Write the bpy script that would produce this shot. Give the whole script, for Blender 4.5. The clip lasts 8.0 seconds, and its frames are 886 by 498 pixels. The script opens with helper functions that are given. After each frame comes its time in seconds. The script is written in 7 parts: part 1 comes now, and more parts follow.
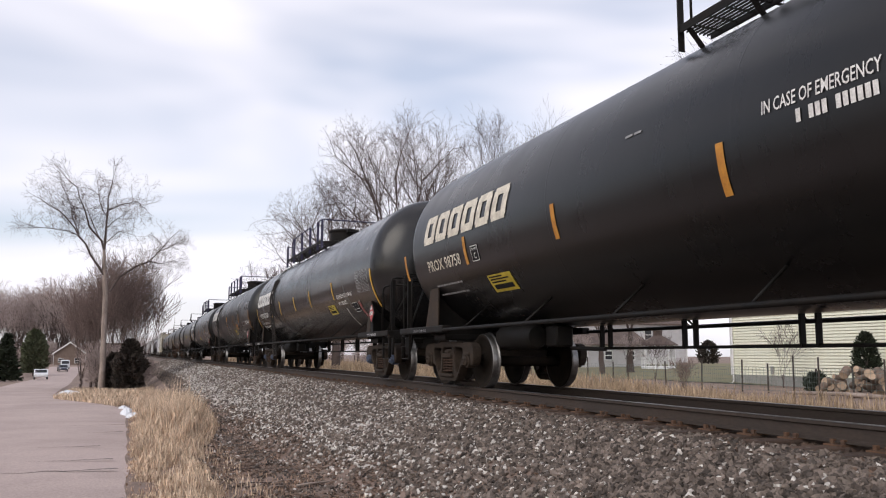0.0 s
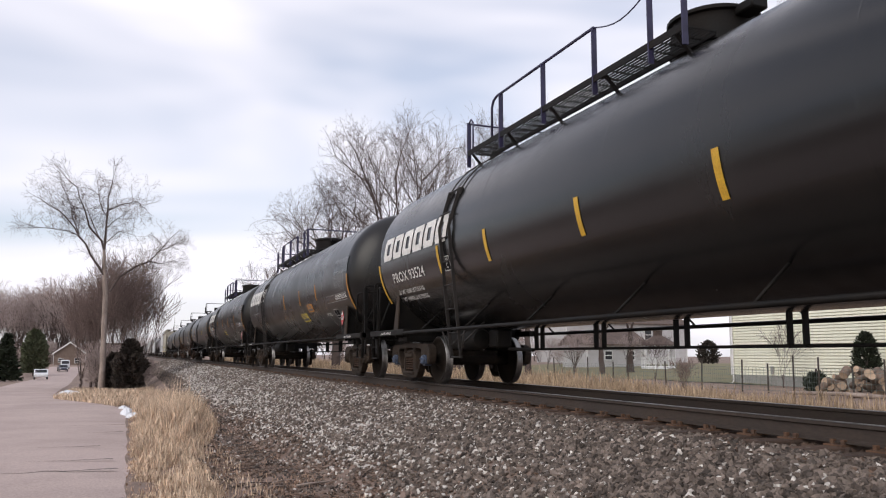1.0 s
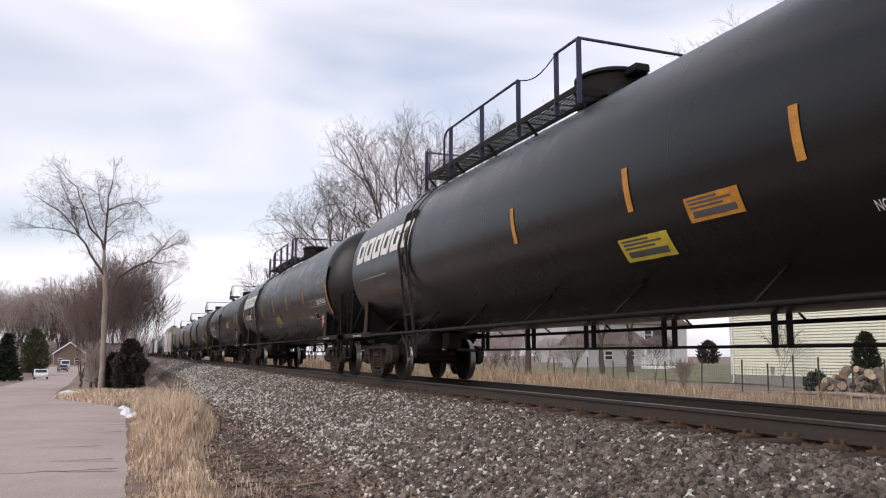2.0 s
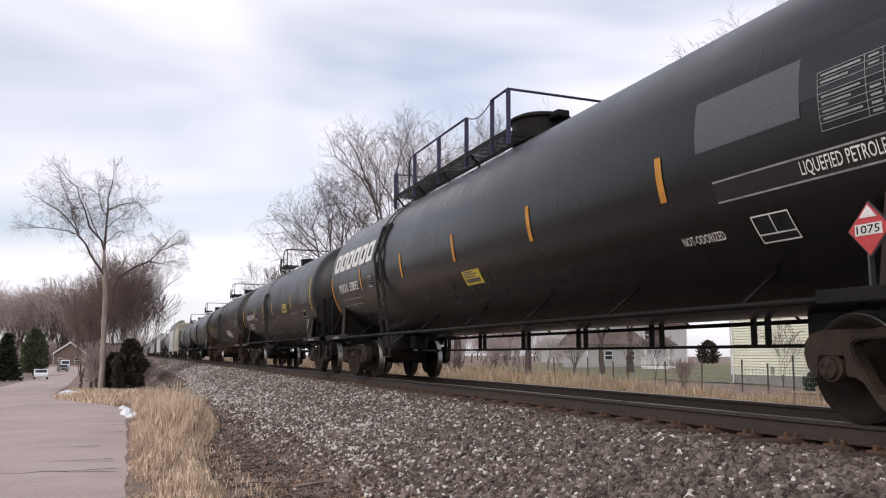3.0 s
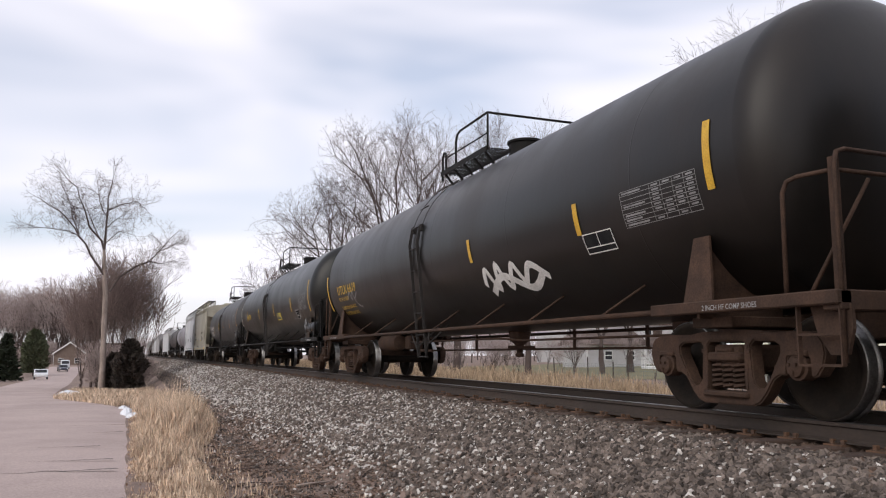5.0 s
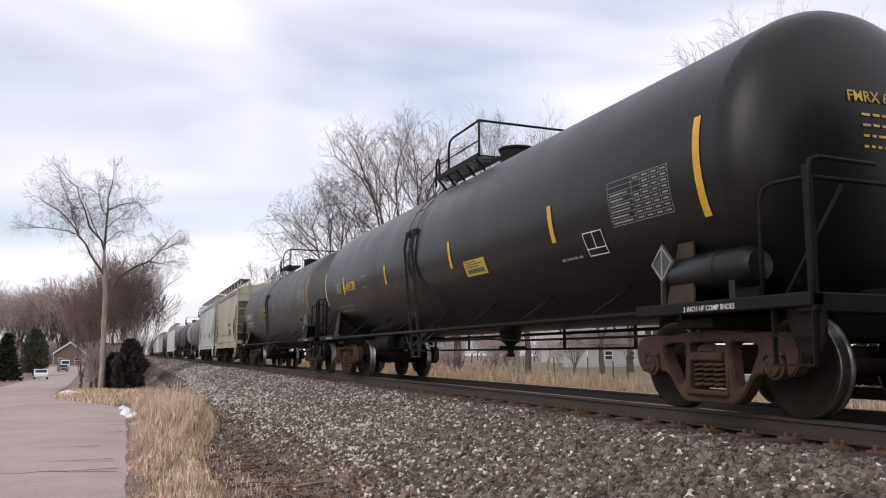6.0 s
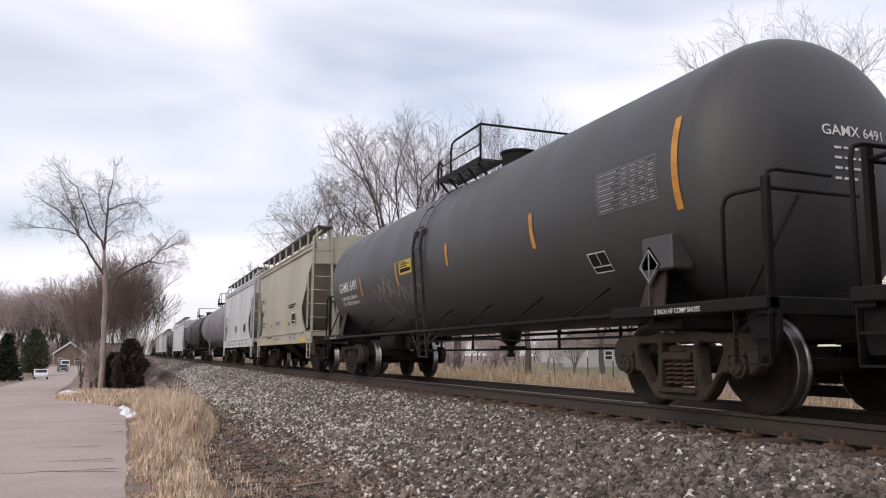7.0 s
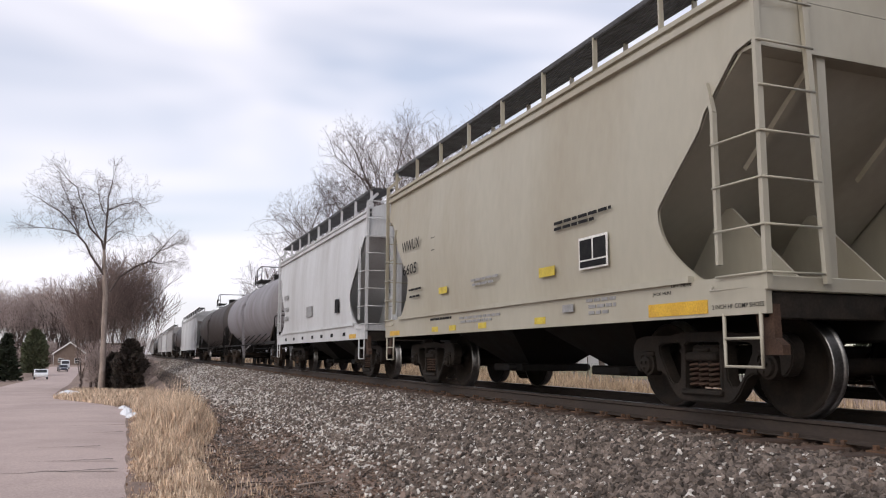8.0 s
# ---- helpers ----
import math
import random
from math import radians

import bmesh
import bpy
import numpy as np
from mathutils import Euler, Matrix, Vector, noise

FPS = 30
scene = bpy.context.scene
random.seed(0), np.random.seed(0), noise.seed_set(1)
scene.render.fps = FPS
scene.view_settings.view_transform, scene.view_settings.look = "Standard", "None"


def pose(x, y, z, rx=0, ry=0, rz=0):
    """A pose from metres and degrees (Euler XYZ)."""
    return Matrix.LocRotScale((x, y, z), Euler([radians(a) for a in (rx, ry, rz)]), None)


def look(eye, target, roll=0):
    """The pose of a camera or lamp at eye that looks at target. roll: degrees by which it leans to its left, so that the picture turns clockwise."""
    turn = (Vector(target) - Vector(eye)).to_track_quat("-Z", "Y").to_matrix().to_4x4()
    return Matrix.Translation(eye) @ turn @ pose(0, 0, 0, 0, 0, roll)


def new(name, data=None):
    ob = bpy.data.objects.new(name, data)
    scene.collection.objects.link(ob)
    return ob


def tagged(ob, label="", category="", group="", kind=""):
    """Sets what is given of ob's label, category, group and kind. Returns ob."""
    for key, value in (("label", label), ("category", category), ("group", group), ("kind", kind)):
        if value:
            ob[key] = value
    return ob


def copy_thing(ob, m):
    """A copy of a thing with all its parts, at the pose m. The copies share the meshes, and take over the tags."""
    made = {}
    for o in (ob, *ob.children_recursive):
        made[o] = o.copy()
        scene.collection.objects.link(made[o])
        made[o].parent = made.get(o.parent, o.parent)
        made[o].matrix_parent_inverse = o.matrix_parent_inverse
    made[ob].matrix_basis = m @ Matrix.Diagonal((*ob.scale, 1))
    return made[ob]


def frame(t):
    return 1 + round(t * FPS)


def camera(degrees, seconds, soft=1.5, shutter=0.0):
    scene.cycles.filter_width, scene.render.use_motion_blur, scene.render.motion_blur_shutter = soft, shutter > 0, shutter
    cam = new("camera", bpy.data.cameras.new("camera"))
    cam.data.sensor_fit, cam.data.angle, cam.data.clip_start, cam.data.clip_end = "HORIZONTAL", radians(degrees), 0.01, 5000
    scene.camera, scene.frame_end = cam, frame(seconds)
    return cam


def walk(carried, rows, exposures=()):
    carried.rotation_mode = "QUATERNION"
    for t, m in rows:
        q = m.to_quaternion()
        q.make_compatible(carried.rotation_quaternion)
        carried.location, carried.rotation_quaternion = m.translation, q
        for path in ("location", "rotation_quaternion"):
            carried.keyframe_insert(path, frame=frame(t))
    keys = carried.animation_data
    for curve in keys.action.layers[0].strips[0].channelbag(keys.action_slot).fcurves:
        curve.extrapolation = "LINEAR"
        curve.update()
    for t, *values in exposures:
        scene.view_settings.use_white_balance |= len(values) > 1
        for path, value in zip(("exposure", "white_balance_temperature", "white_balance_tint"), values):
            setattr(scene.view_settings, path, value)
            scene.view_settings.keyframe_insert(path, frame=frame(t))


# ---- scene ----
SPEED = 17.937                       # metres a second, towards the camera
TRACK_X = 6.40                       # middle of the track; rail tops lie at z = 0
EYE = Vector((0.0, 0.0, 0.547))
YAW, PITCH, ROLL = 0.3714, 0.1335, 0.23
aim = Vector((math.sin(YAW) * math.cos(PITCH), math.cos(YAW) * math.cos(PITCH), math.sin(PITCH)))
cam = camera(58.49, 8.0, soft=1.15)
STAND = look(EYE, EYE + aim * 50, ROLL)
walk(cam, [(0.0, STAND), (8.0, STAND)])
scene.view_settings.exposure = 0.10

# ---- sky and sun ----
SUN_EL, SUN_AZ = radians(36), radians(238)     # azimuth from +y, clockwise
world = bpy.data.worlds.new("sky")
scene.world = world
world.use_nodes = True
wn, wl = world.node_tree.nodes, world.node_tree.links
wn.clear()
w_out = wn.new("ShaderNodeOutputWorld")
sky = wn.new("ShaderNodeTexSky")
sky.sky_type, sky.sun_disc = "NISHITA", False
sky.sun_elevation, sky.sun_rotation = SUN_EL, SUN_AZ
sky.air_density, sky.dust_density, sky.ozone_density = 1.0, 2.0, 1.2
bg_blue, bg_cloud, w_mix = wn.new("ShaderNodeBackground"), wn.new("ShaderNodeBackground"), wn.new("ShaderNodeMixShader")
bg_blue.inputs["Strength"].default_value = 0.15
bg_cloud.inputs["Color"].default_value = (0.86, 0.835, 0.905, 1)
bg_cloud.inputs["Strength"].default_value = 1.17
w_co, w_map = wn.new("ShaderNodeTexCoord"), wn.new("ShaderNodeMapping")
w_map.inputs["Scale"].default_value = (1.0, 1.0, 3.6)
w_map.inputs["Rotation"].default_value = (0.12, -0.10, 0.3)
w_noise, w_ramp = wn.new("ShaderNodeTexNoise"), wn.new("ShaderNodeValToRGB")
w_noise.inputs["Scale"].default_value, w_noise.inputs["Detail"].default_value = 1.3, 3
w_noise.inputs["Roughness"].default_value, w_noise.inputs["Distortion"].default_value = 0.52, 0.5
w_ramp.color_ramp.elements[0].position, w_ramp.color_ramp.elements[1].position = 0.40, 0.62
w_ramp.color_ramp.elements[0].color = (0.40, 0.40, 0.40, 1)
w_ramp.color_ramp.elements[1].color = (0.97, 0.97, 0.97, 1)
wl.new(w_co.outputs["Generated"], w_map.inputs["Vector"])
wl.new(w_map.outputs["Vector"], w_noise.inputs["Vector"])
wl.new(w_noise.outputs["Fac"], w_ramp.inputs["Fac"])
wl.new(w_ramp.outputs["Color"], w_mix.inputs["Fac"])
wl.new(sky.outputs["Color"], bg_blue.inputs["Color"])
wl.new(bg_blue.outputs["Background"], w_mix.inputs[1])
wl.new(bg_cloud.outputs["Background"], w_mix.inputs[2])
wl.new(w_mix.outputs["Shader"], w_out.inputs["Surface"])
sun = new("sun", bpy.data.lights.new("sun", "SUN"))
sun.data.energy, sun.data.angle, sun.data.color = 0.8, radians(40), (1.0, 0.95, 0.88)
sun_from = Vector((math.sin(SUN_AZ) * math.cos(SUN_EL), math.cos(SUN_AZ) * math.cos(SUN_EL), math.sin(SUN_EL)))
sun.matrix_world = look(sun_from * 100, (0, 0, 0))


# ---- materials ----
def surface(name, col, col2=None, rough=0.7, metal=0.0, scale=3.0, fine=40.0, bump=0.1, mixpos=(0.4, 0.65), spec=0.5,
            stretch=(1, 1, 1), vary=0.0, rough2=None, island=False, coat=0.0, grit=0.18):
    """Two colours mixed by broad noise, modulated by fine grain, with fine relief. Object space, metres."""
    m = bpy.data.materials.new(name)
    m.use_nodes = True
    n, l = m.node_tree.nodes, m.node_tree.links
    b = n["Principled BSDF"]
    co, mp = n.new("ShaderNodeTexCoord"), n.new("ShaderNodeMapping")
    mp.inputs["Scale"].default_value = stretch
    l.new(co.outputs["Object"], mp.inputs["Vector"])
    big, small = n.new("ShaderNodeTexNoise"), n.new("ShaderNodeTexNoise")
    for t, s, d in ((big, scale, 6), (small, fine, 4)):
        t.inputs["Scale"].default_value, t.inputs["Detail"].default_value = s, d
        l.new(mp.outputs["Vector"], t.inputs["Vector"])
    big.inputs["Roughness"].default_value = 0.62
    ramp = n.new("ShaderNodeMapRange")
    ramp.inputs["From Min"].default_value, ramp.inputs["From Max"].default_value = mixpos
    l.new(big.outputs["Fac"], ramp.inputs["Value"])
    mix = n.new("ShaderNodeMix")
    mix.data_type = "RGBA"
    mix.inputs["A"].default_value = (*col, 1)
    mix.inputs["B"].default_value = (*(col2 or [c * 0.75 for c in col]), 1)
    l.new(ramp.outputs["Result"], mix.inputs["Factor"])
    grain = n.new("ShaderNodeMapRange")
    grain.inputs["From Min"].default_value, grain.inputs["From Max"].default_value = 0.3, 0.7
    grain.inputs["To Min"].default_value, grain.inputs["To Max"].default_value = 1 - grit, 1 + grit
    l.new(small.outputs["Fac"], grain.inputs["Value"])
    hsv = n.new("ShaderNodeHueSaturation")
    l.new(mix.outputs["Result"], hsv.inputs["Color"])
    val = grain.outputs["Result"]
    if vary:
        src = n.new("ShaderNodeNewGeometry").outputs["Random Per Island"] if island else n.new("ShaderNodeObjectInfo").outputs["Random"]
        vr = n.new("ShaderNodeMapRange")
        vr.inputs["To Min"].default_value, vr.inputs["To Max"].default_value = 1 - vary, 1 + vary
        l.new(src, vr.inputs["Value"])
        mul = n.new("ShaderNodeMath")
        mul.operation = "MULTIPLY"
        l.new(val, mul.inputs[0]), l.new(vr.outputs["Result"], mul.inputs[1])
        val = mul.outputs["Value"]
    l.new(val, hsv.inputs["Value"])
    l.new(hsv.outputs["Color"], b.inputs["Base Color"])
    rr = n.new("ShaderNodeMapRange")
    rr.inputs["To Min"].default_value, rr.inputs["To Max"].default_value = rough, rough2 if rough2 is not None else min(1, rough + 0.12)
    l.new(ramp.outputs["Result"], rr.inputs["Value"])
    l.new(rr.outputs["Result"], b.inputs["Roughness"])
    b.inputs["Metallic"].default_value = metal
    b.inputs["Specular IOR Level"].default_value = spec
    b.inputs["Coat Weight"].default_value = coat
    if bump:
        bp = n.new("ShaderNodeBump")
        bp.inputs["Strength"].default_value, bp.inputs["Distance"].default_value = bump, 0.02
        l.new(small.outputs["Fac"], bp.inputs["Height"])
        l.new(bp.outputs["Normal"], b.inputs["Normal"])
    return m


M = {
    "black_gloss": surface("black_gloss_paint", (0.009, 0.009, 0.0095), (0.013, 0.0125, 0.012), 0.2, scale=0.9, fine=14, bump=0.015, rough2=0.28, stretch=(1, 1, .35), spec=0.5, grit=0.05),
    "black_satin": surface("black_satin_paint", (0.0054, 0.0054, 0.0057), (0.0081, 0.0076, 0.0073), 0.26, scale=0.8, fine=14, bump=0.02, rough2=0.34, stretch=(1, 1, .35), spec=0.4, grit=0.05),
    "black_dull": surface("weathered_black_paint", (0.0068, 0.0065, 0.0065), (0.0109, 0.0101, 0.0094), 0.3, scale=0.8, fine=18, bump=0.025, rough2=0.38, stretch=(1, 1, .35), spec=0.36, grit=0.05),
    "black_rusty": surface("rust_stained_black_paint", (0.0076, 0.0067, 0.0062), (0.0162, 0.0124, 0.0103), 0.34, scale=0.9, fine=18, bump=0.03, rough2=0.44, stretch=(1, 1, .3), spec=0.34, grit=0.05),
    "black_green": surface("dull_greenish_black_paint", (0.0059, 0.0063, 0.0059), (0.0092, 0.0092, 0.0079), 0.3, scale=0.8, fine=18, bump=0.025, rough2=0.38, stretch=(1, 1, .35), spec=0.34, grit=0.05),
    "dark_grey": surface("dark_grey_paint", (0.048, 0.048, 0.051), (0.062, 0.060, 0.058), 0.42, scale=0.8, fine=18, bump=0.025, rough2=0.54, stretch=(1, 1, .35), spec=0.42, grit=0.05),
    "light_grey": surface("grey_tank_paint", (0.24, 0.23, 0.25), (0.19, 0.175, 0.18), 0.55, scale=0.8, fine=18, bump=0.02, stretch=(1, 1, .35), grit=0.05),
    "brown_tank": surface("brown_black_tank_paint", (0.0360, 0.0288, 0.0272), (0.0560, 0.0448, 0.0400), 0.55, scale=0.8, fine=18, bump=0.02, grit=0.05),
    "beige": surface("beige_hopper_paint", (0.395, 0.370, 0.298), (0.335, 0.300, 0.228), 0.5, scale=0.45, fine=9, bump=0.02, stretch=(1, 1.0, .4), mixpos=(.40, .66), grit=0.035),
    "white_car": surface("white_hopper_paint", (0.5580, 0.5670, 0.5760), (0.4500, 0.4500, 0.4500), 0.5, scale=0.7, fine=25, bump=0.02, stretch=(1, 1.3, .3), grit=0.05),
    "grey_hopper": surface("grey_hopper_paint", (0.36, 0.35, 0.35), (0.28, 0.27, 0.26), 0.55, scale=0.7, fine=25, bump=0.02, stretch=(1, 1.3, .3), grit=0.05),
    "frame_black": surface("grimy_black_steel", (0.0075, 0.0072, 0.0068), (0.0151, 0.0124, 0.0105), 0.6, scale=3, fine=40, bump=0.08, spec=0.18),
    "frame_rust": surface("rusty_cast_steel", (0.050, 0.032, 0.024), (0.082, 0.050, 0.036), 0.75, scale=4, fine=50, bump=0.12, spec=0.15),
    "truck_dark": surface("dirty_cast_steel", (0.034, 0.0265, 0.0215), (0.057, 0.042, 0.032), 0.7, scale=4, fine=50, bump=0.12, spec=0.15),
    "wheel_dark": surface("oily_wheel_plate", (0.0150, 0.0122, 0.0100), (0.0270, 0.0205, 0.0160), 0.75, scale=4, fine=40, bump=0.06, spec=0.12),
    "bright_steel": surface("worn_bright_steel", (0.24, 0.235, 0.23), (0.14, 0.135, 0.13), 0.34, metal=1.0, scale=6, fine=60, bump=0.03),
    "rail_side": surface("brown_rail_steel", (0.0414, 0.0306, 0.0248), (0.0563, 0.0396, 0.0306), 0.8, scale=3, fine=50, bump=0.1, stretch=(1, .3, 1)),
    "rail_top": surface("polished_rail_head", (0.33, 0.32, 0.33), (0.24, 0.23, 0.23), 0.35, metal=1.0, scale=3, fine=30, bump=0.02, stretch=(1, .1, 1)),
    # dark steel greyed in colour for the sky that shows through the mesh
    "grating_grey": surface("sky_greyed_grating", (0.085, 0.085, 0.088), (0.060, 0.058, 0.058), 0.6, scale=3, fine=40, bump=0.05, spec=0.2),
    # black ladder paint, lightened in colour for the sky its flat stiles reflect
    "ladder_paint": surface("sky_lightened_ladder_paint", (0.026, 0.024, 0.023), (0.040, 0.035, 0.032), 0.5, scale=5, fine=40, bump=0.03, spec=0.3),
    "truck_black": surface("oily_cast_steel", (0.020, 0.017, 0.0145), (0.034, 0.027, 0.022), 0.7, scale=4, fine=50, bump=0.12, spec=0.15),
    "navy": surface("dark_blue_rail_paint", (0.030, 0.026, 0.075), (0.022, 0.020, 0.050), 0.45, scale=5, fine=40, bump=0.03),
    "yellow": surface("yellow_reflective_tape", (0.64, 0.385, 0.028), (0.54, 0.31, 0.025), 0.4, scale=5, fine=60, bump=0.02),
    "orange": surface("faded_orange_tape", (0.55, 0.25, 0.030), (0.42, 0.17, 0.025), 0.5, scale=6, fine=60, bump=0.02),
    "white_tape": surface("faded_white_tape", (0.50, 0.46, 0.40), (0.36, 0.31, 0.26), 0.5, scale=6, fine=60, bump=0.02),
    "yellow_sign": surface("yellow_placard", (0.60, 0.47, 0.045), (0.46, 0.34, 0.035), 0.45, scale=7, fine=60, bump=0.0),
    "white_paint": surface("white_lettering_paint", (0.78, 0.77, 0.74), (0.62, 0.61, 0.58), 0.5, scale=5, fine=60, bump=0.0),
    "cream_paint": surface("worn_cream_lettering_paint", (0.72, 0.67, 0.55), (0.50, 0.46, 0.38), 0.5, scale=6, fine=60, bump=0.0),
    "grey_paint": surface("faded_grey_lettering_paint", (0.30, 0.30, 0.30), (0.20, 0.20, 0.20), 0.55, scale=6, fine=60, bump=0.0),
    "grey_block": surface("fresh_grey_paint_patch", (0.075, 0.077, 0.082), (0.090, 0.090, 0.094), 0.4, scale=3, fine=60, bump=0.0),
    "black_paint": surface("black_lettering_paint", (0.016, 0.016, 0.018), (0.028, 0.028, 0.028), 0.85, scale=6, fine=60, bump=0.0, spec=0.1),
    "yellow_paint": surface("yellow_lettering_paint", (0.66, 0.43, 0.05), (0.46, 0.28, 0.04), 0.5, scale=6, fine=60, bump=0.0),
    "red_sign": surface("red_placard", (0.50, 0.045, 0.05), (0.42, 0.05, 0.05), 0.4, scale=8, fine=60, bump=0.0),
    "blue_cap": surface("blue_bearing_cap_paint", (0.055, 0.085, 0.15), (0.07, 0.07, 0.08), 0.5, scale=12, fine=60, bump=0.05),
}


# ---- mesh helpers ----
def part(name, bm, material, parent=None, label="", m=None, smooth=False):
    """One mesh object from a bmesh (or from a mesh already made), under a thing or a part."""
    if isinstance(bm, bmesh.types.BMesh):
        me = bpy.data.meshes.new(name)
        bm.to_mesh(me)
        bm.free()
        for mt in material if isinstance(material, (list, tuple)) else [material]:
            me.materials.append(mt)
        if smooth:
            me.polygons.foreach_set("use_smooth", [True] * len(me.polygons))
            me.set_sharp_from_angle(angle=radians(38))
    else:
        me = bm
    ob = new(name, me)
    if parent:
        ob.parent = parent
    if m is not None:
        ob.matrix_basis = m
    return tagged(ob, label)


def mesh_of(name, verts, faces, material, smooth=False, index=None):
    me = bpy.data.meshes.new(name)
    me.from_pydata(verts, [], faces)
    for mt in material if isinstance(material, (list, tuple)) else [material]:
        me.materials.append(mt)
    if index is not None:
        me.polygons.foreach_set("material_index", index)
    if smooth:
        me.polygons.foreach_set("use_smooth", [True] * len(me.polygons))
    me.update()
    return me


def box(bm, x0, x1, y0, y1, z0, z1, bevel=0.0, mat=0):
    r = bmesh.ops.create_cube(bm, size=1, matrix=Matrix.Translation(((x0 + x1) / 2, (y0 + y1) / 2, (z0 + z1) / 2)) @ Matrix.Diagonal((abs(x1 - x0), abs(y1 - y0), abs(z1 - z0), 1)))
    fs = {f for vt in r["verts"] for f in vt.link_faces}
    for f in fs:
        f.material_index = mat
    if bevel:
        bmesh.ops.bevel(bm, geom=list({e for f in fs for e in f.edges}), offset=bevel, segments=1, affect="EDGES")
    return bm


def bar(bm, a, b, w, d=None, up=(0, 0, 1), mat=0):
    """A square bar from a to b, w wide and d deep."""
    a, b = Vector(a), Vector(b)
    d = d or w
    ax = (b - a).normalized()
    side = ax.cross(Vector(up))
    if side.length < 1e-4:
        side = ax.cross(Vector((1, 0, 0)))
    side.normalize()
    top = side.cross(ax)
    vs = [bm.verts.new(p + side * w / 2 * i + top * d / 2 * j) for p in (a, b) for i, j in ((-1, -1), (1, -1), (1, 1), (-1, 1))]
    for q in ((3, 2, 1, 0), (4, 5, 6, 7), (0, 1, 5, 4), (1, 2, 6, 5), (2, 3, 7, 6), (3, 0, 4, 7)):
        f = bm.faces.new([vs[k] for k in q])
        f.material_index = mat
    return bm


def tube(bm, pts, r, n=8, r_end=None, mat=0):
    """A round tube along a polyline, its corners mitred."""
    pts = [Vector(p) for p in pts]
    rings = []
    u = None
    for i, p in enumerate(pts):
        a = (pts[i] - pts[i - 1]).normalized() if i else (pts[1] - pts[0]).normalized()
        b = (pts[i + 1] - pts[i]).normalized() if i < len(pts) - 1 else a
        ax = (a + b)
        ax = ax.normalized() if ax.length > 1e-5 else a
        if u is None:
            u = ax.cross(Vector((0, 0, 1)) if abs(ax.z) < 0.9 else Vector((0, 1, 0)))
        u = (u - ax * u.dot(ax)).normalized()
        w = u.cross(ax)
        rr = r if r_end is None else r + (r_end - r) * i / (len(pts) - 1)
        rings.append([bm.verts.new(p + (u * math.cos(t) + w * math.sin(t)) * rr) for t in [2 * math.pi * k / n for k in range(n)]])
    for r0, r1 in zip(rings, rings[1:]):
        for k in range(n):
            f = bm.faces.new((r0[k], r0[(k + 1) % n], r1[(k + 1) % n], r1[k]))
            f.material_index, f.smooth = mat, True
    for ring, flip in ((rings[0], True), (rings[-1], False)):
        try:
            bm.faces.new(ring[::-1] if flip else ring).material_index = mat
        except ValueError:
            pass
    return bm


def lathe(bm, profile, n=32, axis="y", centre=(0, 0, 0), mats=None, close=True):
    """Turn (along, radius) points about an axis."""
    c = Vector(centre)
    rings = []
    for a, r in profile:
        ring = []
        for k in range(n):
            t = 2 * math.pi * k / n
            p = {"y": (r * math.cos(t), a, r * math.sin(t)), "x": (a, r * math.cos(t), r * math.sin(t)), "z": (r * math.cos(t), r * math.sin(t), a)}[axis]
            ring.append(bm.verts.new(c + Vector(p)))
        rings.append(ring)
    for i, (r0, r1) in enumerate(zip(rings, rings[1:])):
        for k in range(n):
            f = bm.faces.new((r0[k], r0[(k + 1) % n], r1[(k + 1) % n], r1[k]))
            f.smooth = True
            if mats:
                f.material_index = mats[i]
    if close:
        bm.faces.new(rings[0][::-1])
        bm.faces.new(rings[-1])
    bmesh.ops.recalc_face_normals(bm, faces=bm.faces[:])
    return bm


def prism(bm, pts, x0, x1, mat=0):
    """A polygon in (y, z) pushed out from x0 to x1."""
    a = [bm.verts.new((x0, y, z)) for y, z in pts]
    b = [bm.verts.new((x1, y, z)) for y, z in pts]
    n = len(pts)
    fs = [bm.faces.new(a), bm.faces.new(b[::-1])] + [bm.faces.new((a[(k + 1) % n], a[k], b[k], b[(k + 1) % n])) for k in range(n)]
    for f in fs:
        f.material_index = mat
    bmesh.ops.recalc_face_normals(bm, faces=fs)
    return bm


def thing(name, m, label, category, group="", kind=""):
    ob = new(name)
    ob.empty_display_size = 0.3
    ob.matrix_basis = m
    return tagged(ob, label, category, group, kind)


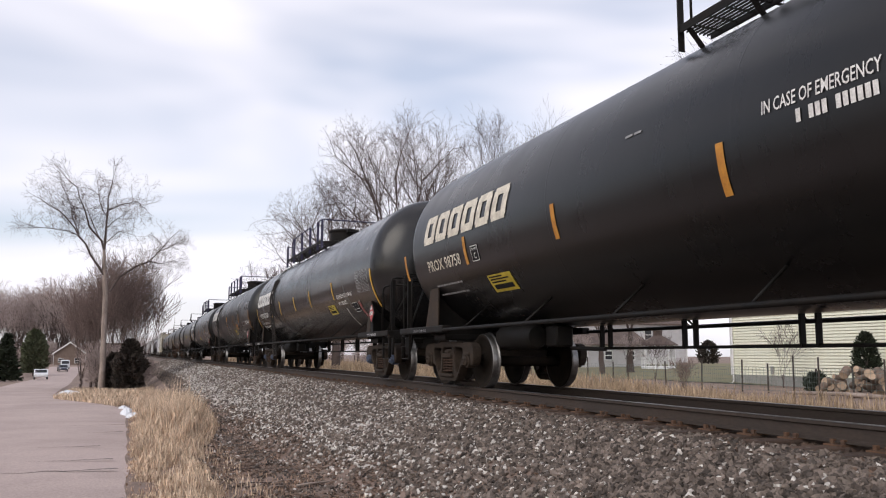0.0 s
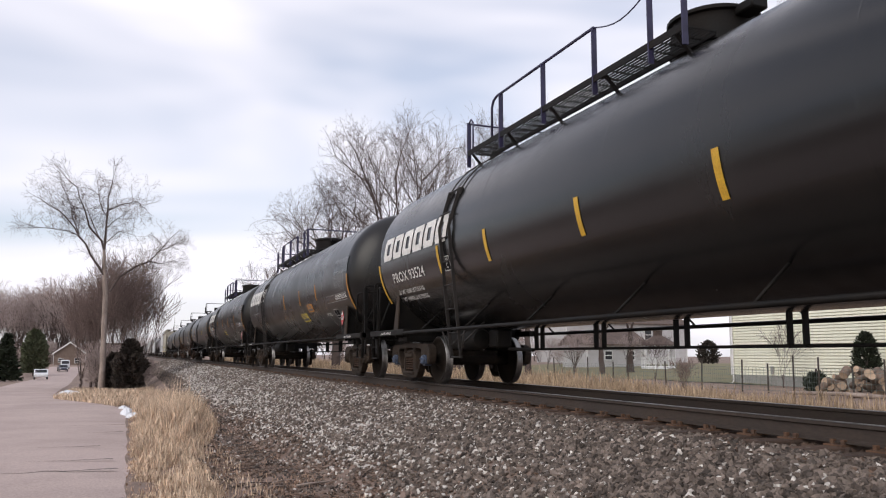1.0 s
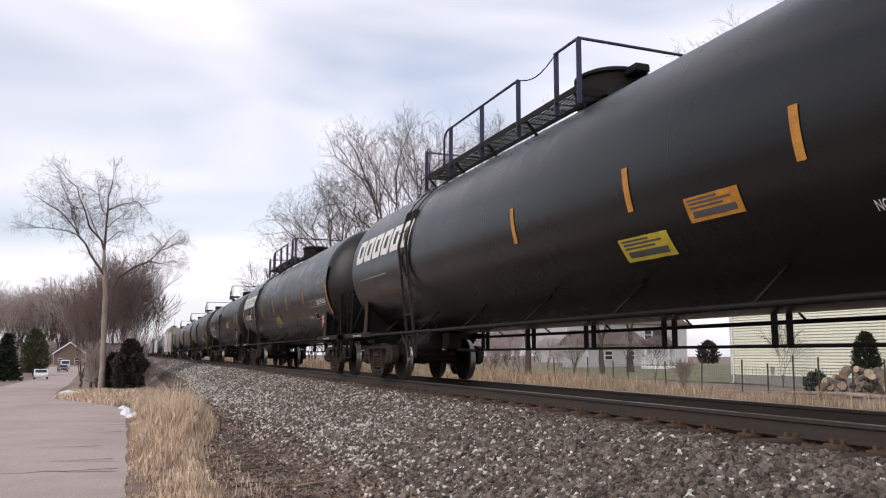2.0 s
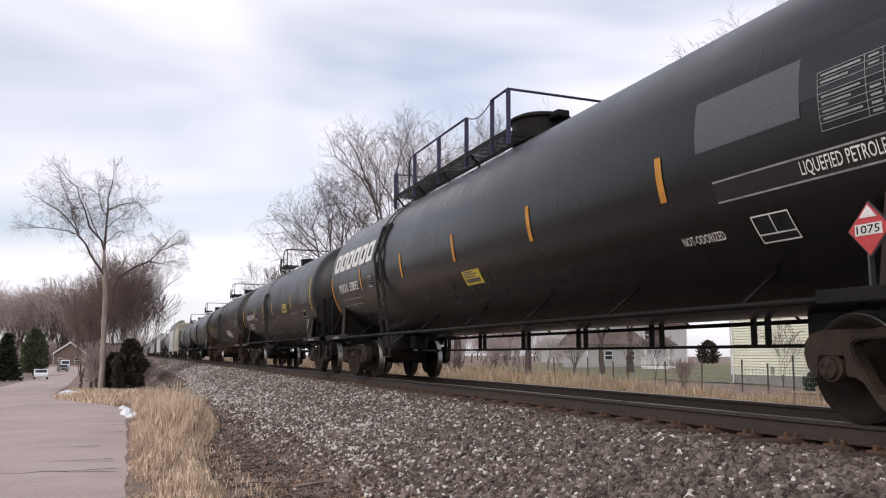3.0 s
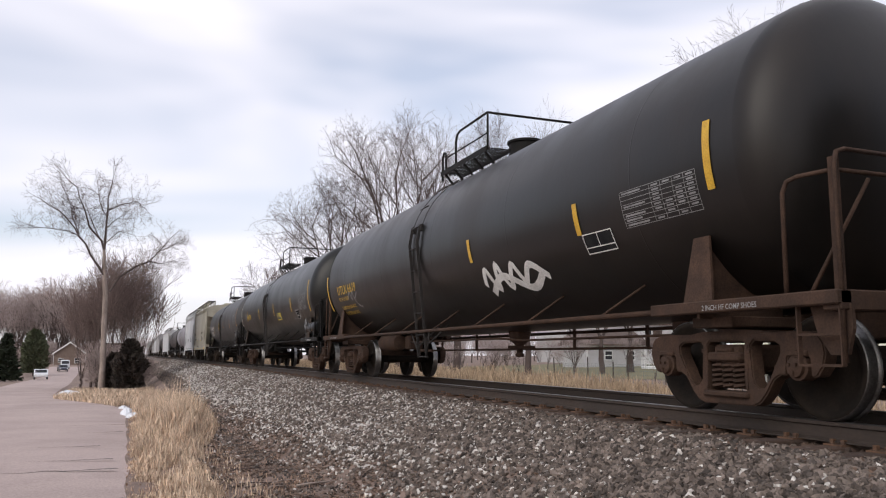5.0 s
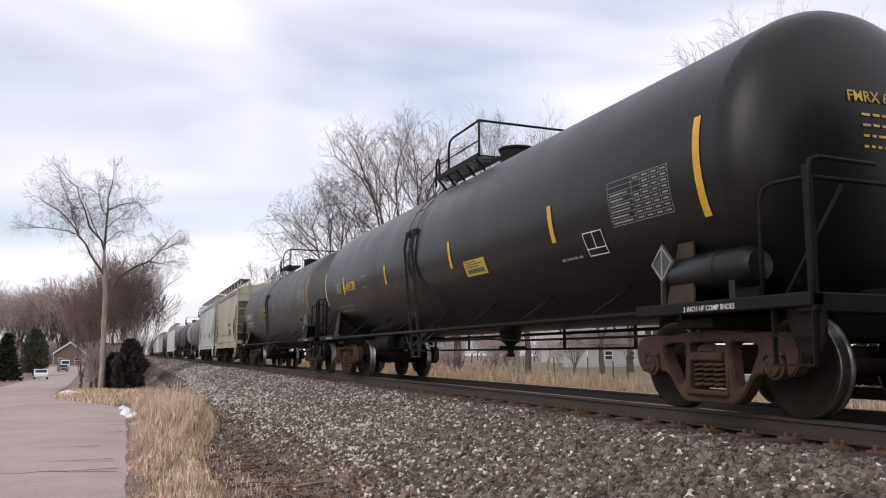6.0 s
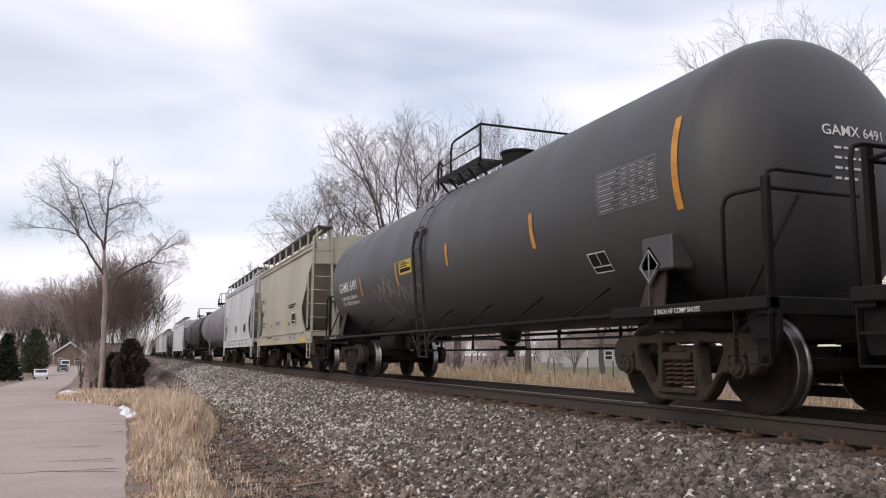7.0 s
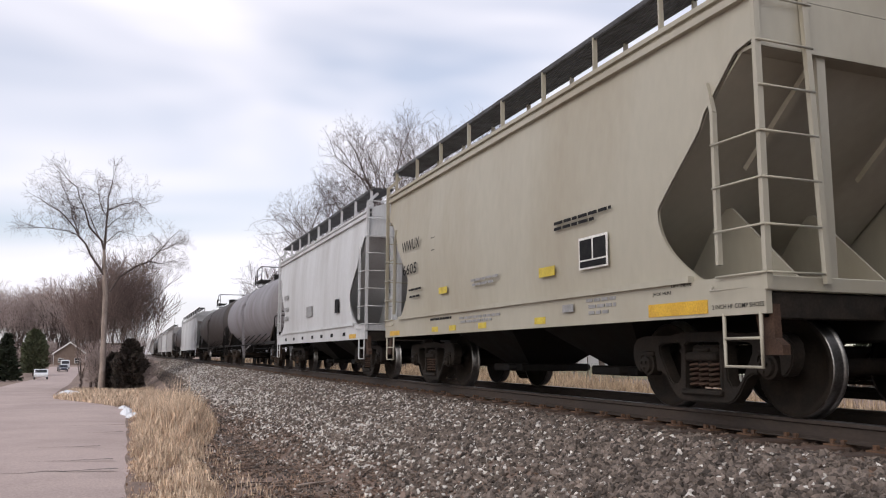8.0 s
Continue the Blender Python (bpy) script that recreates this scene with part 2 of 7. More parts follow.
# ---- ground, road, ballast and track ----
M.update({
    "dirt": surface("dry_grass_and_dirt", (0.262, 0.188, 0.150), (0.150, 0.107, 0.086), 0.95, scale=0.6, fine=9, bump=0.5),
    "road": surface("worn_asphalt", (0.445, 0.352, 0.320), (0.372, 0.294, 0.268), 0.9, scale=0.35, fine=30, bump=0.25),
    "ballast": surface("ballast_bed", (0.180, 0.146, 0.126), (0.118, 0.093, 0.079), 0.95, scale=1.3, fine=16, bump=0.8),
    "stone_rust": surface("rust_dusted_stone", (0.125, 0.082, 0.060), (0.080, 0.056, 0.044), 0.95, scale=4, fine=40, bump=0.2, vary=0.5, island=True),
    "leaf": surface("dead_brown_leaf", (0.225, 0.152, 0.114), (0.125, 0.088, 0.068), 0.95, scale=4, fine=40, bump=0.0, vary=0.55, island=True),
    "stone": surface("ballast_stone", (0.165, 0.134, 0.114), (0.100, 0.080, 0.068), 0.9, scale=4, fine=40, bump=0.2, vary=0.7, island=True),
    "stone_pale": surface("pale_ballast_stone", (0.62, 0.59, 0.55), (0.45, 0.42, 0.39), 0.85, scale=4, fine=40, bump=0.2, vary=0.25, island=True),
    "tie": surface("weathered_sleeper_timber", (0.105, 0.066, 0.048), (0.06, 0.042, 0.034), 0.9, scale=5, fine=40, bump=0.4, stretch=(.3, 1, 1), vary=0.25),
    "rust_plate": surface("rusted_tie_plate", (0.14, 0.075, 0.042), (0.09, 0.053, 0.036), 0.85, scale=10, fine=60, bump=0.2),
})


def smooth01(a, b, t):
    t = min(1, max(0, (t - a) / (b - a)))
    return t * t * (3 - 2 * t)


def base_z(x, y):
    """The lie of the land: a gentle fall along the road, level behind the track."""
    left = -1.05 - 0.016 * min(max(y, -40), 170) + 0.6 * smooth01(160, 195, y) * smooth01(-2, -8, x) + 6.0 * smooth01(215, 420, y) * smooth01(-2, -12, x)
    right = -0.95 + 0.5 * smooth01(25, 60, x)
    k = smooth01(3.0, 9.5, x)
    return left * (1 - k) + right * k


BED = ((None, None), (3.0, -0.98), (3.9, -0.58), (4.72, -0.30), (5.05, -0.238), (7.75, -0.238), (8.2, -0.30), (9.4, -0.80), (9.9, None))


def bed_line(y):
    """The embankment's outline across the track; its foot reaches out as the road falls away."""
    foot = 3.0 - 1.7 * (-0.98 - (base_z(0, y) - 0.12))
    return [(foot if px is None else px, base_z(0 if px is None else px, y) - 0.12 if z is None else z) for px, z in BED]


def bed_z(x, y):
    pts = bed_line(y)
    for (xa, za), (xb, zb) in zip(pts, pts[1:]):
        if xa <= x <= xb:
            return za + (zb - za) * (x - xa) / (xb - xa)
    return -9


def ground_z(x, y):
    n = noise.noise(Vector((x * 0.35, y * 0.35, 0))) * 0.06 + noise.noise(Vector((x * 1.7, y * 1.7, 4))) * 0.02
    k = smooth01(-0.1, 0.6, x)
    dip = 0.35 * smooth01(3.2, 4.2, x) * smooth01(9.2, 8.6, x)
    return base_z(x, y) + n * k - 0.02 * (1 - k) - dip


def top_z(x, y):
    return max(bed_z(x, y), ground_z(x, y))


def build_ground():
    xs = [-1500, -700, -300, -150, -90, -60, -40, -30] + [-25 + 1.0 * i for i in range(25)] + [0.25 * i for i in range(0, 52)] + [13 + i for i in range(0, 40, 2)] + [55, 65, 80, 110, 160, 300, 700, 1500]
    ys = [-600, -200, -80, -40, -20, -10, -4] + [0.4 * i for i in range(0, 100)] + [40 + 1.5 * i for i in range(40)] + [100 + 5 * i for i in range(60)] + [420, 480, 600, 900, 1500, 3000]
    vs = [(x, y, ground_z(x, y)) for y in ys for x in xs]
    w = len(xs)
    fs = [(j * w + i, j * w + i + 1, (j + 1) * w + i + 1, (j + 1) * w + i) for j in range(len(ys) - 1) for i in range(w - 1)]
    g = new("ground", mesh_of("ground", vs, fs, M["dirt"], smooth=True))
    return tagged(g, "dry winter grass and bare brown dirt", "ground", kind="structure")


ROAD_EDGE = ((-30, -14.0, 0.02), (8, -13.0, 0.04), (20, -12.0, 0.0), (30, -11.0, -0.10), (35, -10.6, -0.16), (40, -10.3, -1.3), (46, -10.1, -3.2), (52, -10.0, -4.2), (70, -10.2, -5.0),
             (80, -10.5, -5.3), (100, -11.6, -6.2), (130, -13.1, -7.8), (160, -14.7, -9.3), (200, -17.5, -10.8), (240, -20.5, -12.6))


def build_road():
    vs, fs = [], []
    rows = []
    for (ya, la, ra), (yb, lb, rb) in zip(ROAD_EDGE, ROAD_EDGE[1:]):
        n = max(1, int((yb - ya) / 1.0))
        for i in range(n):
            k = i / n
            rows.append((ya + (yb - ya) * k, la + (lb - la) * k, ra + (rb - ra) * k))
    for y, lft, r in rows:
        r += 0.10 * noise.noise(Vector((0, y * 0.9, 7)))
        for i in range(13):
            x = lft + (r - lft) * i / 12
            vs.append((x, y, base_z(x, y) + 0.035 - 0.05 * (i in (0, 12))))
    fs = [(j * 13 + i, j * 13 + i + 1, (j + 1) * 13 + i + 1, (j + 1) * 13 + i) for j in range(len(rows) - 1) for i in range(12)]
    road = tagged(new("road", mesh_of("road", vs, fs, M["road"], smooth=True)), "worn pinkish grey asphalt road with cracked edge", "road", kind="structure")
    return road


def build_ballast():
    ys = [-30 + 1.0 * i for i in range(131)] + [110 + 15 * i for i in range(45)]
    n = len(BED)
    vs = [(x, y, z + 0.02 * noise.noise(Vector((x * 2, y * 2, 1)))) for y in ys for x, z in bed_line(y)]
    fs = [(j * n + i, j * n + i + 1, (j + 1) * n + i + 1, (j + 1) * n + i) for j in range(len(ys) - 1) for i in range(n - 1)]
    return tagged(new("ballast_bed", mesh_of("ballast_bed", vs, fs, [M["ballast"], M["dirt"]], smooth=True, index=[int(i <= 1) for j in range(len(ys) - 1) for i in range(n - 1)])), "grey crushed stone railway embankment", "railway embankment", kind="structure")


def stones(name, label, count, seed, material, size, xr, yr, parent=None, zfun=top_z, power=1.0, slope=1.0, fade=0.0):
    """Loose broken stones strewn over the bed, as one piece of stuff."""
    rng = np.random.default_rng(seed)
    shape = np.array([(1, 0, 0), (-0.9, 0.1, 0.1), (0.1, 1, 0.1), (0, -1, 0), (0.2, 0.1, 0.75), (0, 0.1, -0.7), (0.7, 0.65, 0.3), (-0.6, -0.6, 0.35)])
    tri = np.array([(0, 6, 4), (6, 2, 4), (2, 1, 4), (1, 7, 4), (7, 3, 4), (3, 0, 4), (6, 0, 5), (2, 6, 5), (1, 2, 5), (7, 1, 5), (3, 7, 5), (0, 3, 5)])
    u = rng.random(count) ** power
    y = yr[0] + (yr[1] - yr[0]) * u
    x = xr[0] + (xr[1] - xr[0]) * rng.random(count) ** slope
    x += fade * (np.sin(y * 1.3) * 0.4 + np.sin(y * 3.1 + 1) * 0.3 + rng.normal(size=count) * 0.5) * (x < xr[0] + 0.6)
    z = np.array([zfun(a, b) for a, b in zip(x, y)])
    s = size * (0.55 + 0.9 * rng.random(count)) * (1 + 0.02 * y)
    q = rng.normal(size=(count, 4))
    q /= np.linalg.norm(q, axis=1)[:, None]
    w, a, b, c = q.T
    rot = np.stack([1 - 2 * (b * b + c * c), 2 * (a * b - c * w), 2 * (a * c + b * w), 2 * (a * b + c * w), 1 - 2 * (a * a + c * c), 2 * (b * c - a * w),
                    2 * (a * c - b * w), 2 * (b * c + a * w), 1 - 2 * (a * a + b * b)], axis=1).reshape(-1, 3, 3)
    jit = shape[None] * (0.75 + 0.5 * rng.random((count, len(shape), 1)))
    vs = np.einsum("nij,nkj->nki", rot, jit) * s[:, None, None] + np.stack([x, y, z + 0.25 * s], axis=1)[:, None]
    fs = (tri[None] + (np.arange(count) * len(shape))[:, None, None]).reshape(-1, 3)
    ob = new(name, mesh_of(name, vs.reshape(-1, 3).tolist(), fs.tolist(), material))
    return tagged(ob, label, "gravel", kind="stuff")


RAIL = ((-0.072, -0.172), (0.072, -0.172), (0.072, -0.160), (0.012, -0.140), (0.009, -0.048), (0.036, -0.036), (0.036, -0.006), (0.028, 0.0), (-0.028, 0.0), (-0.036, -0.006), (-0.036, -0.036), (-0.009, -0.048), (-0.012, -0.140), (-0.072, -0.160))


def build_track():
    track = thing("railway_track", pose(TRACK_X, 0, 0), "steel railway track on weathered timber sleepers in grey ballast", "railway track", kind="structure")
    for side in (-1, 1):
        bm = bmesh.new()
        ys = (-40, 900)
        rows = [[bm.verts.new((side * 0.752 + x, y, z)) for x, z in RAIL] for y in ys]
        n = len(RAIL)
        for k in range(n):
            f = bm.faces.new((rows[0][k], rows[0][(k + 1) % n], rows[1][(k + 1) % n], rows[1][k]))
            f.material_index = 1 if k in (6, 7, 8) else 0
        bmesh.ops.recalc_face_normals(bm, faces=bm.faces[:])
        part("rail", bm, [M["rail_side"], M["rail_top"]], track, "brown steel rail with polished head")
    me = None
    rng = random.Random(5)
    for i in range(150):
        y = -2 + i * 0.51
        if me is None:
            bm = bmesh.new()
            box(bm, -1.3, 1.3, -0.115, 0.115, -0.36, -0.186, 0.012)
            for sx in (-0.752, 0.752):
                box(bm, sx - 0.17, sx + 0.17, -0.095, 0.095, -0.186, -0.172, 0, 1)
                for dx in (-0.1, 0.1):
                    for dy in (-0.055, 0.055):
                        box(bm, sx + dx - 0.018, sx + dx + 0.018, dy - 0.018, dy + 0.018, -0.172, -0.135, 0, 1)
            sl = part("sleeper", bm, [M["tie"], M["rust_plate"]], track, "", pose(0, y, 0))
            me = sl.data
        else:
            part("sleeper", me, None, track, "", pose(rng.uniform(-0.05, 0.05), y + rng.uniform(-0.03, 0.03), rng.uniform(-0.012, 0.004), 0, 0, rng.uniform(-1.5, 1.5)))
    bm = bmesh.new()
    for i in range(300):
        y = -2 + 150 * 0.51 + i * 0.51
        box(bm, -1.3, 1.3, y - 0.115, y + 0.115, -0.36, -0.186)
    tagged(part("far_sleepers", bm, M["tie"], track), kind="stuff")
    return track


build_ground()
build_road()
build_ballast()
build_track()


# ---- railway cars ----
WHEEL_R, BASE = 0.457, 1.778
TRUCK_IN = 2.08                      # truck centre to coupler face
SHARED = {}


def wheelset_mesh():
    if "wheelset" not in SHARED:
        bm = bmesh.new()
        prof = [(-0.005, 0.0), (-0.005, 0.085), (0.02, 0.12), (0.055, 0.14), (0.075, 0.26), (0.035, 0.37), (0.0, 0.40), (0.0, 0.447), (0.01, 0.457), (0.095, 0.459), (0.108, 0.466), (0.118, 0.484), (0.132, 0.484), (0.138, 0.455),
                (0.138, 0.40), (0.11, 0.37), (0.12, 0.26), (0.14, 0.14), (0.155, 0.085)]
        mats = [0, 0, 0, 0, 0, 0, 0, 1, 1, 1, 1, 1, 1, 0, 0, 0, 0, 0]
        for side in (-1, 1):
            b2 = bmesh.new()
            lathe(b2, [(-side * (a - 0.815), r) for a, r in prof], 40, "x", mats=mats, close=False)
            tmp = bpy.data.meshes.new("w")
            b2.to_mesh(tmp)
            b2.free()
            bm.from_mesh(tmp)
            bpy.data.meshes.remove(tmp)
        lathe(bm, [(-0.72, 0.088), (-0.3, 0.082), (0.3, 0.082), (0.72, 0.088)], 20, "x", mats=[0, 0, 0])
        lathe(bm, [(-1.03, 0.07), (-0.80, 0.075)], 16, "x", mats=[0])
        lathe(bm, [(0.80, 0.075), (1.03, 0.07)], 16, "x", mats=[0])
        o = part("wheelset", bm, [M["wheel_dark"], M["bright_steel"]])
        SHARED["wheelset"] = o.data
        bpy.data.objects.remove(o)
    return SHARED["wheelset"]


def truck_meshes(mat):
    key = ("truck", mat)
    if key in SHARED:
        return SHARED[key]
    h = BASE / 2
    out = {}
    bm = bmesh.new()       # bolster and brake beams between the frames
    box(bm, -1.08, 1.08, -0.19, 0.19, 0.42, 0.66, 0.03)
    lathe(bm, [(0.66, 0.19), (0.74, 0.19)], 20, "z")
    for s in (-1, 1):
        box(bm, -0.85, 0.85, s * 0.40 - 0.05, s * 0.40 + 0.05, 0.36, 0.47, 0.01)
        tube(bm, [(-0.3, s * 0.4, 0.42), (0.0, s * 0.1, 0.36), (0.3, s * 0.4, 0.42)], 0.025, 6)
    out["bolster"] = bm
    bm = bmesh.new()       # one cast side frame with its bolster opening and two rounded windows, at x = 0
    rim = [(0.0, 0.095), (0.33, 0.095), (0.42, 0.125), (0.50, 0.20), (0.60, 0.34), (0.68, 0.385), (0.755, 0.385), (0.765, 0.53), (0.80, 0.575), (0.98, 0.575), (1.012, 0.53), (1.02, 0.37), (1.09, 0.385), (1.15, 0.46),
           (1.18, 0.57), (1.165, 0.665), (1.11, 0.73), (1.00, 0.762), (0.80, 0.768), (0.52, 0.762), (0.32, 0.79), (0.0, 0.79)]
    rim += [(-y, z) for y, z in rim[-2:0:-1]]
    gap = [(-0.25, 0.215), (0.25, 0.215), (0.255, 0.66), (0.22, 0.69), (-0.22, 0.69), (-0.255, 0.66)]
    eye = [(0.375, 0.690), (0.62, 0.680), (0.685, 0.645), (0.680, 0.58), (0.545, 0.345), (0.475, 0.265), (0.41, 0.265), (0.355, 0.33), (0.330, 0.65)]
    sheet = bmesh.new()
    loops = []
    for ring in (rim, gap, eye, [(-y, z) for y, z in eye]):
        vs = [sheet.verts.new((-0.075, y, z)) for y, z in ring]
        loops += [sheet.edges.new((vs[k], vs[(k + 1) % len(vs)])) for k in range(len(vs))]
    bmesh.ops.triangle_fill(sheet, use_beauty=True, use_dissolve=False, edges=loops)
    push = bmesh.ops.extrude_face_region(sheet, geom=sheet.faces[:])
    bmesh.ops.translate(sheet, vec=(0.15, 0, 0), verts=[q for q in push["geom"] if isinstance(q, bmesh.types.BMVert)])
    bmesh.ops.recalc_face_normals(sheet, faces=sheet.faces[:])
    sheet.edges.ensure_lookup_table()
    hard = [q for q in sheet.edges if len(q.link_faces) == 2 and q.calc_face_angle(0) > 1.2]
    bmesh.ops.bevel(sheet, geom=hard, offset=0.014, segments=2, affect="EDGES")
    tmp = bpy.data.meshes.new("sheet")
    sheet.to_mesh(tmp)
    sheet.free()
    bm.from_mesh(tmp)
    bpy.data.meshes.remove(tmp)
    box(bm, -0.12, 0.12, -0.30, 0.30, 0.165, 0.222, 0.015)          # spring seat
    box(bm, -0.115, 0.08, -0.225, 0.225, 0.50, 0.59, 0.02)        # bolster end
    box(bm, -0.105, 0.06, -0.10, 0.10, 0.59, 0.63, 0.01)
    for s in (-1, 1):
        box(bm, -0.085, 0.085, s * 0.275 - 0.022, s * 0.275 + 0.022, 0.24, 0.66, 0.008)   # friction columns
        box(bm, -0.095, 0.095, s * h - 0.115, s * h + 0.115, 0.55, 0.605, 0.012)
        lathe(bm, [(-0.088, 0.0), (-0.088, 0.022), (-0.07, 0.024)], 8, "x", (0, s * 0.31, 0.60))
    out["side_frame"] = bm
    bm = bmesh.new()       # a coil of the spring nest
    pts = [(0.065 * math.cos(t), 0.065 * math.sin(t), 0.25 + 0.26 * t / (2 * math.pi * 5.5)) for t in [2 * math.pi * k / 10 for k in range(56)]]
    tube(bm, pts, 0.017, 5)
    out["spring"] = bm
    bm = bmesh.new()       # bearing with its end cap
    lathe(bm, [(-0.10, 0.0), (-0.10, 0.055), (-0.085, 0.085), (-0.05, 0.09), (-0.045, 0.115), (0.09, 0.118), (0.11, 0.10)], 20, "x")
    for k in range(3):
        t = k * 2.094 + 0.5
        box(bm, -0.118, -0.09, 0.045 * math.cos(t) - 0.013, 0.045 * math.cos(t) + 0.013, 0.045 * math.sin(t) - 0.013, 0.045 * math.sin(t) + 0.013)
    out["bearing"] = bm
    res = {}
    for k, b in out.items():
        o = part(k, b, M["frame_rust"] if k == "spring" else M[mat], smooth=(k in ("spring", "bearing", "side_frame")))
        res[k] = o.data
        bpy.data.objects.remove(o)
    if mat == "truck_dark":
        res["bearing_blue"] = res["bearing"].copy()
        res["bearing_blue"].materials[0] = M["blue_cap"]
    SHARED[key] = res
    return res


WHEELS = []


def add_truck(car, y, mat, blue=False):
    me = truck_meshes(mat)
    tr = part("truck", me["bolster"], None, car, "", pose(0, y, 0))
    for s in (-1, 1):
        part("side_frame", me["side_frame"], None, tr, "", pose(s * 1.02, 0, 0))
        for dx, dy in ((-0.0, -0.145), (-0.0, 0.0), (-0.0, 0.145)):
            part("spring", me["spring"], None, tr, "", pose(s * 1.04 + dx, dy, 0))
        for e in (-1, 1):
            b = me["bearing_blue"] if blue and mat == "truck_dark" else me["bearing"]
            part("bearing", b, None, tr, "", pose(s * 1.06, e * BASE / 2, WHEEL_R, 0, 0, 0 if s < 0 else 180))
    for e in (-1, 1):
        w = part("wheelset", wheelset_mesh(), None, tr, "", pose(0, e * BASE / 2, WHEEL_R))
        WHEELS.append((w, e * BASE / 2))
    return tr


def add_coupler(car, end, half, mat):
    bm = bmesh.new()
    box(bm, -0.16, 0.16, -0.95, -0.30, 0.66, 0.98, 0.02)
    box(bm, -0.085, 0.085, -0.45, -0.06, 0.76, 0.90, 0.015)
    box(bm, -0.17, 0.06, -0.14, 0.09, 0.70, 0.96, 0.04)
    box(bm, 0.06, 0.16, -0.10, 0.03, 0.72, 0.94, 0.03)
    tube(bm, [(-0.3, -0.5, 0.75), (-0.34, -0.3, 0.66), (-0.33, -0.12, 0.44), (-0.26, 0.0, 0.38), (-0.2, 0.06, 0.40)], 0.022, 8)
    return part("coupler", bm, mat, car, "", pose(0, half, 0) if end > 0 else pose(0, -half, 0, 0, 0, 180), smooth=True)


def on_tank(y, z_ang, R, zc, lift=0.006):
    """A point on the near flank: angle upwards from the horizontal, in radians."""
    return (-(R + lift) * math.cos(z_ang), y, zc + (R + lift) * math.sin(z_ang))


def patch(bm, y0, y1, z0, z1, R, zc, skew=0.0, lift=0.006, n=6):
    """A strip of tape or paint that lies round the near flank between the heights z0 and z1; skew moves its top along y."""
    a0, a1 = math.asin(max(-1, min(1, (z0 - zc) / R))), math.asin(max(-1, min(1, (z1 - zc) / R)))
    rows = []
    for i in range(n + 1):
        a = a0 + (a1 - a0) * i / n
        dy = skew * i / n
        rows.append([bm.verts.new(on_tank(y + dy, a, R, zc, lift)) for y in (y0, y1)])
    for r0, r1 in zip(rows, rows[1:]):
        bm.faces.new((r0[1], r0[0], r1[0], r1[1]))
    return bm


def tank_profile(half, R, depth, seams):
    pts = [(-half - 0.0, 0.0)]
    for i in range(1, 11):
        t = math.pi / 2 * i / 10
        pts.append((-half + depth - depth * math.cos(t), R * math.sin(t)))
    tail = [(-a, r) for a, r in pts[::-1]]
    n = 10
    a0 = -half + depth
    mid = [(a0 + 0.02, R)] + [(a0 - 2 * a0 * k / n, R) for k in range(1, n)] + [(-a0 - 0.02, R)]
    return pts + mid + tail


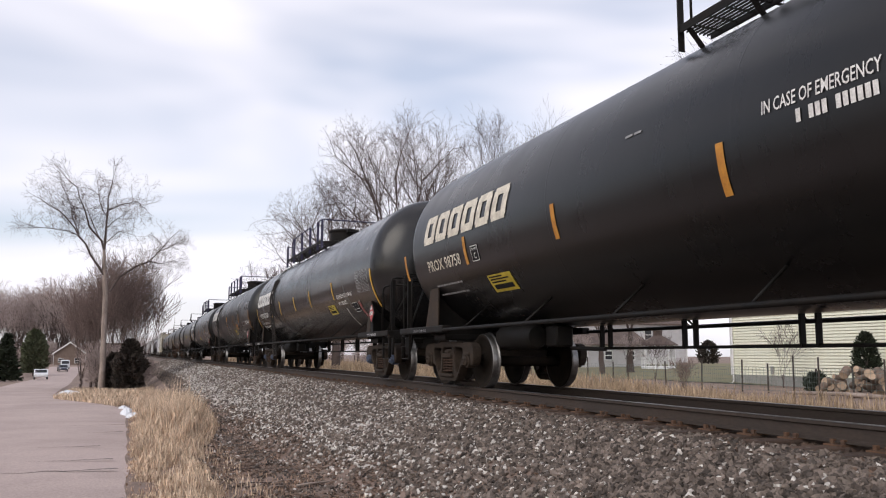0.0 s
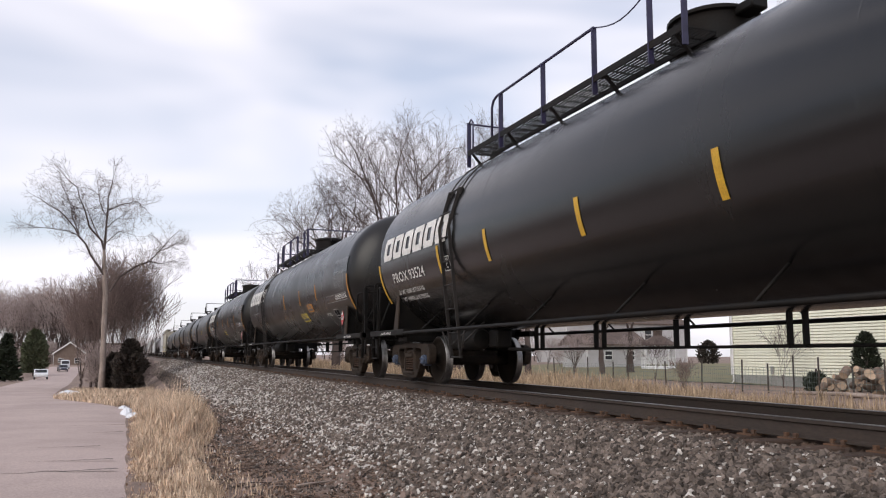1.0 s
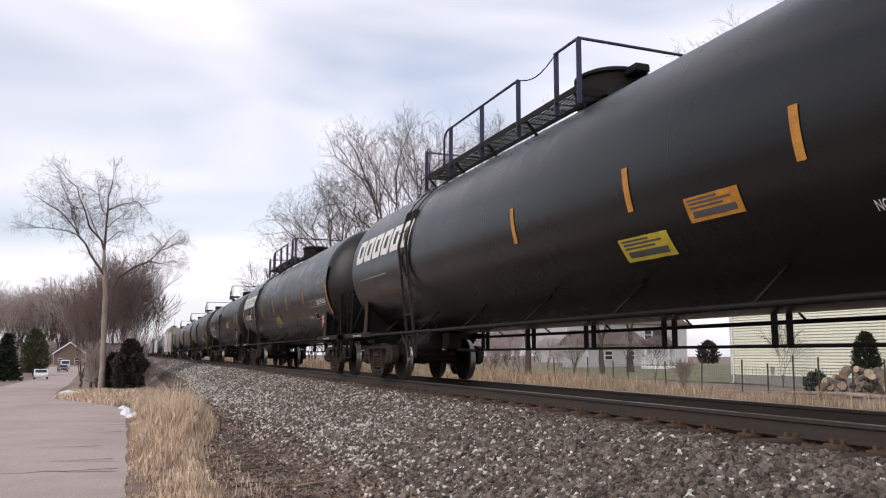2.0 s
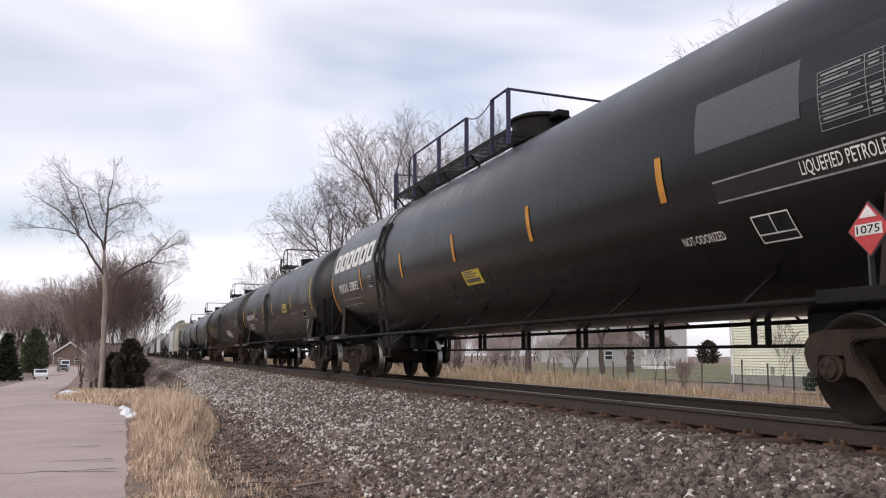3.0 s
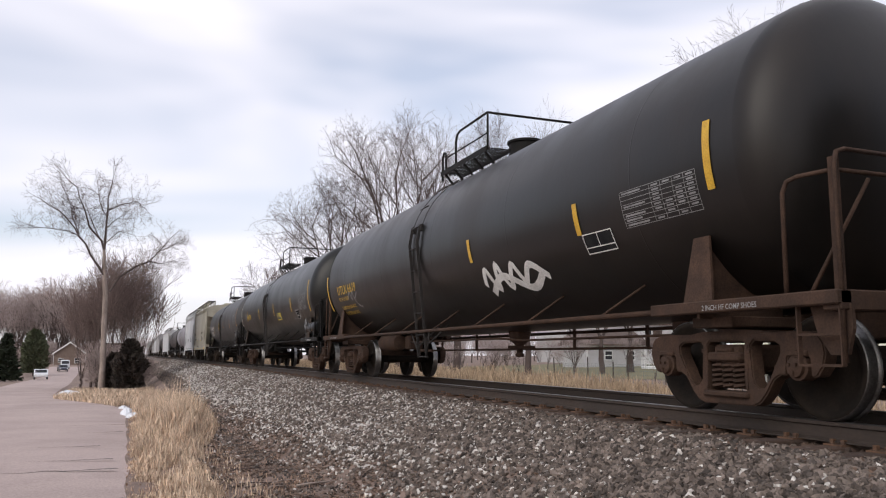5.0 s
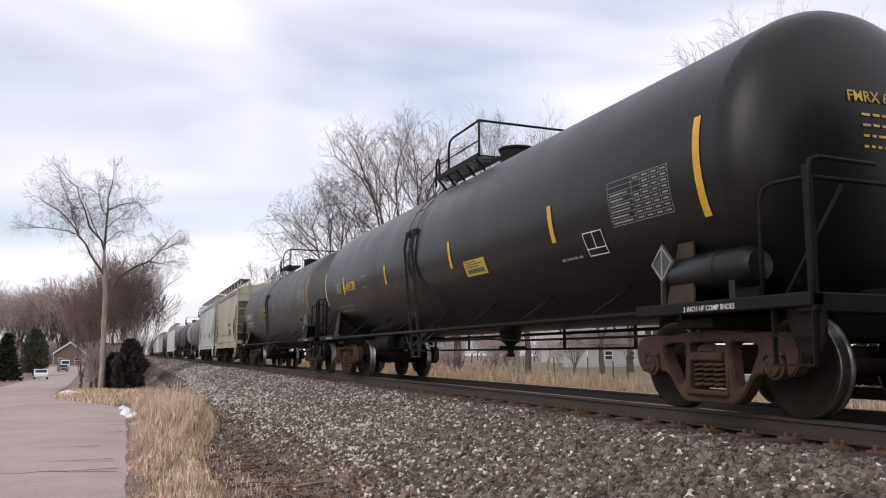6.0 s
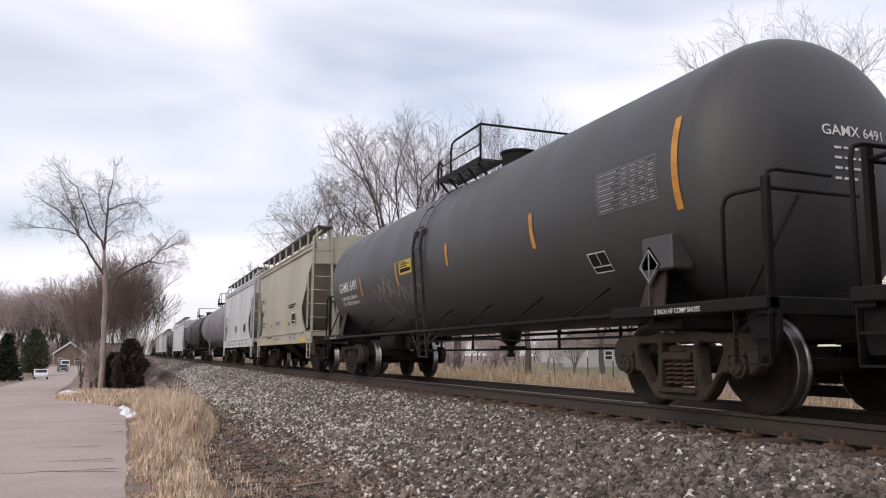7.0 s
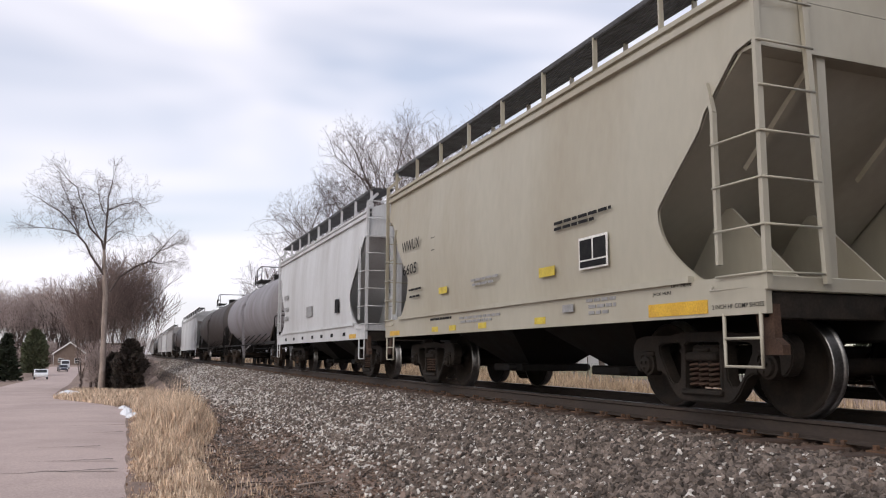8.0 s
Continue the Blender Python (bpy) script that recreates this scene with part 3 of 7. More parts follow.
def railing(car, R, zc, y0, y1, mat, style):
    """The walkway on the tank's top with its posts and rails, and the manway housing."""
    top = zc + R
    for s in (-1, 1):
        bm = bmesh.new()
        a, b = (s * 0.50, s * 0.95)
        for k in range(9):
            x = a + (b - a) * k / 8
            bar(bm, (x, y0, top + 0.03), (x, y1, top + 0.03), 0.006, 0.028)
        yy = y0
        while yy < y1:
            bar(bm, (a, yy, top + 0.035), (b, yy, top + 0.035), 0.01, 0.02)
            yy += 0.25
        bar(bm, (a, y0, top + 0.03), (a, y1, top + 0.03), 0.02, 0.07)
        bar(bm, (b, y0, top + 0.03), (b, y1, top + 0.03), 0.02, 0.09)
        for yy in np.linspace(y0 + 0.15, y1 - 0.15, 5):
            bar(bm, (s * 0.72, yy, top - 0.22), (s * 0.92, yy, top + 0.0), 0.05, 0.03)
        part("walkway", bm, M["frame_black"], car, "dark steel grating walkway")
    hi = 0.74 if style == "lpg" else 0.66
    for s in (-1, 1):
        bm = bmesh.new()
        x = s * 0.93
        if style == "lpg":
            posts = [q for q in (y1 - 1.35, y1 - 2.8, y1 - 4.2, y0 + 0.62, y0) if q > y0 - 0.01]
            for yy in posts:
                part("rail_post", bar(bmesh.new(), (x, yy, top - 0.18), (x, yy, top + hi), 0.075, 0.02, up=(0, 1, 0)), mat, car)
            gate = posts[2] if len(posts) == 5 else posts[0]
            tube(bm, [(x, y1 - 1.0, top + 0.02), (x, y1 - 1.0, top + hi - 0.14), (x, y1 - 1.07, top + hi - 0.04), (x, y1 - 1.2, top + hi), (x, gate, top + hi)], 0.022, 7)
            part("end_handrail", tube(bmesh.new(), [(x, y0 + 0.62, top + hi), (x, y0, top + hi)], 0.022, 7), mat, car)
            part("gate_chain", tube(bmesh.new(), [(x, gate + (y0 + 0.62 - gate) * k / 8, top + hi - 0.14 * math.sin(math.pi * k / 8)) for k in range(9)], 0.010, 5), mat, car)
        else:
            tube(bm, [(x, y1 - 0.05, top - 0.12), (x, y1 - 0.05, top + 0.34), (x, y1 - 0.10, top + 0.42), (x, y1 - 0.17, top + 0.42), (x, y1 - 0.22, top + 0.34), (x, y1 - 0.22, top)], 0.022, 7)
            tube(bm, [(x, y1 - 0.72, top), (x, y1 - 0.72, top + hi - 0.16), (x, y1 - 0.78, top + hi - 0.04), (x, y1 - 0.92, top + hi), (x, y0, top + hi)], 0.022, 7)
            tube(bm, [(x, y0, top), (x, y0, top + hi)], 0.020, 7)
            tube(bm, [(x, y1 - 0.22, top + 0.30), (x, y0, top + 0.30)], 0.014, 7)
        part("guard_rail", bm, mat, car)
    bm = bmesh.new()
    tube(bm, [(-0.93, y0, top + hi), (0.93, y0, top + hi)], 0.022, 7)
    part("cross_rail", bm, mat, car)
    if style == "lpg":
        bm = bmesh.new()
        x = 0.93
        for sx in (-1, 1):
            bar(bm, (sx * 0.93, y1 - 0.02, top - 0.22), (sx * 0.93, y1 - 0.02, top + 0.60), 0.075, 0.02, up=(0, 1, 0))
            tube(bm, [(sx * 0.93, y1 - 0.02, top + 0.60), (sx * 0.93, y1 - 0.12, top + 0.64), (sx * 0.93, y1 - 0.20, top + 0.56), (sx * 0.93, y1 - 0.20, top)], 0.016, 6)
        tube(bm, [(-0.93, y1 - 0.02, top + 0.58), (0.93, y1 - 0.02, top + 0.58)], 0.018, 6)
        part("end_rail", bm, mat, car)
        bm = bmesh.new()
        yc = y0 + 0.62
        lathe(bm, [(top - 0.1, 0.50), (top + 0.06, 0.50), (top + 0.07, 0.54), (top + 0.12, 0.54), (top + 0.13, 0.50), (top + 0.42, 0.50), (top + 0.43, 0.55), (top + 0.47, 0.55), (top + 0.52, 0.45), (top + 0.54, 0.0)], 28, "z", (0, yc, 0))
        box(bm, -0.12, 0.12, yc - 0.78, yc - 0.48, top + 0.34, top + 0.46, 0.02)
        part("dome", bm, M["frame_black"], car, "round black valve housing", smooth=True)
    else:
        bm = bmesh.new()
        yc = y0 + 0.40
        lathe(bm, [(top - 0.1, 0.30), (top + 0.28, 0.30), (top + 0.29, 0.33), (top + 0.33, 0.33), (top + 0.36, 0.2), (top + 0.365, 0.0)], 24, "z", (0, yc, 0))
        part("dome", bm, M["frame_black"], car, "round black valve housing", smooth=True)


def side_ladder(car, spec, R, zc, paint):
    """Straight stiles from a stirrup below the sill to the tank's shoulder, then curved irons with rungs to the top."""
    y, w, foot = spec["ladder"], 0.42, 0.50
    knee = zc + R * (0.50 if spec["style"] == "lpg" else 0.30)
    xk = -math.sqrt(R * R - (knee - zc) ** 2) - 0.06
    lad = None
    for e in (-1, 1):
        yy = y + e * w / 2
        bm = bmesh.new()
        bar(bm, (-1.37, yy, foot), (-(R + 0.05), yy, zc + 0.12), 0.055, 0.018, up=(0, 1, 0))
        bar(bm, (-(R + 0.05), yy, zc + 0.12), (xk, yy, knee), 0.055, 0.018, up=(0, 1, 0))
        box(bm, xk - 0.012, xk + 0.09, yy - 0.03, yy + 0.03, knee - 0.11, knee + 0.02, 0.008)
        if lad is None:
            lad = part("ladder", bm, paint, car)
        else:
            part("stile", bm, paint, lad)
        bm = bmesh.new()
        a0, a1 = math.asin((knee - zc) / R), math.asin(0.985)
        pts = [(-(R + 0.030) * math.cos(a0 + (a1 - a0) * k / 7), yy + 0.04 * e, zc + (R + 0.030) * math.sin(a0 + (a1 - a0) * k / 7)) for k in range(8)]
        tube(bm, pts, 0.007 if spec["style"] == "gp" else 0.013, 6)
        part("ladder_iron", bm, paint, lad)
        part("stirrup_brace", tube(bmesh.new(), [(-1.372, yy, foot + 0.04), (-1.43, yy + e * 0.30, spec.get("side_z", 0.985))], 0.014, 6), paint, lad)
        part("stirrup_brace", tube(bmesh.new(), [(-1.39, yy, 0.70), (-0.95, yy, 1.10)], 0.016, 6), paint, lad)
    z = foot + 0.02
    while z < zc + R * 0.97:
        k = (z - zc) / R
        x = -(1.37 + (R + 0.05 - 1.37) * (z - foot) / (zc + 0.12 - foot)) if z <= zc + 0.12 else -(R * math.sqrt(max(0.01, 1 - k * k)) + 0.075)
        part("rung", tube(bmesh.new(), [(x, y - w / 2 - 0.02, z), (x, y + w / 2 + 0.02, z)], 0.012, 6), paint, lad)
        z += 0.40 if k < 0.55 else (0.27 if k < 0.8 else 0.14)


def tank_car(spec):
    L, R, zc, style = spec["L"], spec["R"], spec["zc"], spec["style"]
    H = L / 2
    car = thing("tank_car", pose(TRACK_X, spec["y"], 0), spec["label"], "railway tank car", "cars of the freight train")
    half = H - spec.get("gap", 0.72)
    paint, dark = M[spec["paint"]], M[spec.get("frame", "frame_black")]
    bm = bmesh.new()
    seams = [k * half / 3 for k in (-2.2, -1.1, 0, 1.1, 2.2)]
    lathe(bm, tank_profile(half, R, R * spec.get("dish", 0.5), seams), 72, "y", (0, 0, zc), close=False)
    bmesh.ops.remove_doubles(bm, verts=bm.verts[:], dist=1e-4)
    for q in seams:                   # weld beads
        part("weld_seam", lathe(bmesh.new(), [(q - 0.018, R - 0.002), (q - 0.008, R + 0.0012), (q + 0.008, R + 0.0012), (q + 0.018, R - 0.002)], 72, "y", (0, 0, zc), close=False), paint, car)
    part("tank", bm, paint, car, "", smooth=False)
    # sills, bolsters, end platforms
    for e in (-1, 1):
        bm = bmesh.new()
        s = e
        yb = s * (H - TRUCK_IN)
        box(bm, -0.17, 0.17, s * (H - 0.5), s * (H - 4.1), 0.70, zc - R + 0.20, 0.02)
        box(bm, -1.25, 1.25, yb - 0.28, yb + 0.28, 0.82, 0.92, 0.01)
        part("draft_sill", bm, dark, car)
        w = spec.get("saddle", 0.09)
        for sx in (-1, 1):            # an upright web across the car, with a flange on its outer edge
            bm = bmesh.new()
            ztop = zc - 0.80
            xt = math.sqrt(R * R - 0.64) + 0.01
            web = [(0.38, 0.90), (1.40, 0.90), (1.40, 1.06), (xt, ztop)]
            for k in range(1, 7):
                a = math.asin(-0.80 / R) - (math.asin(-0.80 / R) + 1.32) * k / 6
                web.append((R * math.cos(a), zc + R * math.sin(a)))
            fa = [bm.verts.new((sx * x, yb - 0.02, z)) for x, z in web]
            fb = [bm.verts.new((sx * x, yb + 0.02, z)) for x, z in web]
            n = len(web)
            bm.faces.new(fa), bm.faces.new(fb[::-1])
            for k in range(n):
                bm.faces.new((fa[(k + 1) % n], fa[k], fb[k], fb[(k + 1) % n]))
            bmesh.ops.recalc_face_normals(bm, faces=bm.faces[:])
            saddle = part("saddle", bm, dark, car)
            bm = bmesh.new()
            fl = [(sx * 1.405, yb - w - 0.05, 1.03), (sx * 1.405, yb + w + 0.05, 1.03), (sx * (xt + 0.015), yb + w * 0.7, ztop), (sx * (xt + 0.015), yb - w * 0.7, ztop)]
            va = [bm.verts.new(p) for p in fl]
            vb = [bm.verts.new((p[0] - sx * 0.025, p[1], p[2])) for p in fl]
            bm.faces.new(va), bm.faces.new(vb[::-1])
            for k in range(4):
                bm.faces.new((va[(k + 1) % 4], va[k], vb[k], vb[(k + 1) % 4]))
            bmesh.ops.recalc_face_normals(bm, faces=bm.faces[:])
            part("saddle_flange", bm, M["truck_dark"] if dark == M["frame_black"] else dark, saddle)
        bm = bmesh.new()
        box(bm, -1.42, 1.42, s * (H - 0.42), s * (H - 0.60), 0.90, 1.06, 0.012)
        box(bm, -1.46, -1.30, s * (H - 0.42), s * (H - 2.75), 0.945, 1.06, 0.012)
        box(bm, 1.30, 1.46, s * (H - 0.42), s * (H - 2.75), 0.945, 1.06, 0.012)
        part("end_platform", bm, dark, car, "dark steel end platform")
        bm = bmesh.new()
        for k in range(7):
            bar(bm, (-1.38, s * (H - 0.64 - 0.07 * k), 1.04), (1.38, s * (H - 0.64 - 0.07 * k), 1.04), 0.02, 0.03)
        part("grating", bm, dark, car)
        ye = s * (H - 0.52)
        zt = spec.get("rail_z", 2.02)
        for sx in (-1, 1):
            part("hand_rail", tube(bmesh.new(), [(sx * 1.40, s * (H - 0.97), 1.04), (sx * 1.40, s * (H - 0.96), zt - 0.12), (sx * 1.39, s * (H - 0.92), zt - 0.03), (sx * 1.36, s * (H - 0.84), zt), (sx * 1.30, ye, zt), (sx * 0.2, ye, zt)], 0.020, 8), dark, car)
            part("grab_rail", tube(bmesh.new(), [(sx * 1.38, s * (H - 0.44), 0.50), (sx * 1.38, s * (H - 0.44), zt + 0.02), (sx * 1.35, s * (H - 0.44), zt + 0.12), (sx * 1.26, s * (H - 0.44), zt + 0.15), (sx * 0.6, s * (H - 0.46), zt + 0.15)], 0.020, 8), dark, car)
            part("end_post", bar(bmesh.new(), (sx * 1.30, ye, 1.04), (sx * 1.30, ye, zt + 0.10), 0.07, 0.05, up=(0, 1, 0)), dark, car)
            bm = bmesh.new()
            for yy in (s * (H - 0.44), s * (H - 0.86)):
                bar(bm, (sx * 1.40, yy, 0.48), (sx * 1.40, yy, 0.95), 0.045, 0.014, up=(0, 1, 0))
            bar(bm, (sx * 1.40, s * (H - 0.44), 0.48), (sx * 1.40, s * (H - 0.86), 0.48), 0.05, 0.02)
            bar(bm, (sx * 1.40, s * (H - 0.44), 0.72), (sx * 1.40, s * (H - 0.86), 0.72), 0.04, 0.02)
            part("corner_step", bm, dark, car)
            prof = [(s * (H - 0.40), 0.95), (s * (H - 0.80), 0.95), (s * (H - 0.74), 0.74), (s * (H - 0.62), 0.56), (s * (H - 0.46), 0.56), (s * (H - 0.40), 0.76)]
            part("corner_bracket", prism(bmesh.new(), prof, sx * 1.30, sx * 1.335), dark, car)
            part("head_brace", tube(bmesh.new(), [(sx * 1.36, s * (H - 0.75), 1.05), (sx * 0.95, s * (H - 0.50), zt - 0.05)], 0.018, 6), dark, car)
        add_truck(car, yb, spec.get("truck", "truck_dark"), spec.get("blue", False))
        add_coupler(car, s, H, dark)
    # long side rails on both flanks
    rz = spec.get("side_z", 0.985)
    for sx in (-1, 1):
        bm = bmesh.new()
        tube(bm, [(sx * 1.43, -H + 2.6, rz), (sx * 1.43, H - 2.6, rz)], 0.030, 8)
        for k in range(7):            # straight stays up to the shell
            yy = -H + 3.6 + (L - 7.2) * k / 6
            if style == "lpg":
                stay = [(sx * 1.43, yy, rz), (sx * 0.98, yy, zc - math.sqrt(R * R - 0.96) + 0.02)]
            else:
                stay = [(sx * 1.43, yy + 0.14, rz), (sx * 1.00, yy - 0.16, zc - math.sqrt(R * R - 1.0) + 0.02)]
            part("rail_stay", tube(bmesh.new(), stay, 0.016, 6), dark, car)
        part("side_rail", bm, dark, car)
    bm = bmesh.new()
    tube(bm, [(0.25, -H + 3.2, 0.66), (0.25, H - 3.2, 0.66)], 0.022, 6)
    part("brake_rod", bm, dark, car)
    if style != "lpg":
        part("brake_pipe", tube(bmesh.new(), [(-0.30, -H + 3.4, 0.80), (-0.30, -1.2, 0.80), (-0.42, -0.6, 0.84), (-0.42, H - 4.6, 0.84)], 0.020, 6), dark, car)
        bm = bmesh.new()              # bottom outlet with its cap
        lathe(bm, [(0.52, 0.0), (0.52, 0.07), (0.57, 0.08), (0.60, 0.05), (0.70, 0.06), (0.76, 0.11), (0.80, 0.17), (zc - R + 0.08, 0.22)], 18, "z", (0, -0.5, 0))
        box(bm, -0.26, 0.26, -0.60, -0.55, 0.66, 0.72, 0.01)
        part("bottom_outlet", bm, dark, car, "black bottom outlet valve", smooth=True)
    for k in range(6 if style == "lpg" else 5):
        bm = bmesh.new()
        yy = -H + 4.2 + (L - 8.4) * (k + 0.5) / (6 if style == "lpg" else 5)
        for dy in (-0.11, 0.11) if style == "lpg" else (0.0,):
            bar(bm, (0.25, yy + dy, 0.64), (0.25, yy + dy, zc - R + 0.06), 0.07 if style == "lpg" else 0.045, 0.03, up=(0, 1, 0))
        part("rod_hanger", bm, dark, car)
    bm = bmesh.new()
    lathe(bm, [(-0.62, 0.0), (-0.60, 0.16), (-0.52, 0.20), (0.52, 0.20), (0.60, 0.16), (0.62, 0.0)], 20, "y", (-0.55, H - 3.9, 0.84))
    box(bm, -0.45, -0.15, H - 4.9, H - 4.55, 0.68, 1.0, 0.03)
    tube(bm, [(-0.3, H - 5.1, 0.66), (-0.3, H - 6.0, 0.64)], 0.03, 8)
    part("air_reservoir", bm, dark, car, "black steel air brake reservoir", smooth=True)
    if style == "lpg":
        railing(car, R, zc, spec["walk"][0], spec["walk"][1], M["navy"] if spec.get("navy") else M["frame_black"], "lpg")
    else:
        railing(car, R, zc, spec["walk"][0], spec["walk"][1], M["frame_black"], "gp")
    if spec["ladder"] is not None:
        side_ladder(car, spec, R, zc, M["ladder_paint"] if spec["paint"].startswith(("black", "dark")) else paint)
    if spec.get("end_tank"):
        bm = bmesh.new()
        lathe(bm, [(-0.60, 0.0), (-0.58, 0.14), (-0.50, 0.19), (-0.16, 0.19), (-0.15, 0.205), (-0.10, 0.205), (-0.09, 0.19), (0.50, 0.19), (0.58, 0.14), (0.60, 0.0)], 22, "y", (-1.22, -H + 1.75, 1.36))
        box(bm, -1.36, -1.08, -H + 1.35, -H + 1.43, 1.05, 1.30)
        box(bm, -1.36, -1.08, -H + 2.05, -H + 2.13, 1.05, 1.30)
        part("end_reservoir", bm, M["black_green"], car, "black air cylinder on the end platform", smooth=True)
    # brake wheel cluster at the far end
    bm = bmesh.new()
    ye = H - 0.70
    box(bm, -0.55, -0.20, ye - 0.12, ye + 0.06, 1.35, 1.62, 0.03)
    box(bm, -0.50, -0.30, ye - 0.08, ye + 0.02, 1.05, 1.36)
    lathe(bm, [(ye + 0.12, 0.20), (ye + 0.15, 0.23), (ye + 0.18, 0.20)], 20, "y", (-0.38, 0, 1.50))
    tube(bm, [(-0.9, ye, 1.1), (-0.9, ye, 1.45), (-0.55, ye, 1.50)], 0.02, 6)
    part("hand_brake", bm, dark, car)
    return car


def hopper_car(spec):
    L, paint, dark = spec["L"], M[spec["paint"]], M["frame_black"]
    H = L / 2
    B = H - 0.80                      # end of the body
    car = thing("hopper_car", pose(TRACK_X, spec["y"], 0), spec["label"], "railway hopper car", "cars of the freight train")
    W, Z0, Z1 = 1.56, 1.20, 3.70

    def flank(z):
        k = (z - Z0) / (Z1 - Z0)
        return W - 0.02 - 0.10 * (1 - 4 * (k - 0.5) ** 2) * -0.6 - 0.05 * k

    def bulge(y, z):
        """Slight dents and the pull of the inner ribs on the thin side sheet."""
        return 0.007 * noise.noise(Vector((spec["y"], y * 0.9, z * 0.5))) - 0.004 * max(0, math.cos(y * 6.283 / 1.45)) ** 6

    def edge(z):
        """How far the side sheet stops short of the body's end at this height."""
        if z > 3.24:
            return 0.03
        if z > 2.78:
            return 0.26 + 0.90 * (3.22 - z)
        if z > 2.64:
            return 0.656 + 0.45 * (2.78 - z)
        if z > 2.0:
            return 0.72 + 1.03 * (2.64 - z)
        k = min(1, (2.0 - z) / 0.76)
        return 1.38 - 0.60 * k ** 2.2

    zs = [Z0 + (Z1 - Z0) * k / 48 for k in range(49)]
    for sx in (-1, 1):
        bm = bmesh.new()
        for xo, flip in ((0.0, False), (-0.03, True)):
            rows = []
            for z in zs:
                e = B - edge(z)
                rows.append([bm.verts.new((sx * (flank(z) + xo + bulge(y, z)), y, z)) for y in np.linspace(-e, e, 37)])
            for r0, r1 in zip(rows, rows[1:]):
                for k in range(36):
                    q = (r0[k], r0[k + 1], r1[k + 1], r1[k])
                    f = bm.faces.new(q if (sx > 0) != flip else q[::-1])
                    f.smooth = True
        part("side_sheet", bm, paint, car)
        bm = bmesh.new()
        prism(bm, [(-B - 0.02, 0.90), (B + 0.02, 0.90), (B + 0.02, 1.24), (-B - 0.02, 1.24)], sx * (W - 0.05), sx * (W + 0.012))
        bar(bm, (sx * (W + 0.005), -B + 0.9, 1.255), (sx * (W + 0.005), B - 0.9, 1.255), 0.10, 0.06)
        part("side_sill", bm, paint, car)
        bm = bmesh.new()
        for z, w in ((3.72, 0.07), (3.83, 0.05)):
            bar(bm, (sx * (W - 0.06), -B, z), (sx * (W - 0.06), B, z), 0.10, w)
        part("top_chord", bm, paint, car)
    # roof
    bm = bmesh.new()
    prof = [(-1.52, 3.70), (-1.50, 3.88), (-1.1, 4.02), (-0.5, 4.10), (0.5, 4.10), (1.1, 4.02), (1.50, 3.88), (1.52, 3.70)]
    a = [bm.verts.new((x, -B, z)) for x, z in prof]
    b = [bm.verts.new((x, B, z)) for x, z in prof]
    for k in range(len(prof) - 1):
        bm.faces.new((a[k], b[k], b[k + 1], a[k + 1]))
    bm.faces.new(a)
    bm.faces.new(b[::-1])
    part("roof", bm, paint, car)
    bm = bmesh.new()
    box(bm, -0.28, 0.28, -B + 0.5, B - 0.5, 4.10, 4.24, 0.02)
    part("roof_hatch", bm, paint, car)
    for sx in (-1, 1):
        bm = bmesh.new()
        x0, x1 = sx * 0.98, sx * 1.42
        zz = 4.33
        y = -B
        for k in range(9):
            xx = x0 + (x1 - x0) * k / 8
            bar(bm, (xx, -B - 0.1, zz), (xx, B + 0.1, zz), 0.034, 0.03)
        bar(bm, (x1, -B - 0.1, zz + 0.01), (x1, B + 0.1, zz + 0.01), 0.02, 0.07)
        for yy in np.arange(-B, B, 0.3):
            bar(bm, (x0, yy, zz + 0.012), (x1, yy, zz + 0.012), 0.02, 0.012)
        tagged(part("running_board", bm, M["grating_grey"], car, "grey grating roof walkway"), kind="stuff")
        for yy in np.linspace(-B + 0.15, B - 0.15, 9):
            for xx, zl in ((x1, 3.86), (x0, 4.0)):
                part("walkway_bracket", bar(bmesh.new(), (xx, yy, zl), (xx, yy, zz), 0.06, 0.02, up=(0, 1, 0)), paint, car)
    # ends: upright bulkhead, slope sheet, sill, added shade plate, posts and ladders
    for e in (-1, 1):
        s = e
        bm = bmesh.new()
        yb, yi = s * B, s * (B - 2.62)
        part("bulkhead", box(bmesh.new(), -1.50, 1.50, yb, s * (B - 0.03), 3.22, 3.695), paint, car)
        prism(bm, [(s * (B - 0.20), 3.215), (s * (B - 0.24), 3.215), (yi - s * 0.03, 1.20), (yi + s * 0.01, 1.20)], -1.50, 1.50)
        part("ledge", box(bmesh.new(), -1.50, 1.50, s * (B - 0.032), s * (B - 0.26), 3.218, 3.25), paint, car)
        part("slope_sheet", bm, paint, car, "sloped end sheet in shade")
        bm = bmesh.new()
        box(bm, -1.505, 1.505, s * (B + 0.016), s * (B - 0.10), 1.09, 1.22, 0.01)
        # dark box set back below the shallow painted end sill
        part("buffer_beam", box(bmesh.new(), -1.50, 1.50, s * (B - 0.02), s * (B - 0.09), 0.86, 1.086, 0.01), M["truck_black"], car)
        part("draft_sill", box(bmesh.new(), -0.2, 0.2, s * (H - 0.3), s * (B - 2.8), 0.68, 1.0, 0.02), dark, car)
        # added dark plate across the open floor, to keep the slope sheet shaded
        part("end_deck", box(bmesh.new(), -1.45, 1.45, s * (B - 0.11), s * (B - 1.9), 1.10, 1.14), dark, car)
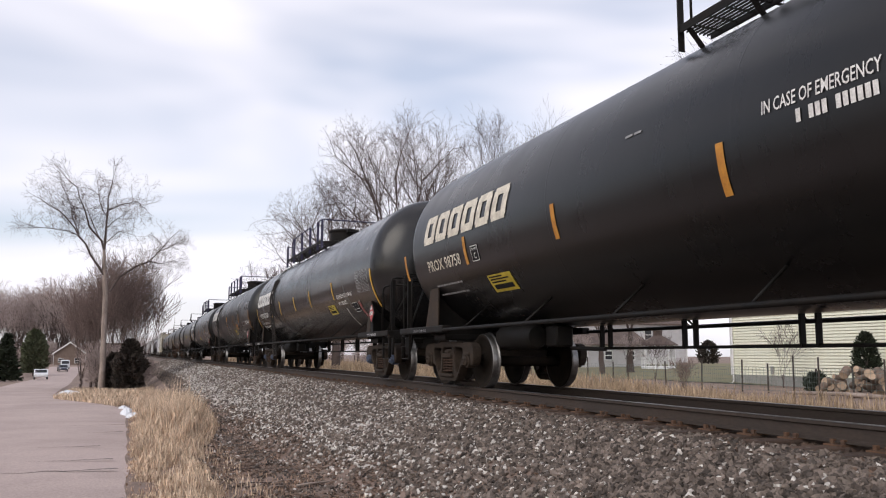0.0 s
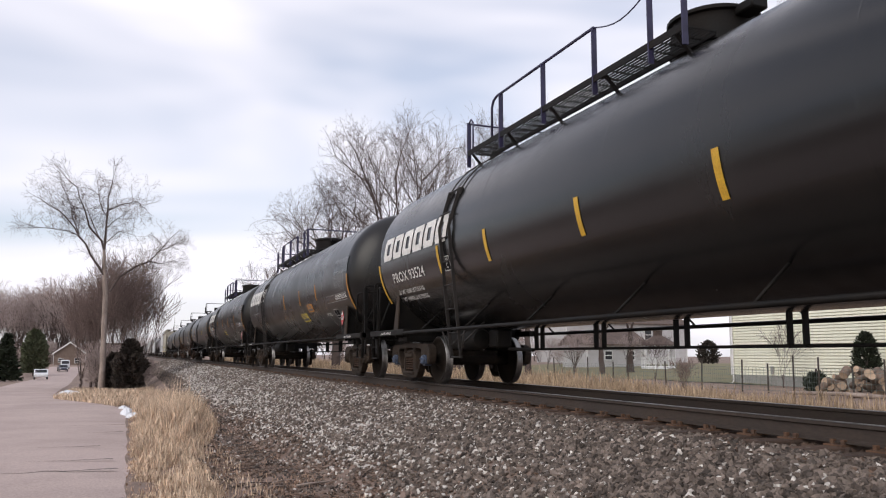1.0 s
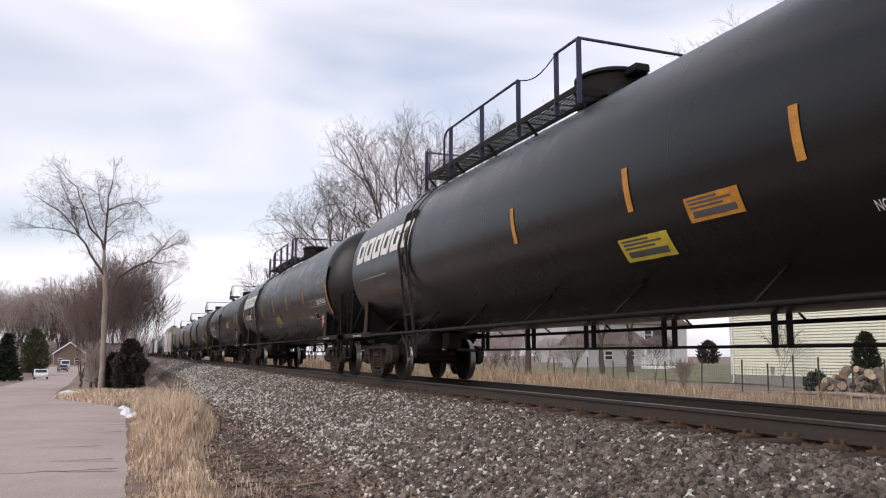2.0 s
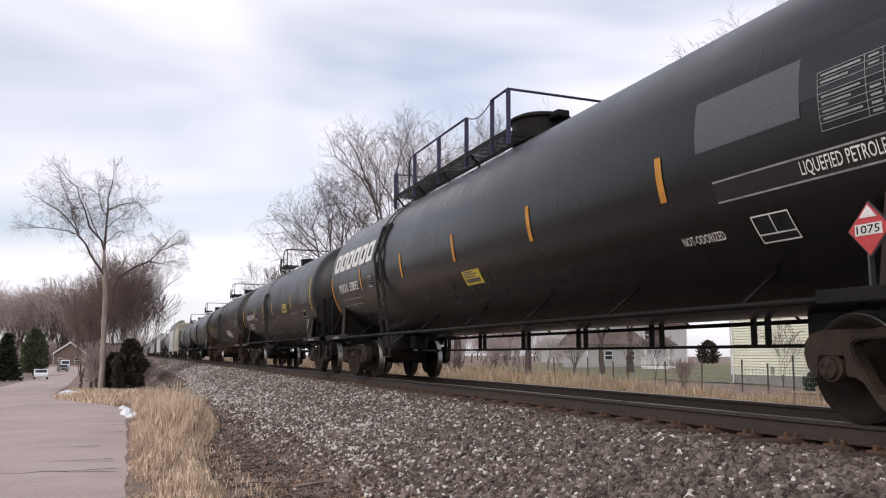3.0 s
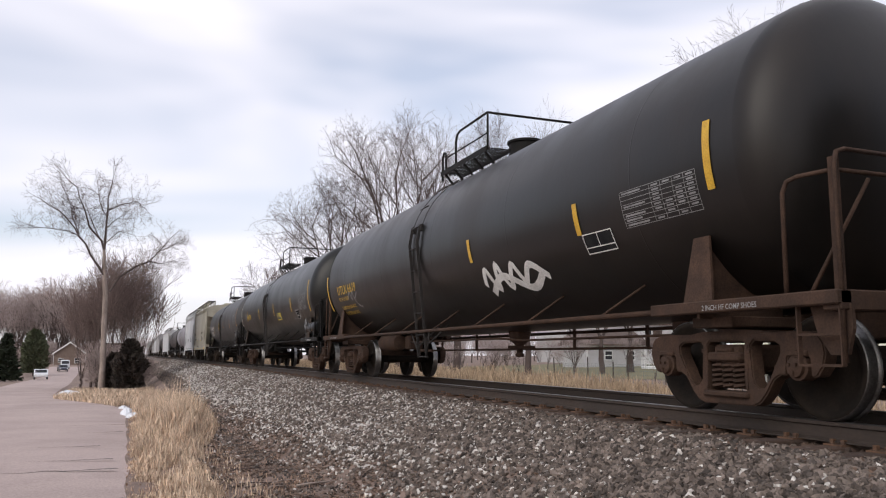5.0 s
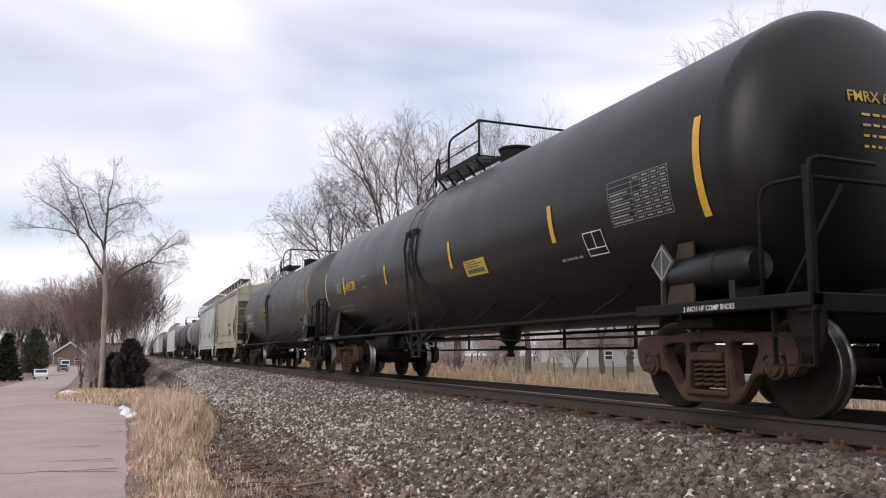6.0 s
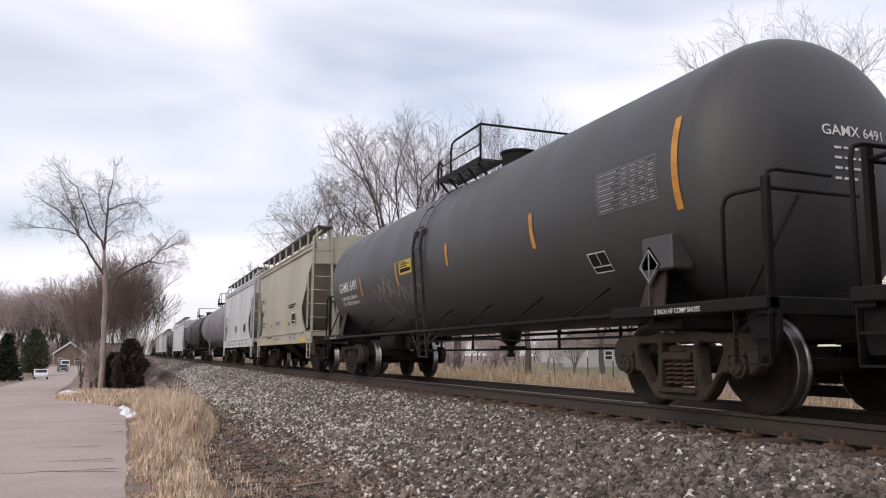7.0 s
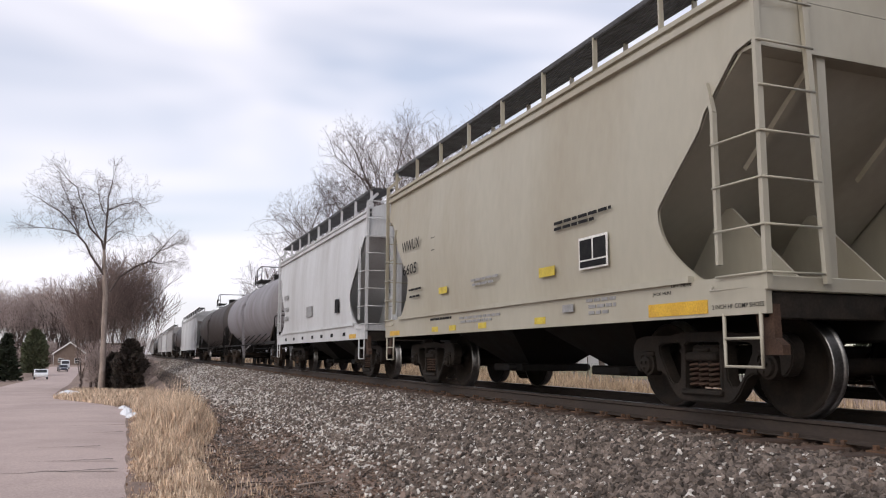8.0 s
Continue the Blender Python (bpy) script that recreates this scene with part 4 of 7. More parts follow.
        for sx in (-1, 1):
            prism(bm, [(s * (B - 2.4), 1.14), (s * (B - 0.45), 1.14), (s * (B - 1.45), 2.10), (s * (B - 1.6), 2.10)], sx * 0.55, sx * 0.58)
            bar(bm, (sx * 0.75, s * (B - 0.08), 1.2), (sx * 0.75, s * (B - 0.08), 3.3), 0.10, 0.08, up=(0, 1, 0))
            bar(bm, (sx * 0.75, s * (B - 1.0), 2.4), (sx * 0.75, s * (B - 0.1), 3.2), 0.09, 0.06)
            part("jack_bracket", prism(bmesh.new(), [(s * (B + 0.01), 0.98), (s * (B - 0.20), 0.98), (s * (B - 0.13), 0.62), (s * (B - 0.10), 0.56), (s * (B + 0.10), 0.56), (s * (B + 0.10), 0.64), (s * (B + 0.02), 0.70)], sx * 1.42, sx * 1.50), M["frame_rust"], car)
        part("end_frame", bm, paint, car)
        for sx in (-1, 1):
            rung = part("ladder", bar(bmesh.new(), (sx * 1.55, s * (B + 0.03), 1.10), (sx * 1.55, s * (B + 0.03), 4.0), 0.062, 0.045, up=(0, 1, 0)), paint, car)
            part("stile", bar(bmesh.new(), (sx * 0.92, s * (B + 0.05), 1.16), (sx * 1.02, s * (B + 0.03), 4.2), 0.062, 0.045, up=(0, 1, 0)), paint, rung)
            bm = bmesh.new()
            bar(bm, (sx * 1.57, s * (B - 0.52), 1.35), (sx * 1.57, s * (B - 0.52), 2.75), 0.05, 0.04, up=(0, 1, 0))
            bar(bm, (sx * 1.57, s * (B - 0.52), 2.75), (sx * 1.56, s * (B - 0.60), 3.05), 0.05, 0.04, up=(0, 1, 0))
            part("stile", bm, paint, rung)
            z = 1.24
            while z < 4.1:
                part("rung", tube(bmesh.new(), [(sx * 1.58, s * (B + 0.06), z), (sx * 0.94, s * (B + 0.06), z)], 0.011, 6), paint, rung)
                if z < 2.7:
                    part("rung", tube(bmesh.new(), [(sx * 1.60, s * (B - 0.54), z), (sx * 1.59, s * (B + 0.06), z)], 0.011, 6), paint, rung)
                z += 0.40
            part("ladder_brace", bar(bmesh.new(), (sx * 1.55, s * (B + 0.03), 4.0), (sx * 1.30, s * (B - 0.05), 4.24), 0.06, 0.05), paint, rung)
            bm = tube(bmesh.new(), [(sx * 1.56, s * (B - 0.50), 0.92), (sx * 1.56, s * (B - 0.50), 0.46), (sx * 1.56, s * (B - 0.06), 0.46), (sx * 1.56, s * (B - 0.06), 0.92)], 0.018, 6)
            tube(bm, [(sx * 1.56, s * (B - 0.50), 0.70), (sx * 1.56, s * (B - 0.06), 0.70)], 0.014, 6)
            part("corner_step", bm, paint, car)
            part("grab_iron", tube(bmesh.new(), [(sx * 1.60, s * (B - 0.58), 1.16), (sx * 1.63, s * (B - 0.58), 1.12), (sx * 1.63, s * (B - 0.08), 1.12), (sx * 1.60, s * (B - 0.08), 1.16)], 0.012, 6), paint, car)
        bm = bmesh.new()
        box(bm, -0.05 + 0.3, 0.75, s * (B + 0.42), s * (B - 0.2), 4.19, 4.25)
        bar(bm, (0.35, s * (B + 0.4), 4.19), (0.35, s * (B + 0.02), 3.9), 0.05)
        bar(bm, (0.70, s * (B + 0.4), 4.19), (0.70, s * (B + 0.02), 3.9), 0.05)
        part("end_step", bm, dark, car)
        add_truck(car, s * (H - TRUCK_IN - 0.1), "truck_black")
        add_coupler(car, s, H, dark)
    # three discharge hoppers with their gates, black whatever the body's paint
    for yc in (-2.6, 0.0, 2.6) if L > 14 else (-1.55, 1.55):
        bm = bmesh.new()
        t = [(sx * 1.40, yc + sy * 1.45, 1.2) for sx, sy in ((-1, -1), (1, -1), (1, 1), (-1, 1))]
        b = [(sx * 0.42, yc + sy * 0.40, 0.42) for sx, sy in ((-1, -1), (1, -1), (1, 1), (-1, 1))]
        tv, bv = [bm.verts.new(p) for p in t], [bm.verts.new(p) for p in b]
        for k in range(4):
            bm.faces.new((tv[k], tv[(k + 1) % 4], bv[(k + 1) % 4], bv[k]))
        bm.faces.new(bv[::-1])
        box(bm, -0.62, 0.62, yc - 0.52, yc + 0.52, 0.30, 0.42, 0.02)
        tube(bm, [(-0.75, yc - 0.3, 0.36), (0.75, yc - 0.3, 0.36)], 0.05, 10)
        part("discharge_hopper", bm, M["frame_black"], car, "black discharge hopper with gate")
    return car


# couplings at the clip's start, lead car first
ROSTER = [
    dict(y0=-4.6, y1=15.45, kind="tank", saddle=0.26, style="lpg", R=1.55, zc=2.54, paint="black_satin", walk=(-2.5, 1.42), ladder=None, label="satin black pressure tank car with cream lettering and orange stripes"),
    dict(y0=15.45, y1=35.50, kind="tank", style="lpg", R=1.55, zc=2.56, paint="black_gloss", walk=(-0.78, 5.25), ladder=4.75, navy=True, blue=True, label="glossy black pressure tank car with white lettering and yellow stripes"),
    dict(y0=35.50, y1=55.75, kind="tank", style="lpg", R=1.56, zc=2.56, paint="black_satin", walk=(-0.78, 5.25), ladder=4.75, navy=True, label="black pressure tank car with grey patches and orange stripes"),
    dict(y0=55.75, y1=75.75, kind="tank", style="lpg", R=1.57, zc=2.53, paint="black_satin", walk=(-0.78, 5.15), ladder=4.20, navy=True, label="black pressure tank car with white lettering and grey patch"),
    dict(y0=75.75, y1=93.75, kind="tank", saddle=0.16, style="gp", R=1.51, zc=2.46, side_z=1.05, paint="black_dull", walk=(-0.15, 1.35), ladder=0.99, label="weathered black tank car with yellow stripes"),
    dict(y0=93.75, y1=111.95, kind="tank", saddle=0.16, style="gp", R=1.53, zc=2.49, dish=0.42, paint="black_rusty", frame="frame_rust", truck="frame_rust", walk=(-1.2, 0.95), ladder=0.75, label="rust-stained black tank car with yellow lettering"),
    dict(y0=111.95, y1=130.35, kind="tank", end_tank=True, saddle=0.16, style="gp", R=1.51, zc=2.47, dish=0.42, paint="black_green", truck="frame_rust", walk=(-1.2, 0.95), ladder=0.75, label="dull greenish black tank car with yellow stripes"),
    dict(y0=130.35, y1=147.80, kind="tank", saddle=0.16, style="gp", R=1.47, zc=2.43, paint="dark_grey", walk=(-1.25, 0.85), ladder=0.39, label="dark grey tank car with faded orange stripes and graffiti"),
    dict(y0=147.80, y1=159.90, kind="hopper", paint="beige", label="beige covered hopper car with roof walkway"),
    dict(y0=159.90, y1=173.0, kind="hopper", paint="white_car", label="white covered hopper car with roof walkway"),
    dict(y0=173.0, y1=191.0, kind="tank", style="gp", R=1.46, zc=2.50, paint="light_grey", walk=(-1.2, 0.95), ladder=0.75, label="plain grey tank car"),
    dict(y0=191.0, y1=210.5, kind="tank", style="gp", R=1.46, zc=2.50, paint="brown_tank", walk=(-1.2, 0.95), ladder=0.75, label="brownish black tank car"),
    dict(y0=210.5, y1=233.5, kind="hopper", paint="white_car", label="long white covered hopper car"),
    dict(y0=233.5, y1=252.0, kind="tank", style="gp", R=1.46, zc=2.50, paint="brown_tank", walk=(-1.2, 0.95), ladder=0.75, label="brownish black tank car"),
    dict(y0=252.0, y1=272.0, kind="hopper", paint="grey_hopper", label="long grey covered hopper car"),
    dict(y0=272.0, y1=292.0, kind="hopper", paint="white_car", label="long white covered hopper car"),
    dict(y0=292.0, y1=312.0, kind="hopper", paint="grey_hopper", label="long grey covered hopper car"),
    dict(y0=312.0, y1=330.0, kind="tank", style="gp", R=1.46, zc=2.50, paint="black_dull", walk=(-1.2, 0.95), ladder=0.75, label="weathered black tank car"),
    dict(y0=330.0, y1=348.0, kind="tank", style="gp", R=1.46, zc=2.50, paint="black_dull", walk=(-1.2, 0.95), ladder=0.75, label="weathered black tank car"),
    dict(y0=348.0, y1=368.0, kind="hopper", paint="grey_hopper", label="long grey covered hopper car"),
    dict(y0=368.0, y1=388.0, kind="hopper", paint="grey_hopper", label="long grey covered hopper car"),
]
TRAIN = []
for spec in ROSTER:
    spec["L"], spec["y"] = spec["y1"] - spec["y0"], (spec["y0"] + spec["y1"]) / 2
    TRAIN.append((tank_car(spec) if spec["kind"] == "tank" else hopper_car(spec), spec))


# ---- plants ----
M.update({
    "bark": surface("grey_brown_bark", (0.115, 0.088, 0.078), (0.075, 0.056, 0.05), 0.95, scale=3, fine=30, bump=0.4, stretch=(1, 1, .3)),
    "bark_pale": surface("pale_trunk_bark", (0.36, 0.295, 0.255), (0.22, 0.175, 0.15), 0.95, scale=3, fine=20, bump=0.5, stretch=(1, 1, .25)),
    "twig": surface("winter_twigs", (0.135, 0.102, 0.096), (0.10, 0.075, 0.072), 0.9, scale=1, fine=10, bump=0, vary=0.2, island=True),
    "twig_brown": surface("brown_brush_twigs", (0.262, 0.198, 0.176), (0.19, 0.138, 0.124), 0.95, scale=1, fine=10, bump=0, vary=0.3, island=True),
    # brown twigs lightened, so that distance haze is part of the colour
    "twig_haze": surface("haze_pale_twigs", (0.48, 0.395, 0.372), (0.36, 0.29, 0.27), 0.95, scale=1, fine=10, bump=0, vary=0.25, island=True),
    "evergreen_dark": surface("dark_evergreen_needles", (0.030, 0.040, 0.020), (0.022, 0.028, 0.016), 0.9, scale=2, fine=20, bump=0, vary=0.4, island=True),
    "evergreen": surface("evergreen_needles", (0.105, 0.120, 0.065), (0.08, 0.085, 0.05), 0.9, scale=2, fine=20, bump=0, vary=0.4, island=True),
    "juniper": surface("dark_winter_juniper", (0.060, 0.045, 0.038), (0.040, 0.034, 0.026), 0.9, scale=2, fine=20, bump=0, vary=0.4, island=True),
    "straw": surface("dry_straw_grass", (0.72, 0.565, 0.42), (0.50, 0.38, 0.275), 0.9, scale=1.6, fine=10, bump=0, vary=0.45, island=True),
    "straw_field": surface("weathered_field_grass", (0.47, 0.350, 0.232), (0.32, 0.240, 0.155), 0.9, scale=0.7, fine=10, bump=0, vary=0.4, island=True),
    "straw_brown": surface("brown_dead_grass", (0.46, 0.32, 0.235), (0.33, 0.225, 0.165), 0.9, scale=0.8, fine=10, bump=0, vary=0.3, island=True),
    "lawn": surface("winter_lawn", (0.155, 0.150, 0.075), (0.20, 0.165, 0.09), 0.95, scale=0.5, fine=10, bump=0.3),
    "snow": surface("old_snow", (0.80, 0.81, 0.84), (0.68, 0.69, 0.72), 0.7, scale=2, fine=20, bump=0.3),
})


class Sticks:
    """Gathers tapered three-sided sticks into one mesh."""

    def __init__(self):
        self.v, self.f = [], []

    def seg(self, a, b, ra, rb, n=3):
        ax = (b - a)
        if ax.length < 1e-5:
            return
        ax.normalize()
        u = ax.cross(Vector((0.31, 0.95, 0.07))).normalized()
        w = ax.cross(u)
        i = len(self.v)
        for p, r in ((a, ra), (b, rb)):
            for k in range(n):
                t = 2 * math.pi * k / n
                self.v.append(p + (u * math.cos(t) + w * math.sin(t)) * r)
        for k in range(n):
            self.f.append((i + k, i + (k + 1) % n, i + n + (k + 1) % n, i + n + k))

    def mesh(self, name, mat):
        return mesh_of(name, [tuple(p) for p in self.v], self.f, mat, smooth=True)


def grow(rng, wood, twigs, p, d, length, r, level, top, spread=0.6, rise=0.25, kids=(5, 5, 4, 3), thin=0.008):
    """One limb and, from it, its own limbs down to twigs."""
    n = 6 if level < 2 else 4
    step = length / n
    pts = [p]
    dirs = [d]
    for i in range(n):
        d = (d + Vector((rng.uniform(-1, 1), rng.uniform(-1, 1), rng.uniform(-1, 1))) * (0.075 + 0.045 * level) + Vector((0, 0, rise * 0.35))).normalized()
        p = p + d * step
        pts.append(p)
        dirs.append(d)
    for i in range(n):
        ra, rb = r * (1 - 0.75 * i / n), r * (1 - 0.75 * (i + 1) / n)
        (wood if r > 0.03 else twigs).seg(pts[i], pts[i + 1], max(ra, thin), max(rb, thin), 7 if level == 0 else (5 if r > 0.05 else 3))
    if level >= top:
        return
    count = kids[min(level, len(kids) - 1)]
    for k in range(count):
        f = 0.28 + 0.72 * (k + rng.random() * 0.8) / count
        i = min(n - 1, int(f * n))
        q = pts[i].lerp(pts[i + 1], f * n - i)
        side = dirs[i].cross(Vector((rng.uniform(-1, 1), rng.uniform(-1, 1), rng.uniform(-1, 1)))).normalized()
        sp = spread * (0.85 + 0.16 * level)
        nd = (dirs[i] * (1 - sp * 0.5) + side * sp + Vector((0, 0, rise * (1 - 0.15 * level)))).normalized()
        grow(rng, wood, twigs, q, nd, length * rng.uniform(0.55, 0.80) * (1.15 - 0.5 * f), r * rng.uniform(0.36, 0.50), level + 1, top, spread, rise, kids, thin)


def bare_tree(name, m, seed, height, trunk_r, fork, limbs, label, top=4, spread=0.55, rise=0.22, kids=(5, 5, 5, 4), lean=(0, 0), thin=0.010, bark="bark", twig="twig", group="", thick=0.66):
    """A leafless tree: trunk to the fork, then limbs given as (direction, length share, radius share)."""
    rng = random.Random(seed)
    t = thing(name, m, label, "tree", group)
    wood, twigs = Sticks(), Sticks()
    p = Vector((0, 0, -0.3))
    tip = Vector((lean[0], lean[1], fork))
    n = 7
    for i in range(n):
        q = Vector((0, 0, -0.3)).lerp(tip, (i + 1) / n) + Vector((rng.uniform(-1, 1), rng.uniform(-1, 1), 0)) * 0.05 * (i < n - 1)
        wood.seg(p, q, trunk_r * (1.25 - 0.55 * i / n) if i else trunk_r * 1.5, trunk_r * (1.25 - 0.55 * (i + 1) / n), 10)
        p = q
    trunk = part("trunk", wood.mesh("trunk", M[bark]), None, t)
    boughs, fine = Sticks(), twigs
    for d, ls, rs in limbs:
        grow(rng, boughs, fine, tip - Vector((0, 0, 0.2 + rng.random() * 0.3)), Vector(d).normalized(), (height - fork) * ls, trunk_r * rs * thick, 1, top, spread, rise, kids, thin)
    part("branchwork", boughs.mesh("branchwork", M["bark"]), None, t)
    part("crown", fine.mesh("crown", M[twig]), None, t)
    return t


def leaf_mass(name, m, seed, count, shape, size, mat, label, category="shrub", trunk=None):
    """An evergreen of many small sprays; shape(rng) gives a point and its outward direction."""
    rng = random.Random(seed)
    t = thing(name, m, label, category)
    vs, fs = [], []
    for _ in range(count):
        p, d = shape(rng)
        d = (d + Vector((rng.uniform(-1, 1), rng.uniform(-1, 1), rng.uniform(-1, 1))) * 0.7).normalized()
        s = d.cross(Vector((rng.uniform(-1, 1), rng.uniform(-1, 1), rng.uniform(-1, 1)))).normalized()
        k = size * rng.uniform(0.5, 1.4)
        i = len(vs)
        vs += [tuple(p - s * k * 0.28), tuple(p + s * k * 0.28), tuple(p + d * k + s * k * 0.12), tuple(p + d * k * 1.15), tuple(p + d * k - s * k * 0.12)]
        fs.append((i, i + 1, i + 2, i + 3, i + 4))
    part("crown", mesh_of("crown", vs, fs, M[mat]), None, t)
    st = Sticks()
    h = trunk or 1.0
    st.seg(Vector((0, 0, -0.3)), Vector((0, 0, h)), 0.12, 0.05, 8)
    part("trunk", st.mesh("trunk", M["bark"]), None, t)
    return t


def lump(w, h, rough=0.35, bottom=0.05):
    def f(rng):
        a, k = rng.uniform(0, 2 * math.pi), rng.random()
        z = bottom * h + k * h * (1 - bottom)
        r = w * math.sin(math.pi * min(1, 0.22 + 0.78 * k)) ** 0.6 * (1 - rough + rough * noise.noise(Vector((math.cos(a) * 1.8, math.sin(a) * 1.8, z * 1.3))))
        r *= rng.random() ** 0.35
        return Vector((math.cos(a) * r, math.sin(a) * r, z)), Vector((math.cos(a), math.sin(a), 0.5))
    return f


def cone(w, h):
    def f(rng):
        a, k = rng.uniform(0, 2 * math.pi), rng.random() ** 1.5
        z = 0.06 * h + k * h
        r = w * (1 - k) ** 0.8 * (0.72 + 0.3 * math.sin(z * 5 + 3 * math.sin(a * 3))) * rng.random() ** 0.3
        return Vector((math.cos(a) * r, math.sin(a) * r, z)), Vector((math.cos(a), math.sin(a), 0.15))
    return f


def put(x, y, dz=0.0, turn=0):
    return pose(x, y, base_z(x, y) + dz, 0, 0, turn)


# the lone tree by the road, with one low limb that reaches towards the track
def road_tree(m, label):
    """Main limbs by hand (across, up in metres), each with a depth of its own, then twigs grown along them."""
    rng = random.Random(11)
    t = thing("tree", m, label, "tree")
    limbs = {
        "low_limb": (0.10, 0.030, 0.9, [(0.25, 8.05), (0.95, 9.35), (2.25, 10.3), (3.2, 10.75), (4.1, 11.8), (4.95, 12.95)]),
        "spray": (0.045, 0.012, 0.9, [(3.2, 10.75), (4.4, 10.65), (5.5, 11.1)]),
        "tip": (0.040, 0.012, 1.1, [(3.9, 11.5), (5.2, 12.3), (5.85, 12.85)]),
        "left_limb": (0.115, 0.025, -0.8, [(-0.25, 9.3), (-1.0, 10.4), (-1.8, 11.8), (-2.75, 13.1), (-4.0, 14.4), (-5.4, 15.2)]),
        "left_fork": (0.050, 0.012, -1.4, [(-2.15, 12.3), (-3.3, 12.85), (-4.5, 12.85), (-5.9, 12.75)]),
        "left_riser": (0.050, 0.012, -0.5, [(-2.4, 12.7), (-3.0, 14.0), (-3.2, 15.1), (-3.9, 16.6)]),
        "middle_limb": (0.12, 0.022, 0.4, [(-0.4, 9.7), (-0.35, 11.3), (-0.65, 12.3), (-1.7, 13.4), (-2.25, 15.1), (-2.85, 16.7), (-3.9, 17.6)]),
        "middle_fork": (0.050, 0.012, 1.3, [(-0.8, 12.4), (-1.55, 14.0), (-1.9, 14.9), (-3.3, 15.3), (-4.6, 16.4)]),
        "top_limb": (0.12, 0.022, -0.2, [(-0.4, 11.5), (-0.33, 13.9), (-0.33, 15.8), (0.05, 17.9)]),
        "top_fork": (0.055, 0.012, -1.2, [(-0.33, 14.8), (0.65, 15.25), (2.0, 15.55), (2.75, 14.8)]),
        "top_riser": (0.050, 0.012, 0.9, [(-0.33, 14.2), (-1.0, 15.6), (-1.3, 17.2)]),
        "right_fork": (0.050, 0.012, 0.8, [(-0.3, 12.1), (0.65, 13.2), (2.0, 13.0)]),
        "right_riser": (0.045, 0.012, -1.0, [(-0.33, 13.3), (0.55, 14.1), (1.3, 13.9)]),
    }
    wood = Sticks()
    line = [Vector(p) for p in ((0.05, 0, -0.4), (0.02, 0.05, 2.5), (-0.05, 0, 5.5), (-0.1, 0, 8.0), (-0.3, 0, 9.6), (-0.4, 0, 11.6))]
    for k, (a, b) in enumerate(zip(line, line[1:])):
        wood.seg(a, b, (0.30, 0.245, 0.225, 0.21, 0.16, 0.11)[k], (0.245, 0.225, 0.21, 0.16, 0.11, 0.09)[k], 10)
    part("trunk", wood.mesh("trunk", M["bark_pale"]), None, t)
    fine = Sticks()
    for ra, rb, deep, pts in limbs.values():
        boughs = Sticks()
        n = len(pts) - 1
        line = [Vector((x, deep * k / n * 1.6, z)) for k, (x, z) in enumerate(pts)]
        for k in range(n):
            a, b = line[k], line[k + 1]
            r0, r1 = ra + (rb - ra) * k / n, ra + (rb - ra) * (k + 1) / n
            mid = a.lerp(b, 0.5) + Vector((rng.uniform(-1, 1), rng.uniform(-1, 1), rng.uniform(-1, 1))) * 0.07
            boughs.seg(a, mid, r0, (r0 + r1) / 2, 6)
            boughs.seg(mid, b, (r0 + r1) / 2, r1, 6)
            if k == 0 and ra > 0.09:
                continue
            for j in range(6):
                d = (b - a).normalized()
                out = Vector((rng.uniform(-1, 1), rng.uniform(-1, 1), rng.uniform(-0.7, 1))).normalized()
                grow(rng, boughs, fine, a.lerp(b, (j + rng.random()) / 6), (d * 0.55 + out * 0.8).normalized(), rng.uniform(0.9, 2.1), 0.020, 3, 5, 0.55, 0.05, (4, 4, 4, 5, 4), 0.0055)
        grow(rng, boughs, fine, line[-1], (line[-1] - line[-2]).normalized(), 1.3, rb, 3, 5, 0.5, 0.06, (4, 4, 4, 4, 3), 0.0065)
        part("limb", boughs.mesh("limb", M["bark"]), None, t)
    part("crown", fine.mesh("crown", M["twig"]), None, t)


road_tree(put(-1.9, 61.5) @ Matrix.Diagonal((0.84, 0.9, 0.87, 1)), "tall bare tree with pale trunk beside the road")

# tall bare trees behind the track
up = [((-0.5, 0, 1), 0.62, 0.62), ((-0.15, 0.3, 1), 0.66, 0.62), ((0.2, -0.2, 1), 0.66, 0.62), ((0.55, 0.1, 1), 0.58, 0.58), ((0.0, -0.4, 1), 0.6, 0.5), ((0.85, 0.2, 0.9), 0.48, 0.4), ((-0.9, -0.1, 0.9), 0.48, 0.4)]
bare_tree("tree", put(18.2, 55), 21, 20.4, 0.36, 7.0, up, "tall bare tree with spreading grey crown", top=5, spread=0.58, rise=0.15, kids=(5, 6, 5, 5, 3), thin=0.0055)
bare_tree("tree", put(13.6, 56), 23, 15.5, 0.28, 5.5, up[:5] + [((-1.0, 0, 0.6), 0.5, 0.4)], "bare tree with wide low crown behind the track", top=5, spread=0.60, rise=0.10, kids=(5, 6, 5, 5, 3), thin=0.0055)
bare_tree("tree", put(23.4, 57), 25, 21.2, 0.26, 7.0, up[:4], "slender bare tree behind the track", top=5, spread=0.50, rise=0.22, kids=(4, 6, 5, 5, 3), thin=0.0055)
bare_tree("tree", put(29.0, 56), 27, 22.0, 0.22, 7.0, [((-0.3, 0, 1), 0.62, 0.62), ((0.25, 0.1, 1), 0.66, 0.6)], "slender bare tree behind the track", top=5, spread=0.48, rise=0.22, kids=(4, 6, 5, 5, 3), thin=0.0055)
